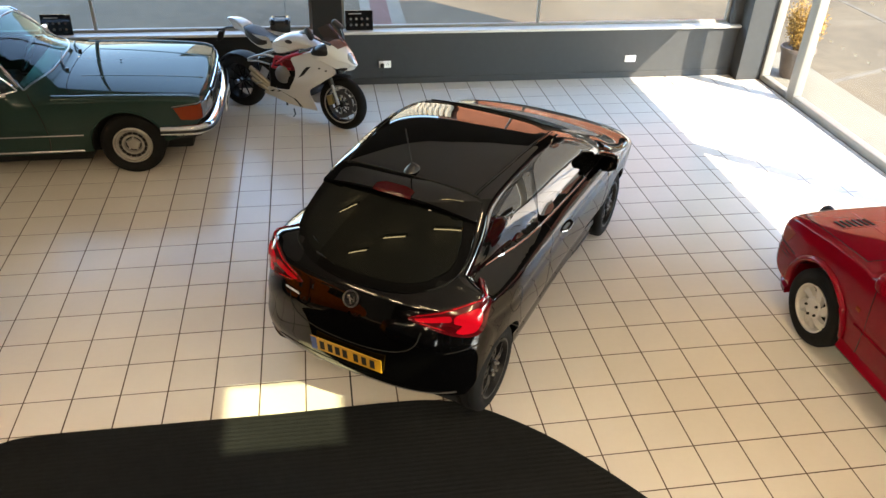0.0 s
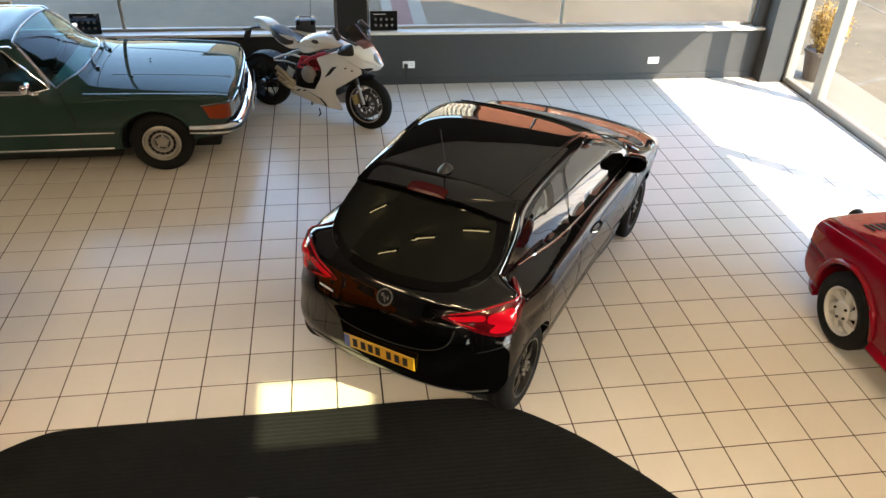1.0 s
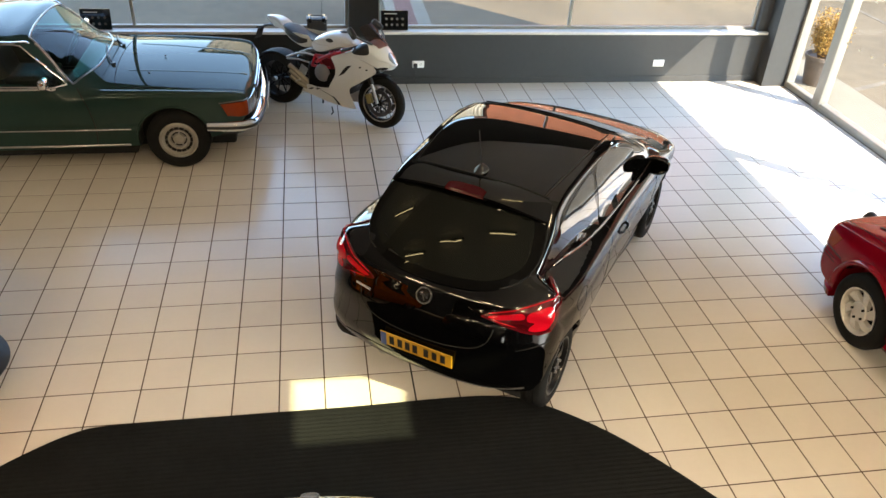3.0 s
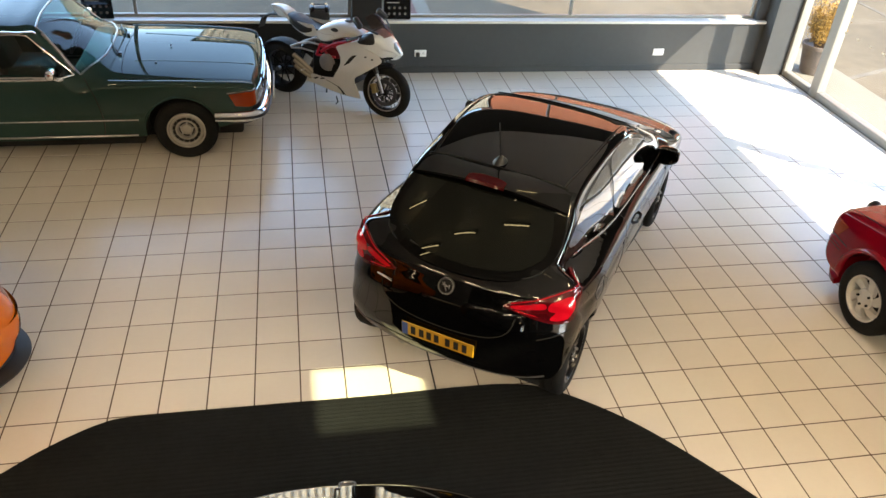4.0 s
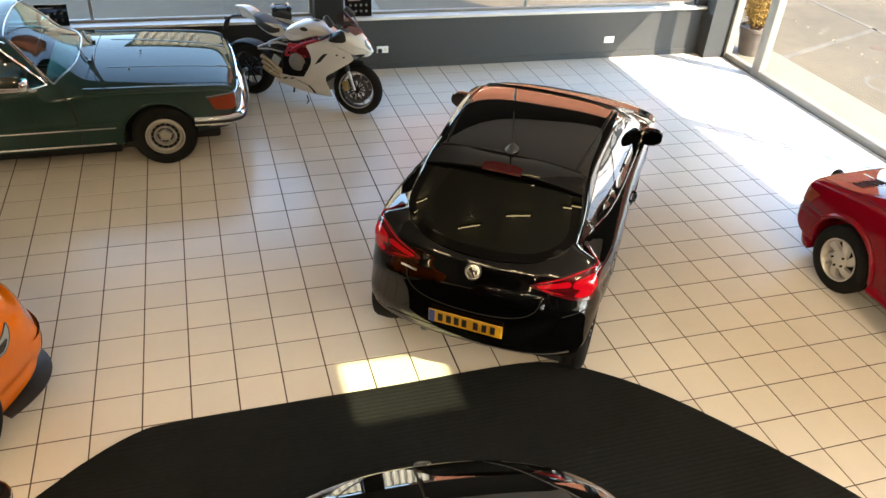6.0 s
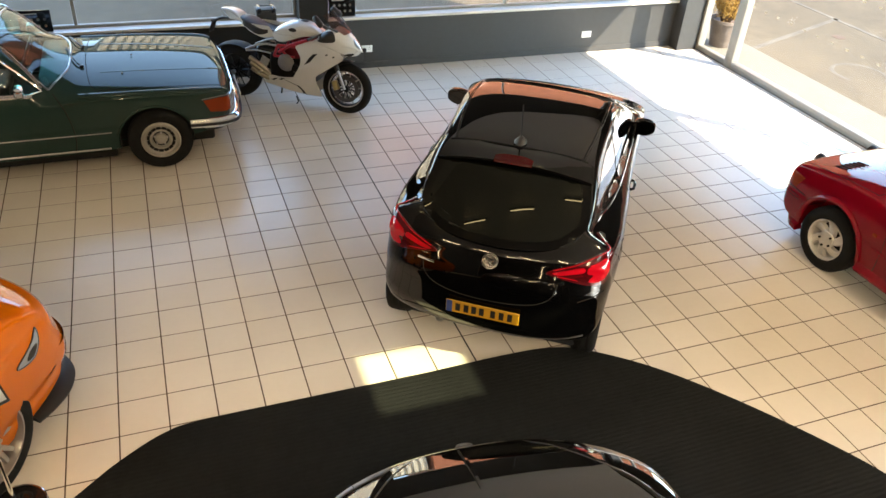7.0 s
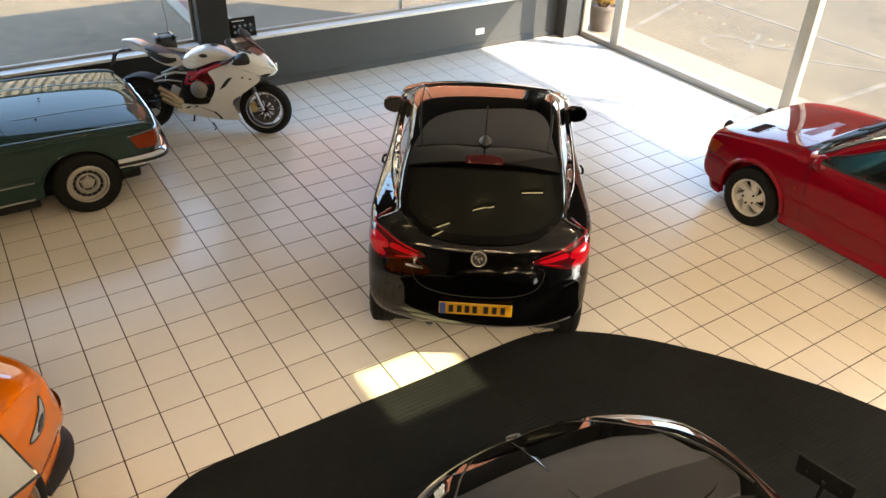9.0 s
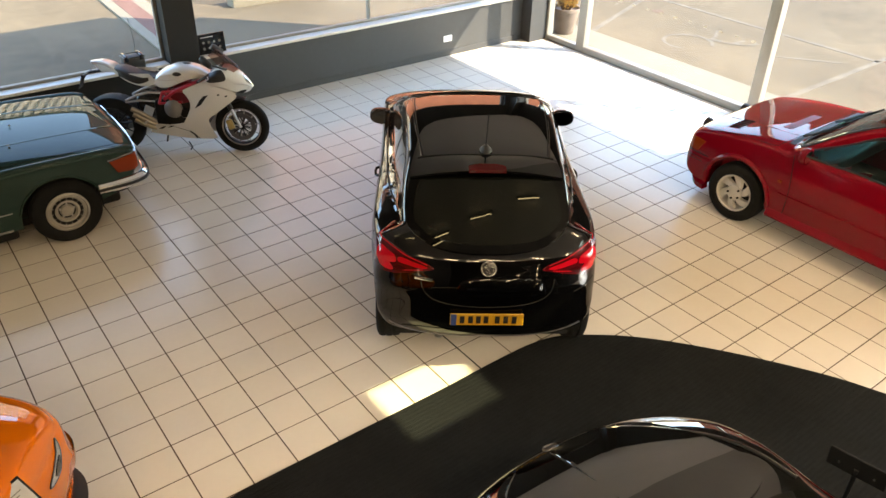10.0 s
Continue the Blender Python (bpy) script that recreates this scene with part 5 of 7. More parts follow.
    part("bumper_line", sh.line([(-0.78, 0.55), (-0.5, 0.548), (0, 0.545), (0.5, 0.548), (0.78, 0.55)], "f", 0.008, 0.0), M_INTAKE, car)
    for v in ("l", "r"):
        part("bumper_line", sh.line([(0.36, 0.545), (0.55, 0.548), (0.68, 0.55)], v, 0.006, 0.0), M_INTAKE, car)
    part("front_spoiler", sweep_bm([(p[0], p[1], 0.20) for p in smooth_line([(0.36, -0.76), (0.48, -0.72), (0.60, -0.58), (0.69, -0.3), (0.71, 0), (0.69, 0.3), (0.60, 0.58), (0.48, 0.72), (0.36, 0.76)], 4)], [(-0.05, -0.02), (0.02, -0.03), (0.03, 0.02), (-0.03, 0.06)]), M_REDPAINT, car)
    part("cabin_tub", box_bm(-2.4, -0.70, 0.26, -0.4, 0.70, 0.40), M_TAN, car)
    dashboard(car, -0.60, 0.88, M_BLACKPL, -0.34)
    seats(car, -1.35, 0.52, M_SEAT)
    for x in (0.0, -2.40):
        for sgn in (1, -1):
            wheel(car, x, 0.725 * sgn, 0.297, 0.19, 0.192, "fan", M_ALLOY, sgn, turn=0.1)
    part("underside", box_bm(-2.9, -0.60, 0.19, 0.5, 0.60, 0.32, 0.03), M_INTAKE, car)
    return car


red_car()


# ---------------- orange coupe and black coupe ----------------
def coupe(name, label, m, paint, glass, alloy, splitter=True, lift=0.0, ax=0.0, wide=1.0, lamp=M_LAMPGLASS):
    car = thing(name, label, "car", m)
    top = [(-3.70, 0.60, 0.25, 2.6), (-3.66, 0.85, 0.2, 2.6), (-3.3, 0.98, 0.14, 2.6), (-2.6, 1.16, 0.12, 2.6), (-2.0, 1.34, 0.10, 2.6), (-1.5, 1.37, 0.09, 2.6), (-1.1, 1.32, 0.11, 2.6), (-0.5, 1.08, 0.16, 2.6), (-0.12, 0.97, 0.13, 2.7),
           (0.2, 0.93, 0.10, 2.8), (0.55, 0.855, 0.18, 2.5), (0.78, 0.77, 0.36, 2.25), (0.88, 0.66, 0.45, 2.2), (0.93, 0.50, 0.46, 2.3)]
    top = [(x, z + lift * min(max((z - 0.6) / 0.2, 0), 1), d, e) for x, z, d, e in top]
    bottom = [(-3.70, 0.60, 0.25, 2.6), (-3.66, 0.40, 0.22, 2.5), (-3.4, 0.26, 0.1, 2.3), (-2.4, 0.19, 0.05, 2.2), (-0.5, 0.18, 0.05, 2.2), (0.5, 0.19, 0.08, 2.2), (0.85, 0.24, 0.34, 2.4), (0.93, 0.50, 0.42, 2.4)]
    sh = Shell(top, bottom, ((-3.7, 0.84 * wide), (-2.9, 0.93 * wide), (-1.4, 0.90 * wide), (0.0, 0.93 * wide), (0.5, 0.91 * wide), (0.93, 0.78 * wide)), ((-3.7, 0.9 + lift), (-0.4, 0.92 + lift), (0.9, 0.88 + lift)), 0.64, 0.18, 0.45, 0.03, 0.09, 0.04,
               spine=(-3.1, 0.25, 0.54), axles=(ax, -2.72), arch=0.375, arch_z=0.345, arch_in=0.64, creases=((0.80, 0.01, 0.03), (0.35, 0.015, 0.05)), n=120)
    sh.finish(paint, car)
    screen = [(-1.06, 0.50), (-1.10, 0), (-1.06, -0.50), (-0.6, -0.62), (-0.2, -0.72), (-0.10, -0.35), (-0.08, 0), (-0.10, 0.35), (-0.2, 0.72), (-0.6, 0.62)]
    part("windscreen", sh.panel(screen, "t", 0.003, 8, fair=3), glass, car, "dark windscreen")
    rear = [(-1.75, 0.45), (-1.72, 0), (-1.75, -0.45), (-2.3, -0.55), (-2.9, -0.6), (-3.0, 0), (-2.9, 0.6), (-2.3, 0.55)]
    part("rear_window", sh.panel(rear, "t", 0.003, 6), glass, car)
    win = [(-0.45, 0.955), (-1.1, 0.955), (-1.9, 0.97), (-2.3, 1.02), (-2.0, 1.18), (-1.5, 1.27), (-1.1, 1.23), (-0.75, 1.11)]
    for v in ("l", "r"):
        part("side_window", sh.panel(win, v, 0.003, 6), glass, car)
        part("door_gap", sh.line([(-0.40, 0.92), (-0.36, 0.6), (-0.42, 0.28)], v, 0.004, -0.001), M_INTAKE, car)
    for sgn in (1, -1):
        part("bonnet_gap", sh.line([(-0.10, 0.76 * sgn), (0.10, 0.735 * sgn), (0.31, 0.665 * sgn), (0.50, 0.52 * sgn), (0.64, 0.40 * sgn), (0.73, 0.28 * sgn)], "t", 0.005, 0.004), M_INTAKE, car)
        part("bonnet_edge", sh.line([(-0.10, 0.772 * sgn), (0.10, 0.747 * sgn), (0.31, 0.677 * sgn), (0.50, 0.532 * sgn), (0.64, 0.412 * sgn), (0.73, 0.29 * sgn)], "t", 0.011, 0.001, seg=10), paint, car)
        part("bonnet_ridge", sh.line([(-0.10, 0.44 * sgn), (0.25, 0.40 * sgn), (0.62, 0.30 * sgn)], "t", 0.020, -0.010, flat=0.7), paint, car)
        side = "l" if sgn > 0 else "r"
        v = corner_view(180 + 42 * sgn, (0.62, 0.70 * sgn))
        s = -sgn
        lens = [(0.40, 0.800), (0.398, 0.752), (0.372, 0.695), (0.318, 0.652), (0.235, 0.655), (0.165, 0.680), (0.18, 0.700), (0.26, 0.725), (0.34, 0.758)]
        h = part("headlamp", sh.panel(lens, side, 0.005, 5), lamp, car, "clear swept-back headlamp")
        part("lamp_ring", sh.line(lens, side, 0.005, 0.003, closed=True), M_BLACKPL, h)
        part("lamp_unit", sh.panel([(0.355, 0.722), (0.345, 0.695), (0.305, 0.668), (0.25, 0.675), (0.29, 0.712)], side, 0.009, 3), M_GLOSSBLACK, h)
        part("bumper_slot", sh.panel([(-0.06 * s, 0.44), (0.16 * s, 0.42), (0.16 * s, 0.35), (-0.06 * s, 0.34)], v, 0.003, 4), M_INTAKE, car)
        door_mirror(sh, car, -0.52, 1.0, 0.83, sgn, paint)
    part("bonnet", sh.panel([(-0.08, -0.40), (-0.06, 0), (-0.08, 0.40), (0.02, 0.655), (0.27, 0.64), (0.56, 0.53), (0.72, 0.36), (0.76, 0), (0.72, -0.36), (0.56, -0.53), (0.27, -0.64), (0.02, -0.655)], "t", 0.006, 9, fair=3), paint, car, "raised bonnet skin")
    part("bonnet_fold", sh.line([(-0.02, 0.03), (0.3, 0.04), (0.6, 0.045), (0.74, 0.045)], "t", 0.013, 0.003, flat=0.7), paint, car, "crisp bonnet centre fold")
    part("fold_line", sh.line([(-0.02, 0.043), (0.3, 0.053), (0.6, 0.058), (0.74, 0.058)], "t", 0.0045, 0.007), M_INTAKE, car)
    at = sh.hit((0.80, 0.0, 0), (0, 0, -1))
    part("badge", place(lathe_bm([(0.045, 0), (0.042, 0.008), (0.035, 0.008), (0.033, 0.002), (0.001, 0.002)], 32), Matrix.Translation(at) @ Matrix.Rotation(radians(35), 4, "Y")), M_DARKCHROME, car, "round chrome bonnet badge")
    part("grille", sh.panel([(-0.36, 0.62), (0, 0.64), (0.36, 0.62), (0.38, 0.50), (0, 0.47), (-0.38, 0.50)], "f", 0.003, 5), M_INTAKE, car, "dark front grille")
    part("lower_grille", sh.panel([(-0.5, 0.38), (0.5, 0.38), (0.55, 0.26), (-0.55, 0.26)], "f", 0.003, 4), M_INTAKE, car)
    if splitter:
        path = [(0.26, -0.850), (0.40, -0.875), (0.56, -0.870), (0.72, -0.79), (0.83, -0.62), (0.90, -0.32), (0.92, 0), (0.90, 0.32), (0.83, 0.62), (0.72, 0.79), (0.56, 0.870), (0.40, 0.875), (0.26, 0.850)]
        part("front_splitter", sweep_bm([(p[0], p[1], 0.165) for p in smooth_line(path, 5)], [(-0.14, -0.02), (0.03, -0.022), (0.034, -0.008), (0.008, 0.006), (-0.03, 0.020), (-0.06, 0.024)]), M_BLACKPL, car, "matt black front splitter")
    for x in (ax, -2.72):
        for sgn in (1, -1):
            wheel(car, x, 0.80 * wide * sgn, 0.342, 0.235, 0.245, "twin", alloy, sgn, turn=0.2)
    part("underside", box_bm(-3.4, -0.60, 0.16, 0.6, 0.60, 0.28, 0.03), M_INTAKE, car)
    return car


M_SMOKELAMP = material("smoked_lamp_lens", (0.03, 0.032, 0.034), 0.05, coat=1.0)
M_GREYALLOY = material("grey_alloy", (0.36, 0.35, 0.34), 0.3, metal=0.8)
coupe("orange_coupe", "metallic orange sports coupe with black front splitter", pose(-3.785, 4.025, 0, 0, 0, 60), M_ORANGEPAINT, M_DARKGLASS, M_GREYALLOY, lift=0.10, ax=-0.12)
coupe("black_coupe", "glossy black sports coupe parked on the black carpet", pose(-0.765, 1.52, 0.009, 0, 0, 86), M_COUPEPAINT, M_DARKGLASS, M_DARKALLOY, False, lift=0.06, wide=0.95, lamp=M_SMOKELAMP)


# ---------------- motorcycle ----------------
def pod(name, top, bottom, width, spine, mat, parent, label="", n=40):
    """A smooth bodywork piece over a side outline."""
    sh = Shell(top, bottom, width, ((0, 9.0),), 0.0, -1.0, 0, 0, 0, 0, spine=spine, axles=(), n=n)
    ob = sh.finish(mat, parent, label)
    ob.name = name
    ob.data.name = name
    return sh


def motorcycle():
    """Sports motorcycle; x forward from the rear axle, y left."""
    m = Matrix.Translation((-0.985, 8.945, 0)) @ Matrix.Rotation(radians(-34.5), 4, "Z") @ Matrix.Rotation(radians(-5), 4, "X")
    bike = thing("motorcycle", "white faired sports motorcycle with red frame and smoked screen", "motorcycle", m)
    WB, RR, RF = 1.385, 0.318, 0.300

    def bike_wheel(x, R, wide, rim_r, front):
        mm = Matrix.Translation((x, 0, R)) @ Matrix.Rotation(radians(90), 4, "X")
        h = wide / 2
        prof = []
        for k in range(13):
            a = math.pi * (k / 12) - math.pi / 2
            prof.append((rim_r + (R - rim_r) * math.cos(a) ** 0.8 if abs(math.cos(a)) > 1e-6 else rim_r, h * math.sin(a)))
        w = part("wheel", place(lathe_bm(prof + [(rim_r - 0.01, 0)], 56, True), mm), M_RUBBER, bike, "black sport tyre on a slim-spoked rim")
        part("rim_barrel", place(lathe_bm([(rim_r - 0.013, h * 0.80), (rim_r - 0.022, h * 0.5), (rim_r - 0.022, -h * 0.5), (rim_r - 0.013, -h * 0.80)], 56), mm), M_DARKALLOY, w)
        rim = lathe_bm([(rim_r + 0.004, h * 0.82), (rim_r + 0.002, h * 0.88), (rim_r - 0.011, h * 0.88), (rim_r - 0.013, h * 0.80)], 56)
        part("rim", place(rim, mm), M_BUNDT if front else M_DARKALLOY, w)
        part("hub", place(place(cyl_bm(0.035, wide * 0.8, 24), Matrix.Translation((0, 0, -wide * 0.4))), mm), M_DARKALLOY, w)
        for k in range(10):
            a = 2 * math.pi * k / 10
            p = [(0.03 * math.cos(a), 0.03 * math.sin(a), 0), ((rim_r - 0.02) * math.cos(a + 0.12), (rim_r - 0.02) * math.sin(a + 0.12), 0)]
            part("spoke", place(tube_bm(p, [0.010, 0.007], 8), mm), M_BUNDT if front else M_DARKALLOY, w)
        for z in ((0.05, -0.05) if front else (-0.06,)):
            dr = 0.155 if front else 0.11
            disc = lathe_bm([(dr, z - 0.0025), (dr, z + 0.0025), (dr - 0.045, z + 0.0025), (dr - 0.045, z - 0.0025)], 48, True)
            d = part("brake_disc", place(disc, mm), M_DISC, w, "drilled steel brake disc")
            for k in range(10):
                a = 2 * math.pi * k / 10
                part("disc_carrier", place(place(box_bm(0.03, -0.007, z - 0.003, dr - 0.04, 0.007, z + 0.003, 0.002, 1), Matrix.Rotation(a, 4, "Z")), mm), M_BLACKPL, d)
        return w

    bike_wheel(0.0, RR, 0.185, 0.216, False)
    bike_wheel(WB, RF, 0.12, 0.216, True)
    # fairing, tank, seat, tail
    up = pod("upper_fairing", [(1.06, 0.89, 0.06, 2.4), (1.18, 0.975, 0.08, 2.3), (1.30, 0.985, 0.10, 2.1), (1.42, 0.915, 0.11, 2.0), (1.50, 0.835, 0.09, 1.9), (1.55, 0.755, 0.05, 1.9)],
             [(1.06, 0.89, 0.06, 2.4), (1.14, 0.80, 0.05, 2.4), (1.27, 0.735, 0.05, 2.4), (1.39, 0.700, 0.05, 2.4), (1.50, 0.700, 0.04, 2.1), (1.55, 0.755, 0.05, 1.9)],
             ((1.06, 0.205), (1.22, 0.20), (1.38, 0.155), (1.48, 0.09), (1.55, 0.03)), (1.14, 1.46, 0.80), M_WHITEPAINT, bike, "pearl white nose fairing")

    def side_plate(outline, sgn):
        """A bowed side panel over an (x, z) outline."""
        b = bmesh.new()
        b.faces.new([b.verts.new((q[0], 0, q[1])) for q in smooth_line(outline, 4, True)])
        for k in range(1, 20):
            for co, no in (((0.35 + 0.055 * k, 0, 0), (1, 0, 0)), ((0, 0, 0.15 + 0.04 * k), (0, 0, 1))):
                bmesh.ops.bisect_plane(b, geom=b.verts[:] + b.edges[:] + b.faces[:], plane_co=co, plane_no=no)
        for v in b.verts:
            x, z = v.co.x, v.co.z
            y = 0.212 - 0.36 * max(0.0, 0.52 - z) ** 1.3 - 0.35 * max(0.0, x - 1.12) ** 1.5 - 0.10 * max(0.0, 0.7 - x) - 0.18 * max(0.0, z - 0.70)
            y += 0.012 * math.exp(-((z - 0.50 - 0.45 * (x - 0.95)) / 0.05) ** 2)
            v.co.y = y * sgn
        bmesh.ops.recalc_face_normals(b, faces=b.faces)
        if sum(f.normal.y * f.calc_area() for f in b.faces) * sgn < 0:
            bmesh.ops.reverse_faces(b, faces=b.faces)
        bmesh.ops.solidify(b, geom=b.faces[:], thickness=0.010)
        return b

    side_line = [(0.83, 0.755), (0.93, 0.805), (1.05, 0.862), (1.15, 0.845), (1.26, 0.80), (1.36, 0.73), (1.385, 0.675), (1.27, 0.585), (1.16, 0.505), (1.08, 0.445), (1.068, 0.38), (1.10, 0.28), (1.125, 0.21), (1.10, 0.19), (0.90, 0.188), (0.67, 0.216),
                 (0.42, 0.262), (0.415, 0.285), (0.485, 0.362), (0.63, 0.366), (0.77, 0.382), (0.80, 0.40), (0.878, 0.535), (0.892, 0.63), (0.862, 0.70)]
    for sgn in (1, -1):
        sp = part("side_fairing", side_plate(side_line, sgn), M_WHITEPAINT, bike, "pearl white side and belly fairing panel", 50)

        def on(x, z, o=0.004):
            y = 0.212 - 0.36 * max(0.0, 0.52 - z) ** 1.3 - 0.35 * max(0.0, x - 1.12) ** 1.5 - 0.10 * max(0.0, 0.7 - x) - 0.18 * max(0.0, z - 0.70) + 0.012 * math.exp(-((z - 0.50 - 0.45 * (x - 0.95)) / 0.05) ** 2)
            return (x, (y + o) * sgn, z)

        def mark(name, pts, mat, lab=""):
            b = bmesh.new()
            b.faces.new([b.verts.new(on(*q)) for q in pts])
            bmesh.ops.solidify(b, geom=b.faces[:], thickness=0.006)
            part(name, b, mat, sp, lab, None)

        mark("vent", [(0.935, 0.56), (0.955, 0.572), (1.01, 0.605), (1.065, 0.675), (1.10, 0.712), (1.045, 0.70), (1.0, 0.655)], M_INTAKE, "black slanted fairing vent")
        mark("belly_slot", [(0.50, 0.315), (0.56, 0.345), (0.60, 0.350), (0.545, 0.315)], M_INTAKE)
        mark("belly_slot", [(0.60, 0.335), (0.66, 0.36), (0.69, 0.36), (0.64, 0.335)], M_INTAKE)
        mark("fastener", [(1.19, 0.715), (1.215, 0.72), (1.215, 0.705), (1.19, 0.70)], M_INTAKE)
        mark("fastener", [(1.27, 0.70), (1.295, 0.705), (1.295, 0.69), (1.27, 0.685)], M_INTAKE)
        part("fairing_seam", tube_bm([on(*q, 0.0) for q in ((0.63, 0.366), (0.72, 0.33), (0.84, 0.285), (0.90, 0.235), (0.93, 0.19))], 0.0035, 6), M_BLACKPL, sp)
        part("belly_edge", tube_bm([on(*q, 0.002) for q in ((0.84, 0.29), (0.88, 0.25), (0.905, 0.20))], 0.009, 6), M_INTAKE, sp)
    tk = pod("tank", [(0.49, 0.80, 0.05, 2.2), (0.54, 0.90, 0.07, 2.2), (0.655, 0.972, 0.08, 2.2), (0.79, 1.008, 0.09, 2.2), (0.94, 0.992, 0.08, 2.2), (1.06, 0.935, 0.06, 2.2), (1.13, 0.885, 0.04, 2.2)],
        [(0.49, 0.80, 0.05, 2.2), (0.56, 0.755, 0.04, 2.2), (0.65, 0.752, 0.04, 2.2), (0.75, 0.785, 0.04, 2.2), (0.9, 0.84, 0.04, 2.2), (1.03, 0.87, 0.04, 2.2), (1.13, 0.885, 0.04, 2.2)],
        ((0.49, 0.12), (0.6, 0.16), (0.75, 0.175), (0.95, 0.15), (1.13, 0.09)), (0.60, 1.02, 0.885), M_WHITEPAINT, bike, "pearl white fuel tank")
    for v in ("l", "r"):
        part("tank_recess", tk.panel([(0.735, 0.925), (0.765, 0.945), (0.81, 0.942), (0.83, 0.92), (0.80, 0.905), (0.76, 0.907)], v, 0.003, 3), M_BLACKPL, bike, "black oval tank vent")
        part("tank_crease", tk.line([(0.56, 0.86), (0.66, 0.855), (0.76, 0.865), (0.80, 0.835), (0.9, 0.86)], v, 0.004, -0.002), M_INK, bike)
    cap = place(lathe_bm([(0.001, 0.012), (0.035, 0.012), (0.045, 0.006), (0.048, 0.0)], 28), Matrix.Translation((0.86, 0, 1.0)) @ Matrix.Rotation(radians(4), 4, "Y"))
    part("fuel_cap", cap, M_BLACKPL, bike, "black fuel cap")
    pod("seat", [(0.09, 0.968, 0.02, 2.4), (0.16, 0.972, 0.04, 2.4), (0.26, 0.938, 0.045, 2.4), (0.38, 0.888, 0.045, 2.4), (0.48, 0.868, 0.04, 2.4), (0.56, 0.872, 0.02, 2.4)],
        [(0.09, 0.968, 0.02, 2.4), (0.18, 0.87, 0.02, 2.4), (0.36, 0.80, 0.02, 2.4), (0.56, 0.872, 0.02, 2.4)],
        ((0.09, 0.075), (0.2, 0.135), (0.4, 0.155), (0.56, 0.10)), (0.16, 0.46, 0.88), M_SEAT, bike, "dark brown leather rider seat")
    tl = pod("tail", [(-0.15, 1.025, 0.010, 2.2), (-0.04, 1.036, 0.016, 2.2), (0.06, 1.005, 0.025, 2.2), (0.13, 0.935, 0.035, 2.2), (0.22, 0.875, 0.03, 2.2), (0.34, 0.832, 0.03, 2.2), (0.58, 0.80, 0.03, 2.4)],
        [(-0.15, 1.025, 0.010, 2.2), (-0.05, 1.006, 0.015, 2.2), (0.06, 0.94, 0.02, 2.2), (0.15, 0.865, 0.025, 2.2), (0.25, 0.805, 0.025, 2.2), (0.42, 0.765, 0.025, 2.4), (0.58, 0.80, 0.03, 2.4)],
        ((-0.15, 0.028), (-0.05, 0.06), (0.1, 0.10), (0.3, 0.135), (0.6, 0.135)), (-0.04, 0.48, 0.92), M_WHITEPAINT, bike, "pearl white slim tail unit")
    for v in ("l", "r"):
        part("tail_slot", tl.line([(-0.10, 1.012), (0.0, 0.998), (0.08, 0.965)], v, 0.008, 0.0), M_INK, bike)
    # screen
    sc = bmesh.new()
    rows = []
    for i in range(9):
        t = i / 8
        x, z = 1.425 - 0.235 * t, 0.955 + 0.215 * t - 0.01 * t * t
        hw = 0.135 - 0.045 * t ** 2
        rows.append([sc.verts.new((x - 0.10 * (k / 6 - 1) ** 2 * (1 - 0.2 * t), hw * (k / 6 - 1), z - 0.05 * (k / 6 - 1) ** 2)) for k in range(13)])
    for a, c in zip(rows, rows[1:]):
        for k in range(12):
            sc.faces.new((a[k], a[k + 1], c[k + 1], c[k]))
    part("windscreen", sc, M_SCREEN, bike, "smoked brown windscreen")
    part("headlamp", up.panel([(0.0, 0.765), (0.045, 0.79), (0.07, 0.83), (0.04, 0.875), (0, 0.885), (-0.04, 0.875), (-0.07, 0.83), (-0.045, 0.79)], "f", 0.004, 4), M_LAMPGLASS, bike, "clear diamond headlamp")
    for sgn in (1, -1):
        view = "l" if sgn > 0 else "r"
        part("intake", up.panel([(1.38, 0.718), (1.43, 0.738), (1.485, 0.738), (1.475, 0.718), (1.42, 0.706)], view, 0.003, 3), M_INTAKE, bike)
        part("screen_trim", up.panel([(1.09, 0.89), (1.16, 0.945), (1.24, 0.965), (1.285, 0.93), (1.295, 0.875), (1.25, 0.852), (1.12, 0.845)], view, 0.004, 4), M_BLACKPL, bike, "black inner fairing panel")
        # mirrors and bars
        mi = part("mirror", place(box_bm(-0.075, -0.030, -0.035, 0.075, 0.030, 0.035, 0.028, 3), Matrix.Translation((1.13, 0.28 * sgn, 1.085)) @ Matrix.Rotation(radians(38), 4, "Y") @ Matrix.Rotation(radians(15 * sgn), 4, "Z")), M_BLACKPL, bike, "black fairing mirror")
        part("mirror_stalk", tube_bm([(1.30, 0.13 * sgn, 0.97), (1.25, 0.21 * sgn, 1.01), (1.18, 0.27 * sgn, 1.05)], [0.014, 0.011, 0.010], 8), M_BLACKPL, mi)
        hb = part("handlebar", tube_bm([(1.12, 0.11 * sgn, 0.915), (1.09, 0.20 * sgn, 0.905), (1.03, 0.33 * sgn, 0.885)], 0.015, 10), M_BLACKPL, bike)
        part("lever", tube_bm([(1.11, 0.20 * sgn, 0.905), (1.13, 0.26 * sgn, 0.895), (1.09, 0.345 * sgn, 0.88)], 0.006, 6), M_STEEL, hb)
        # fork
        fk = part("fork_leg", tube_bm([(1.16, 0.10 * sgn, 0.86), (1.30, 0.10 * sgn, 0.52)], 0.027, 14), M_BLACKPL, bike, "black upper fork leg")
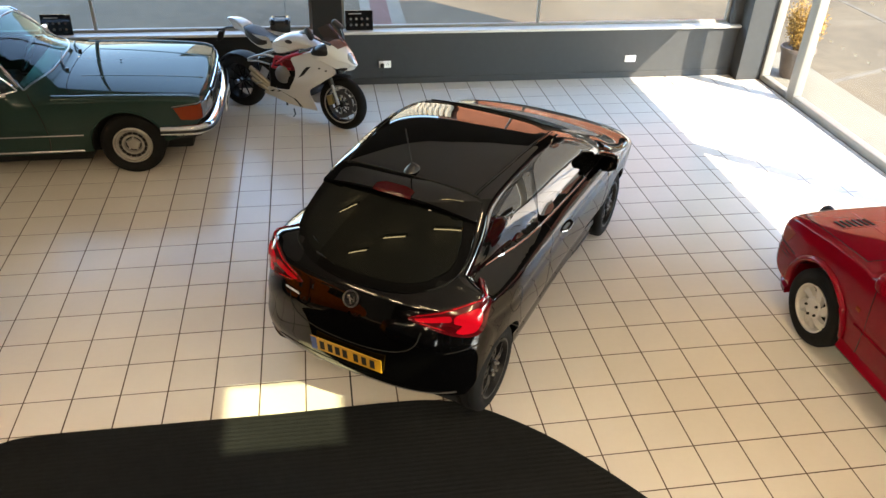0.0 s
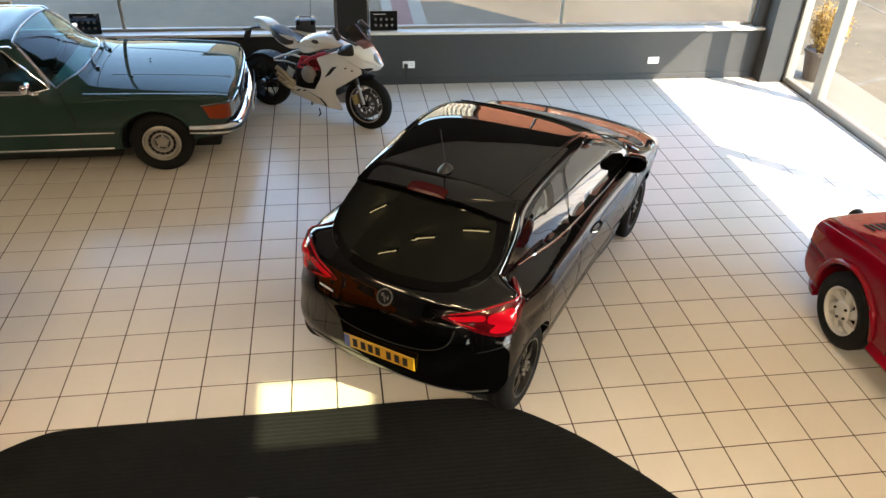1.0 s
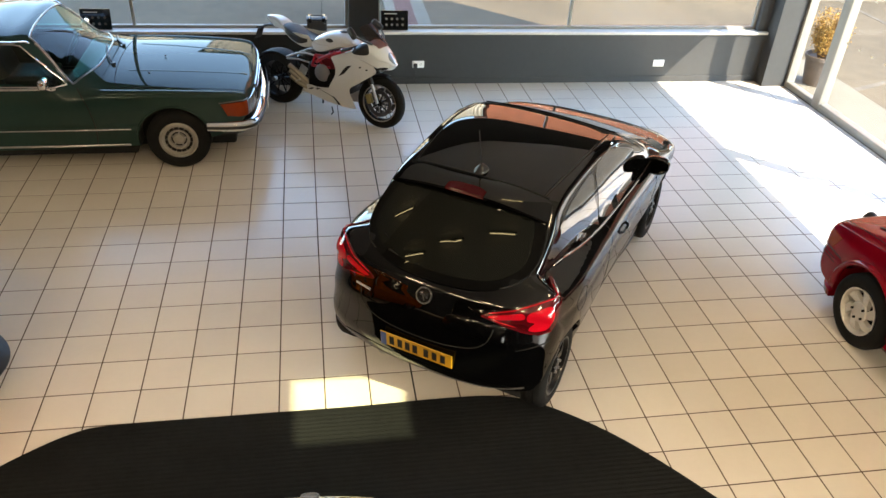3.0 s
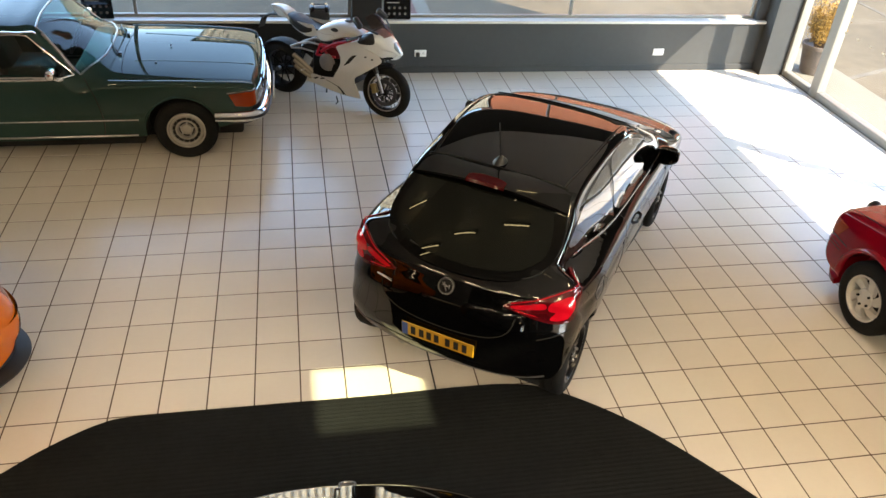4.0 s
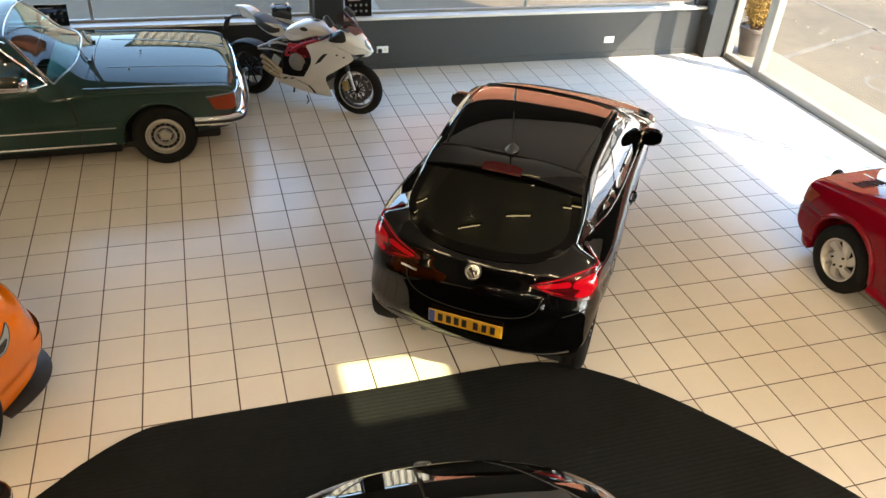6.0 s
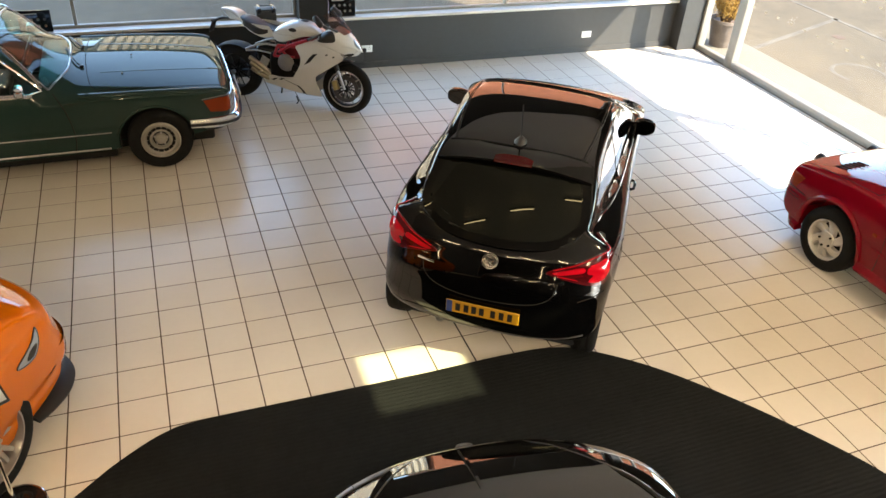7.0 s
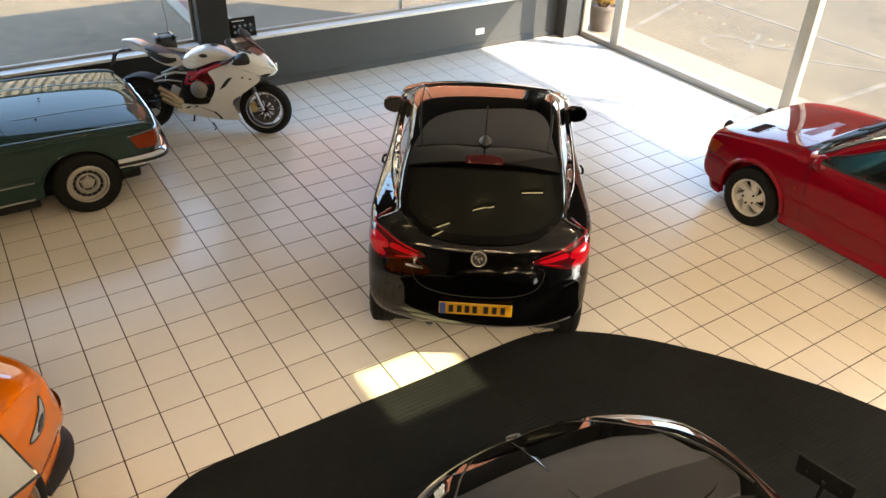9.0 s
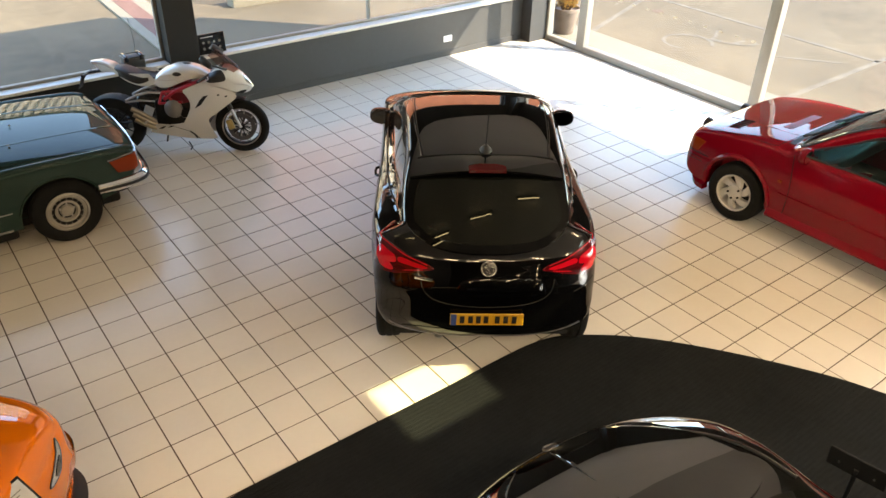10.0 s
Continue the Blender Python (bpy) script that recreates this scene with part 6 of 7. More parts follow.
        part("slider", tube_bm([(1.26, 0.10 * sgn, 0.62), (1.385, 0.10 * sgn, 0.31)], [0.016, 0.019], 14), M_STEEL, fk)
        cal = place(box_bm(-0.035, -0.025, -0.055, 0.035, 0.025, 0.055, 0.012, 2), Matrix.Translation((1.27, 0.078 * sgn, 0.34)) @ Matrix.Rotation(radians(-20), 4, "Y"))
        part("brake_caliper", cal, M_BRASS, fk, "gold brake caliper")
        # frame trellis
        part("frame_tube", tube_bm([(1.12, 0.12 * sgn, 0.895), (1.02, 0.19 * sgn, 0.862), (0.76, 0.185 * sgn, 0.755), (0.61, 0.165 * sgn, 0.65)], 0.019, 10), M_REDFRAME, bike, "red trellis frame tube")
        part("frame_tube", tube_bm([(0.86, 0.165 * sgn, 0.74), (0.60, 0.17 * sgn, 0.73)], 0.015, 10), M_REDFRAME, bike)
        part("frame_tube", tube_bm([(0.60, 0.17 * sgn, 0.73), (0.72, 0.17 * sgn, 0.61)], 0.014, 10), M_REDFRAME, bike)
        part("frame_tube", tube_bm([(0.55, 0.165 * sgn, 0.60), (0.80, 0.17 * sgn, 0.62)], 0.014, 10), M_REDFRAME, bike)
        part("frame_tube", tube_bm([(0.60, 0.17 * sgn, 0.73), (0.55, 0.165 * sgn, 0.60)], 0.015, 10), M_REDFRAME, bike)
        part("subframe_tube", tube_bm([(0.58, 0.15 * sgn, 0.715), (0.44, 0.135 * sgn, 0.715), (0.32, 0.13 * sgn, 0.685), (0.18, 0.125 * sgn, 0.62)], 0.012, 8), M_BUNDT, bike, "bare metal subframe tube")
        part("subframe_tube", tube_bm([(0.50, 0.15 * sgn, 0.62), (0.34, 0.135 * sgn, 0.625), (0.18, 0.125 * sgn, 0.60)], 0.009, 8), M_BUNDT, bike)
        rb = bmesh.new()
        rb.faces.new([rb.verts.new((x, 0.158 * sgn, z)) for x, z in ((0.65, 0.74), (0.77, 0.755), (0.87, 0.72), (0.88, 0.62), (0.80, 0.60), (0.64, 0.66))])
        bmesh.ops.solidify(rb, geom=rb.faces[:], thickness=0.01)
        part("frame_plate", rb, M_REDDARK, bike, "dark red frame side plate", None)
        # engine cover, peg
        cov = place(lathe_bm([(0.001, 0.03), (0.075, 0.028), (0.095, 0.015), (0.10, 0.0)], 32), Matrix.Translation((0.70, 0.175 * sgn, 0.545)) @ Matrix.Rotation(radians(-90 * sgn), 4, "X"))
        part("engine_cover", cov, M_COVER, bike, "round grey engine cover")
        cov = place(lathe_bm([(0.001, 0.03), (0.045, 0.028), (0.06, 0.0)], 28), Matrix.Translation((0.815, 0.165 * sgn, 0.50)) @ Matrix.Rotation(radians(-90 * sgn), 4, "X"))
        part("engine_cover", cov, M_DARKALLOY, bike)
        part("foot_rest", tube_bm([(0.40, 0.15 * sgn, 0.40), (0.39, 0.25 * sgn, 0.405)], 0.012, 8), M_STEEL, bike)
        part("foot_guard", place(box_bm(-0.05, -0.006, -0.10, 0.05, 0.006, 0.10, 0.005, 1), Matrix.Translation((0.40, 0.145 * sgn, 0.47)) @ Matrix.Rotation(radians(25), 4, "Y")), M_STEEL, bike)
    part("engine", box_bm(0.48, -0.16, 0.30, 0.90, 0.16, 0.64, 0.05, 3), M_DARKALLOY, bike, "dark engine block")
    part("radiator", box_bm(1.0, -0.17, 0.35, 1.05, 0.17, 0.65, 0.01), M_BLACKPL, bike)
    part("yoke", box_bm(1.08, -0.13, 0.86, 1.18, 0.13, 0.89, 0.012), M_BLACKPL, bike)
    part("dash", place(box_bm(-0.02, -0.08, -0.04, 0.02, 0.08, 0.04, 0.012), Matrix.Translation((1.24, 0, 0.965)) @ Matrix.Rotation(radians(-35), 4, "Y")), M_GLOSSBLACK, bike)
    # swing arm, shock, exhausts on the right-hand side
    part("swing_arm", tube_bm([(0.52, 0.10, 0.42), (0.30, 0.12, 0.40), (0.0, 0.115, RR)], [0.05, 0.045, 0.035], 12, flat=0.6), M_DARKALLOY, bike, "single-sided swing arm")
    part("axle_nut", place(cyl_bm(0.028, 0.05, 6), Matrix.Translation((0, -0.09, RR)) @ Matrix.Rotation(radians(90), 4, "X")), M_STEEL, bike)
    part("shock", tube_bm([(0.42, 0, 0.42), (0.46, 0, 0.72)], 0.035, 12), M_BLACKPL, bike)
    for k in range(3):
        px = [(0.49, -0.12, 0.31 + 0.03 * k), (0.42, -0.15, 0.34 + 0.045 * k), (0.35, -0.165, 0.375 + 0.055 * k), (0.27 - 0.012 * k, -0.175, 0.425 + 0.06 * k)]
        ex = part("exhaust_pipe", tube_bm(smooth_line(px, 5), 0.027, 14), M_TITAN, bike, "stacked pale titanium exhaust pipe")
        d = (Vector(px[-1]) - Vector(px[-2])).normalized()
        part("pipe_end", place(cyl_bm(0.022, 0.003, 16), Matrix.Translation(Vector(px[-1]) + d * 0.001) @ d.to_track_quat("Z", "Y").to_matrix().to_4x4()), M_INTAKE, ex)
    part("airbox", box_bm(0.28, -0.12, 0.48, 0.56, 0.12, 0.68, 0.06, 3), M_GLOSSBLACK, bike)
    hug = bmesh.new()
    rows = []
    for k in range(13):
        a = radians(20 + 125 * k / 12)
        r = RR + 0.025
        rows.append([hug.verts.new((r * math.cos(a), y, RR + r * math.sin(a) - 0.02 * (y / 0.1) ** 2)) for y in (-0.10, -0.06, 0, 0.06, 0.10)])
    for a, c in zip(rows, rows[1:]):
        for k in range(4):
            hug.faces.new((a[k], a[k + 1], c[k + 1], c[k]))
    bmesh.ops.solidify(hug, geom=hug.faces[:], thickness=0.004)
    part("rear_hugger", hug, M_BLACKPL, bike, "black rear mudguard")
    ff = bmesh.new()
    rows = []
    for k in range(15):
        a = radians(78 + 80 * k / 14)
        r = RF + 0.022
        w = 0.075 * (0.75 + 0.25 * math.sin(math.pi * k / 14))
        rows.append([ff.verts.new((WB + r * math.cos(a), y * w / 0.075, RF + r * math.sin(a) - (0.05 if abs(y) > 0.07 else 0.0) * math.sin(math.pi * k / 14))) for y in (-0.082, -0.06, 0, 0.06, 0.082)])
    for a, c in zip(rows, rows[1:]):
        for k in range(4):
            ff.faces.new((a[k], a[k + 1], c[k + 1], c[k]))
    bmesh.ops.solidify(ff, geom=ff.faces[:], thickness=0.004)
    part("front_mudguard", ff, M_BLACKPL, bike, "dark front mudguard")
    # plate bracket with indicators
    br = part("plate_bracket", tube_bm(smooth_line([(0.04, 0, 0.92), (-0.08, 0, 0.915), (-0.22, 0, 0.885), (-0.28, 0, 0.82)], 5), [0.018] * 6 + [0.014] * 10, 8), M_BLACKPL, bike, "black number plate bracket")
    part("plate_board", place(box_bm(-0.004, -0.06, -0.08, 0.004, 0.06, 0.05, 0.003, 1), Matrix.Translation((-0.29, 0, 0.80)) @ Matrix.Rotation(radians(20), 4, "Y")), M_BLACKPL, br)
    for sgn in (1, -1):
        part("indicator", tube_bm([(-0.21, 0.01 * sgn, 0.885), (-0.22, 0.09 * sgn, 0.885), (-0.23, 0.13 * sgn, 0.885)], [0.008, 0.010, 0.016], 8), M_BLACKPL, br)
    part("side_stand", tube_bm([(0.52, 0.13, 0.22), (0.45, 0.24, 0.03), (0.44, 0.26, 0.012)], 0.011, 8), M_BLACKPL, bike)
    part("stand_hook", tube_bm([(0.80, -0.12, 0.15), (0.84, -0.15, 0.10), (0.82, -0.16, 0.07)], 0.008, 6), M_BLACKPL, bike)
    return bike


motorcycle()


# ---------------- things on the sill and walls ----------------
def info_board(x, w=0.34, h=0.24):
    t = thing("display_board", "black display board with small round pictures on the window sill", "display board", pose(x, YF + 0.03, 0.70, -8, 0, 0), "sill display boards")
    part("panel", box_bm(-w / 2, -0.006, 0, w / 2, 0.006, h, 0.002, 1), M_GLOSSBLACK, t)
    part("heading", box_bm(-w * 0.38, -0.0075, h * 0.82, w * 0.08, -0.0062, h * 0.86), M_INK, t, smooth=None)
    for r in range(2):
        for k in range(4):
            c = place(cyl_bm(0.016, 0.0012, 16), Matrix.Translation((-w * 0.30 + k * w * 0.2, -0.0062, h * (0.58 - 0.30 * r))) @ Matrix.Rotation(radians(90), 4, "X"))
            part("picture", c, M_DIMPRINT, t, smooth=None)
    part("foot", box_bm(-0.06, 0.006, 0, 0.06, 0.06, 0.006), M_BLACKPL, t)
    return t


info_board(-3.09)
info_board(0.455)

bx_ = thing("battery_box", "small black plastic battery box with lid clips", "box", pose(-0.51, YF + 0.055, 0.70))
part("body", box_bm(-0.12, -0.075, 0, 0.12, 0.075, 0.125, 0.012), M_BLACKPL, bx_)
part("lid", box_bm(-0.126, -0.08, 0.125, 0.126, 0.08, 0.15, 0.008), M_BLACKPL, bx_)
for sx in (-1, 1):
    part("clip", box_bm(0.085 * sx - 0.02, -0.086, 0.10, 0.085 * sx + 0.02, 0.086, 0.165, 0.006), M_GLOSSBLACK, bx_)
part("handle", tube_bm([(-0.08, 0, 0.15), (-0.07, 0, 0.175), (0.07, 0, 0.175), (0.08, 0, 0.15)], 0.007, 8), M_BLACKPL, bx_)
part("cable", tube_bm(smooth_line([(0.06, 0.06, 0.14), (0.07, 0.065, 0.3), (0.05, 0.066, 0.55)], 6), 0.003, 6), M_BLACKPL, bx_)


cb_ = thing("cardboard_box", "small tan cardboard box on the window sill", "box", pose(-4.02, YF + 0.06, 0.70, 0, 0, 12))
part("carton", box_bm(-0.15, -0.08, 0, 0.15, 0.08, 0.40, 0.006), M_CARTON, cb_)
part("flap", place(box_bm(-0.15, 0, 0, 0.15, 0.006, 0.12), Matrix.Translation((0, 0.075, 0.395)) @ Matrix.Rotation(radians(-35), 4, "X")), M_CARTON, cb_)


def socket(x, plug):
    s = thing("wall_socket", "white double wall socket" + (" with a black plug in it" if plug else ""), "socket", pose(x, YF, 0.265), "wall sockets")
    part("plate", box_bm(-0.078, -0.012, -0.046, 0.078, 0.0, 0.046, 0.005), M_PLASTIC, s)
    for k in (-1, 1):
        for dx, dz in ((0, 0.014), (-0.011, -0.006), (0.011, -0.006)):
            part("slot", box_bm(0.036 * k + dx - 0.003, -0.0132, dz - 0.005, 0.036 * k + dx + 0.003, -0.0121, dz + 0.005), M_INTAKE, s, smooth=None)
        part("switch", box_bm(0.036 * k - 0.007, -0.015, 0.024, 0.036 * k + 0.007, -0.0121, 0.038, 0.002, 1), M_PLASTIC, s)
    if plug:
        part("plug", box_bm(-0.062, -0.052, -0.035, -0.012, -0.0125, 0.018, 0.01, 2), M_BLACKPL, s)
        part("lead", tube_bm(smooth_line([(-0.037, -0.045, -0.03), (-0.037, -0.05, -0.10), (-0.05, -0.03, -0.255)], 5), 0.004, 6), M_BLACKPL, s)
    return s


socket(0.767, True)
socket(4.074, False)

# tablet-like price board on a stand beside the black coupe
ps = thing("price_stand", "black tilted price board on a slim black stand on the carpet", "sign stand", pose(0.56, 1.29, 0.009, 0, 0, -80))
part("base", place(cyl_bm(0.14, 0.012, 32, 0.135, 0.003), Matrix.Identity(4)), M_BLACKPL, ps)
part("pole", tube_bm([(0, 0, 0.01), (0.0, 0.0, 0.70), (0.0, -0.03, 0.76)], 0.012, 10), M_BLACKPL, ps)
pb = part("board", place(box_bm(-0.15, -0.09, -0.005, 0.15, 0.09, 0.005, 0.004, 1), Matrix.Translation((0.0, -0.03, 0.775)) @ Matrix.Rotation(radians(108), 4, "X")), M_MATTBLACK, ps)
for sx in (-0.09, 0.09):
    part("fixing", place(place(box_bm(-0.005, -0.010, 0.005, 0.005, 0.010, 0.007), Matrix.Translation((sx, -0.02, 0))), Matrix.Translation((0.0, -0.03, 0.775)) @ Matrix.Rotation(radians(108), 4, "X")), M_STEEL, pb, smooth=None)

# framed card on a chromed stand beside the orange coupe
cs = thing("card_stand", "black-framed white card on a chrome stand with round black base", "sign stand", pose(-3.02, 3.30, 0, 0, 0, 30))
part("base", lathe_bm([(0.001, 0.03), (0.10, 0.026), (0.155, 0.012), (0.165, 0.0)], 40), M_GLOSSBLACK, cs)
part("base_ring", lathe_bm([(0.158 + 0.006 * math.cos(a), 0.010 + 0.006 * math.sin(a)) for a in [k * math.pi / 4 for k in range(8)]], 40, True), M_CHROME, cs)
part("pole", tube_bm([(0, 0, 0.02), (0.005, 0.05, 0.5), (0.02, 0.09, 0.875)], 0.013, 12), M_CHROME, cs)
mm_ = Matrix.Translation((0.02, 0.09, 0.889)) @ Matrix.Rotation(radians(38), 4, "X")
cf = part("frame", place(box_bm(-0.118, -0.163, -0.008, 0.118, 0.163, 0.008, 0.004), mm_), M_GLOSSBLACK, cs)
part("card", place(box_bm(-0.105, -0.1485, 0.0082, 0.105, 0.1485, 0.010), mm_), M_CARD, cf, smooth=None)
for k in range(2):
    part("print_bar", place(box_bm(-0.03, 0.10 - 0.018 * k, 0.0102, 0.08 - 0.02 * (k % 3), 0.105 - 0.018 * k, 0.0108), mm_), M_DIMPRINT, cf, smooth=None)

# ---------------- yard and street ----------------
pot = thing("plant_pot", "brown plastic pot with a golden-leaved shrub by the glazing", "potted plant", pose(6.46, 9.42, -0.02))
part("pot", lathe_bm([(0.001, 0.0), (0.15, 0.0), (0.165, 0.02), (0.215, 0.36), (0.235, 0.37), (0.235, 0.42), (0.215, 0.42), (0.205, 0.37), (0.001, 0.36)], 40), M_TERRACOTTA, pot)
rng = random.Random(5)
tw = bmesh.new()
lf_v, lf_f = [], []
for k in range(80):
    a, r = rng.uniform(0, 2 * math.pi), rng.uniform(0.02, 0.27)
    h = 0.95 + rng.uniform(-0.25, 0.12)
    base = Vector((0.06 * math.cos(a), 0.06 * math.sin(a), 0.36))
    tip = Vector((r * math.cos(a), r * math.sin(a), h * (1 - 0.8 * r * r)))
    pts = [base, base.lerp(tip, 0.5) + Vector((0.03 * math.cos(a), 0.03 * math.sin(a), 0.02)), tip]
    merge(tw, tube_bm(pts, [0.006, 0.004, 0.002], 5))
    for q in range(80):
        t = rng.uniform(0.22, 1.0)
        p = pts[0].lerp(pts[1], t * 2) if t < 0.5 else pts[1].lerp(pts[2], t * 2 - 1)
        p = p + Vector((rng.gauss(0, 0.032), rng.gauss(0, 0.032), rng.gauss(0, 0.03)))
        d = Vector((rng.gauss(0, 1), rng.gauss(0, 1), rng.gauss(0.4, 0.7))).normalized()
        s = d.cross(Vector((rng.gauss(0, 1), rng.gauss(0, 1), rng.gauss(0, 1)))).normalized()
        L, w, n = rng.uniform(0.02, 0.036), rng.uniform(0.006, 0.010), len(lf_v)
        lf_v += [p, p + d * L * 0.5 + s * w, p + d * L, p + d * L * 0.5 - s * w]
        lf_f.append((n, n + 1, n + 2, n + 3))
part("twigs", tw, M_TWIG, pot)
lm = bpy.data.meshes.new("leaves")
lm.from_pydata([tuple(v) for v in lf_v], [], lf_f)
lm.materials.append(M_LEAF)
lo = new("leaves", lm)
lo.parent = pot
tagged(lo, "dense golden-yellow small leaves", kind="stuff")


def strip(name, x0, y0, x1, y1, w, z, mat, label):
    """A painted line on the ground from one point to another."""
    a, c = Vector((x0, y0)), Vector((x1, y1))
    d = (c - a).normalized()
    s = Vector((-d.y, d.x)) * w / 2
    pts = [a + s, a - s, c - s, c + s]
    return structure(name, prism_bm([tuple(p) for p in pts][::-1], 0.004, z0=z), mat, label)


G = -0.12
strip("bay_line_1", 6.98, 5.70, 12.5, 5.82, 0.10, G, M_ROADPAINT, "worn white parking bay line")
strip("bay_line_2", 9.85, 5.75, 9.80, 14.2, 0.10, G, M_ROADPAINT, "worn white parking bay line")
strip("bay_line_3", 6.98, 9.35, 9.85, 10.45, 0.10, G, M_ROADPAINT, "worn white parking bay line")
strip("bay_line_4", 8.6, 6.95, 9.3, 6.05, 0.06, G, M_ROADPAINT, "faded white paint stroke")
structure("red_bay", prism_bm([(9.92, 5.7), (9.92, 0.5), (14.0, 0.5), (14.0, 5.75)][::-1], 0.003, z0=G), M_REDROAD, "faded red parking bay surface")
sy = bmesh.new()
sy_z = 0.002
arc = [(8.10 + 0.40 * math.cos(radians(a)), 8.12 + 0.40 * math.sin(radians(a))) for a in range(-70, 215, 12)]
for pts in (arc, [(8.42, 7.95), (8.72, 8.02), (9.05, 8.22)], [(8.50, 8.02), (8.62, 7.62), (8.80, 7.42)], [(8.62, 7.62), (8.95, 7.60)], [(8.80, 7.42), (8.98, 7.36)]):
    sy_z += 0.0012
    merge(sy, tube_bm([(p[0], p[1], G + sy_z) for p in pts], 0.034, 6, flat=0.05))
structure("bay_symbol", sy, M_ROADPAINT, "worn white wheelchair symbol painted on the bay")
# flat brown disc for a stained patch of the yard, no cover
structure("manhole", place(cyl_bm(0.11, 0.004, 28), Matrix.Translation((9.1, 9.6, G))), M_TWIG, "small dark-brown stained patch on the asphalt")
structure("footpath", prism_bm([(0.66, 9.75), (1.38, 9.75), (1.38, 12.6), (1.42, 14.4), (1.6, 22), (0.90, 22), (0.74, 15.4), (0.68, 12.6)][::-1], 0.03, z0=G), M_CONCRETE, "pale concrete footpath with kerb across the yard")
structure("footpath_band", prism_bm([(0.84, 9.75), (1.14, 9.75), (1.15, 12.6), (1.20, 14.6), (1.36, 22), (1.06, 22), (0.90, 14.6), (0.85, 12.6)][::-1], 0.034, z0=G), M_REDROAD, "red paved band in the footpath")
# low wall with railings
fence = thing("boundary_wall", "low pale stone wall with black iron railings", "wall", pose(0, 0, 0))
part("plinth", box_bm(2.6, 13.95, G - 0.1, 26, 14.25, 0.06, 0.02), M_CONCRETE, fence, "pale stone plinth")
part("top_rail", box_bm(2.6, 14.08, 0.78, 26, 14.12, 0.82), M_BLACKPL, fence)
part("bottom_rail", box_bm(2.6, 14.08, 0.12, 26, 14.12, 0.15), M_BLACKPL, fence)
bar_me = bpy.data.meshes.new("railing_bar")
tmp = box_bm(-0.012, -0.012, 0.06, 0.012, 0.012, 0.88)
tmp.to_mesh(bar_me)
tmp.free()
bar_me.materials.append(M_BLACKPL)
for k in range(90):
    rb = new("railing_bar", bar_me)
    rb.parent = fence
    rb.location = (2.7 + 0.125 * k, 14.10, 0)
# buildings across the street, mirrored in the paintwork
bb = thing("brick_building", "plain orange brick building across the street", "building")
part("wall", box_bm(5.0, 24, -0.5, 24, 30, 10.5), M_BRICK, bb)
# unseen block, added to screen bright low sky from the car reflections
part("wing", box_bm(31, 3, -0.5, 37, 23.6, 9.5), M_BRICK, bb)
part("roof", box_bm(4.9, 23.7, 10.5, 24.3, 30.3, 10.8), M_ASPHALT, bb)
cb = thing("cream_building", "cream ribbed-front building across the street", "building")
part("wall", box_bm(-3.0, 24.4, -0.5, 4.8, 30, 5.9), M_CREAMWALL, cb)
part("roof", box_bm(-3.2, 24.1, 5.9, 4.85, 30.3, 6.0), M_ASPHALT, cb)
for k in range(23):
    part("rib", box_bm(-2.9 + 0.333 * k, 24.26, -0.4, -2.72 + 0.333 * k, 24.405, 5.85, 0.02, 1), M_CREAMWALL, cb, smooth=None)
gw = thing("garden_wall", "plain cream block wall across the street", "wall")
part("wall", box_bm(-18, 26, -0.5, -3.1, 26.3, 3.0), M_CREAMWALL, gw)
part("coping", box_bm(-18.1, 25.9, 3.0, -3.1, 26.4, 3.1), M_CONCRETE, gw)


# ---------------- lamps ----------------
def tube_light(length, x, y, turn=0.0, group="ceiling battens", tube=M_TUBE, wide=0.05, shell=M_FRAME):
    t = thing("ceiling_light", "ceiling batten with a warm fluorescent tube", "ceiling light", pose(x, y, ZC, 0, 0, turn), group)
    h = length / 2
    part("housing", box_bm(-wide, -h - 0.02, -0.06, wide, h + 0.02, 0.0, 0.01), shell, t)
    part("tube", place(cyl_bm(0.019 if length > 1 else 0.008, length, 16), Matrix.Translation((0, h, -0.085)) @ Matrix.Rotation(radians(90), 4, "X")), tube, t, "glowing tube")
    return t


first = tube_light(1.2, -4.8, 1.4)
for x, y, turn in ((-4.6, -0.6, 0), (-4.6, -2.6, 0), (-2.6, -2.6, 0), (-2.6, -0.9, 0), (-0.4, -2.6, 0), (-0.4, -0.9, 0), (1.8, -2.6, 0), (1.8, -0.9, 0), (3.0, 2.2, 0)):
    copy_thing(first, pose(x, y, ZC, 0, 0, turn))
short = tube_light(0.56, -1.27, 3.75, 63, "short ceiling lamps", M_SHORTTUBE, 0.024, M_BLACKPL)
for x, y, turn in ((-0.17, 3.30, 63), (1.02, 2.86, 63), (-2.20, 4.05, 63), (-2.40, 5.05, 66), (-1.45, 6.3, 40), (1.2, 5.0, 66)):
    copy_thing(short, pose(x, y, ZC, 0, 0, turn))

# ---------------- floor tiles and carpet ----------------
carpet_line = [(-6.0, 1.2), (-3.6, 2.55), (-2.72, 3.28), (-2.48, 3.475), (-2.20, 3.64), (-1.95, 3.685), (-1.18, 3.69), (-0.46, 3.69), (0.20, 3.705), (0.58, 3.685),
               (0.86, 3.575), (1.27, 3.245), (1.68, 2.745), (2.06, 2.16), (2.25, 1.75), (2.6, 0.9), (3.0, -0.5), (3.2, -3.9)]
edge = [tuple(p) for p in smooth_line(carpet_line, 8)]
outline = edge + [(-6.0, -3.9)]
tagged(obj("carpet", prism_bm(outline[::-1], 0.009, 0.003), [M_CARPET], None), "black fitted carpet with a curved edge on the tiles", "carpet")

tile_mesh = {}


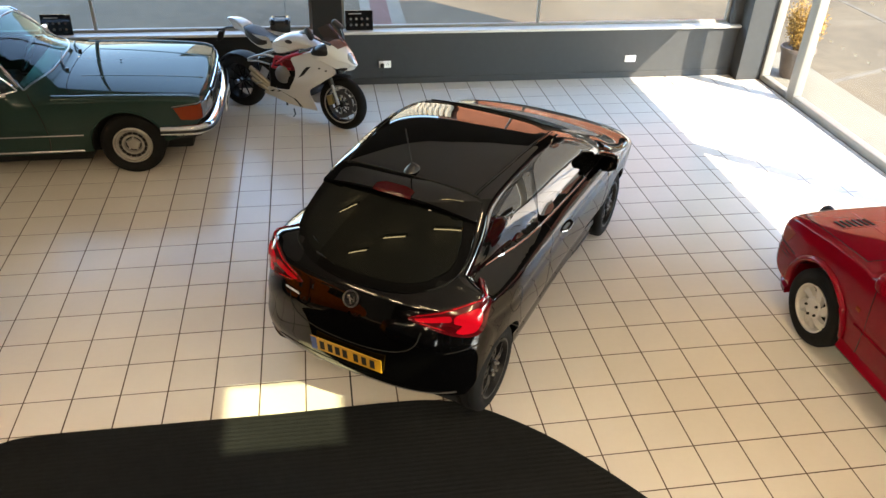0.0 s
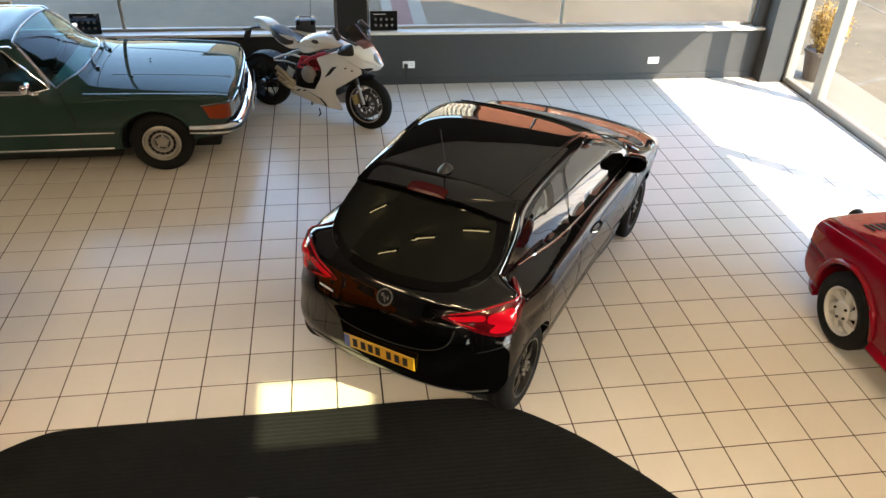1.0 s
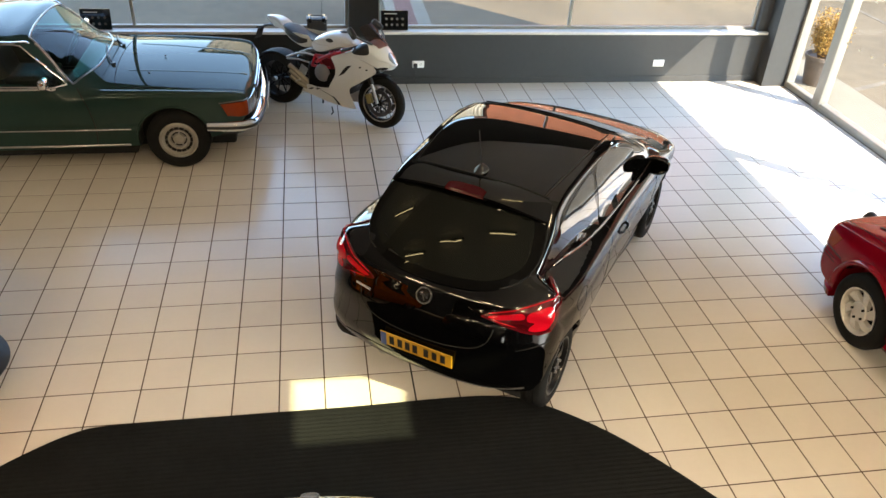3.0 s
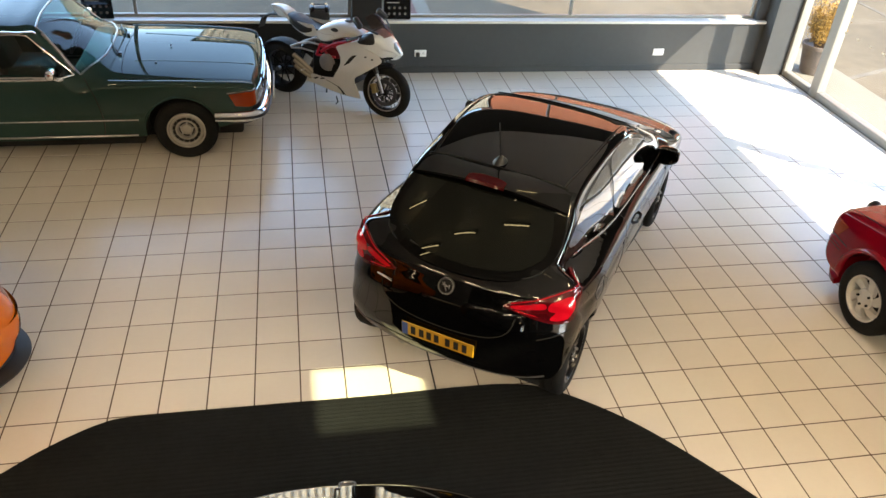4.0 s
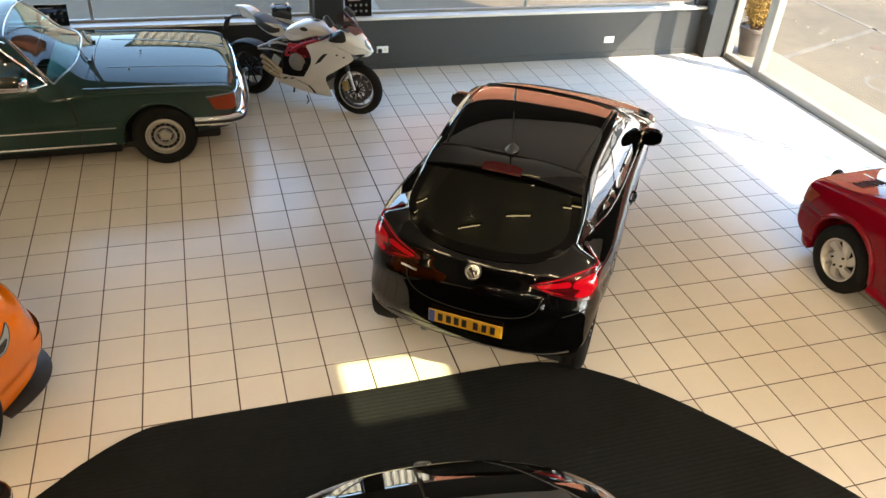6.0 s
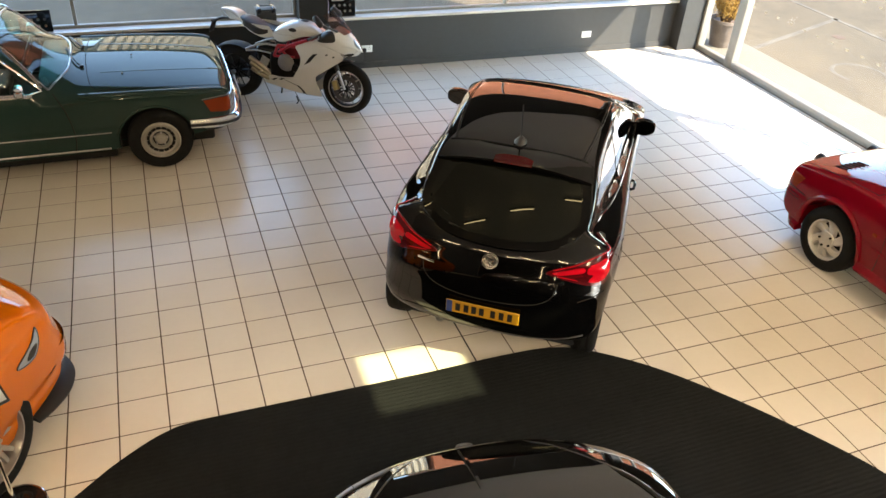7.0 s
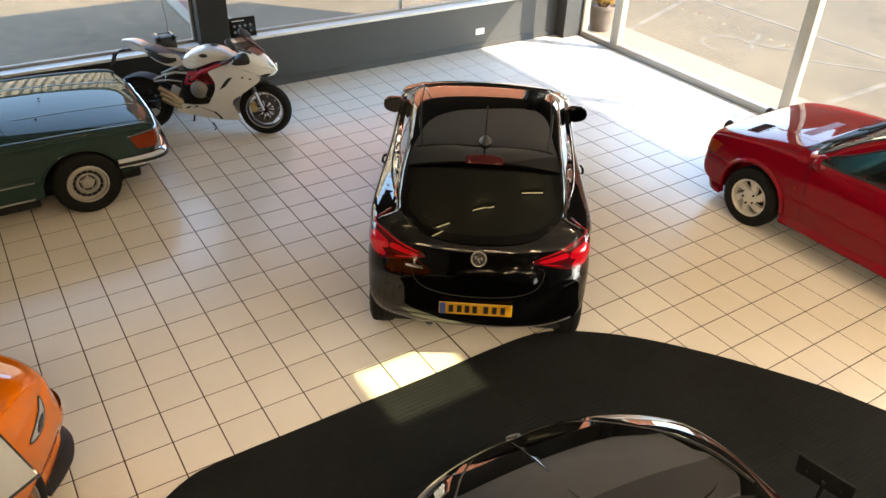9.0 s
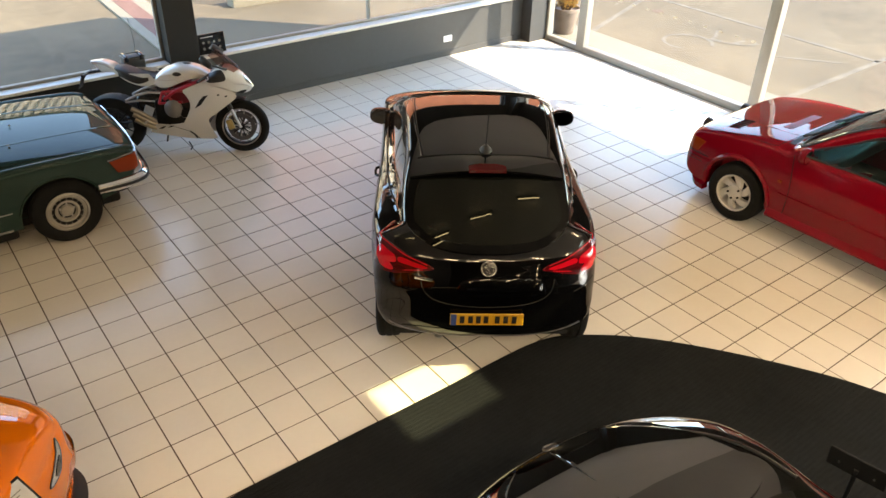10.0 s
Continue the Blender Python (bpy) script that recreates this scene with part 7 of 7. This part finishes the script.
def tile_at(i, j):
    """One tile as an object of its own; whole tiles share four meshes."""
    key = (i * 7 + j * 3) % 4
    if key not in tile_mesh:
        g = 0.0044
        bb = box_bm(-S / 2 + g, -S / 2 + g, -0.010, S / 2 - g, S / 2 - g, 0.0, 0.0016, 1)
        for v in bb.verts:
            v.co.z += (v.co.x * (0.002, -0.0016, 0.001, 0)[key] + v.co.y * (0.0, 0.002, -0.002, 0.001)[key])
        me = bpy.data.meshes.new("tile")
        bb.to_mesh(me)
        bb.free()
        me.materials.append(M_TILE)
        tile_mesh[key] = me
    ob = new("tile", tile_mesh[key])
    ob.parent = floor
    ob.location = ((i + 0.5) * S, (j + 0.5) * S, 0)
    return ob


rest_v, rest_f = [], []
for i in range(-26, 20):
    for j in range(-13, 31):
        x0, y0, x1, y1 = i * S, j * S, (i + 1) * S, (j + 1) * S
        if y0 > YF or x0 < XL:
            continue
        x1 = min(x1, XR - 0.046)
        if y0 < 1.0 and -5.5 < x0 < 2.0:
            continue
        near = -9 <= i <= 9 and 11 <= j <= 26
        if near and y1 <= YF:
            tile_at(i, j)
            continue
        g, c, n = 0.0044, 0.0018, len(rest_v)
        y1 = min(y1, YF + 0.005)
        for z, e in ((-0.010, 0), (-c, 0), (0.0, c)):
            rest_v += [(x0 + g + e, y0 + g + e, z), (x1 - g - e, y0 + g + e, z), (x1 - g - e, y1 - g - e, z), (x0 + g + e, y1 - g - e, z)]
        for r in (0, 4):
            rest_f += [(n + r + k, n + r + (k + 1) % 4, n + r + 4 + (k + 1) % 4, n + r + 4 + k) for k in range(4)]
        rest_f.append((n + 8, n + 9, n + 10, n + 11))
rest = bpy.data.meshes.new("tiles")
rest.from_pydata(rest_v, [], rest_f)
rest.materials.append(M_TILE)
tiles = new("tiles", rest)
tiles.parent = floor
tagged(tiles, kind="stuff")

# wider dark joint across the hall
structure("expansion_joint", box_bm(-0.0055, 3.70, -0.004, 0.0055, YF - 0.015, 0.0008), M_INTAKE, "dark expansion joint between the tiles")
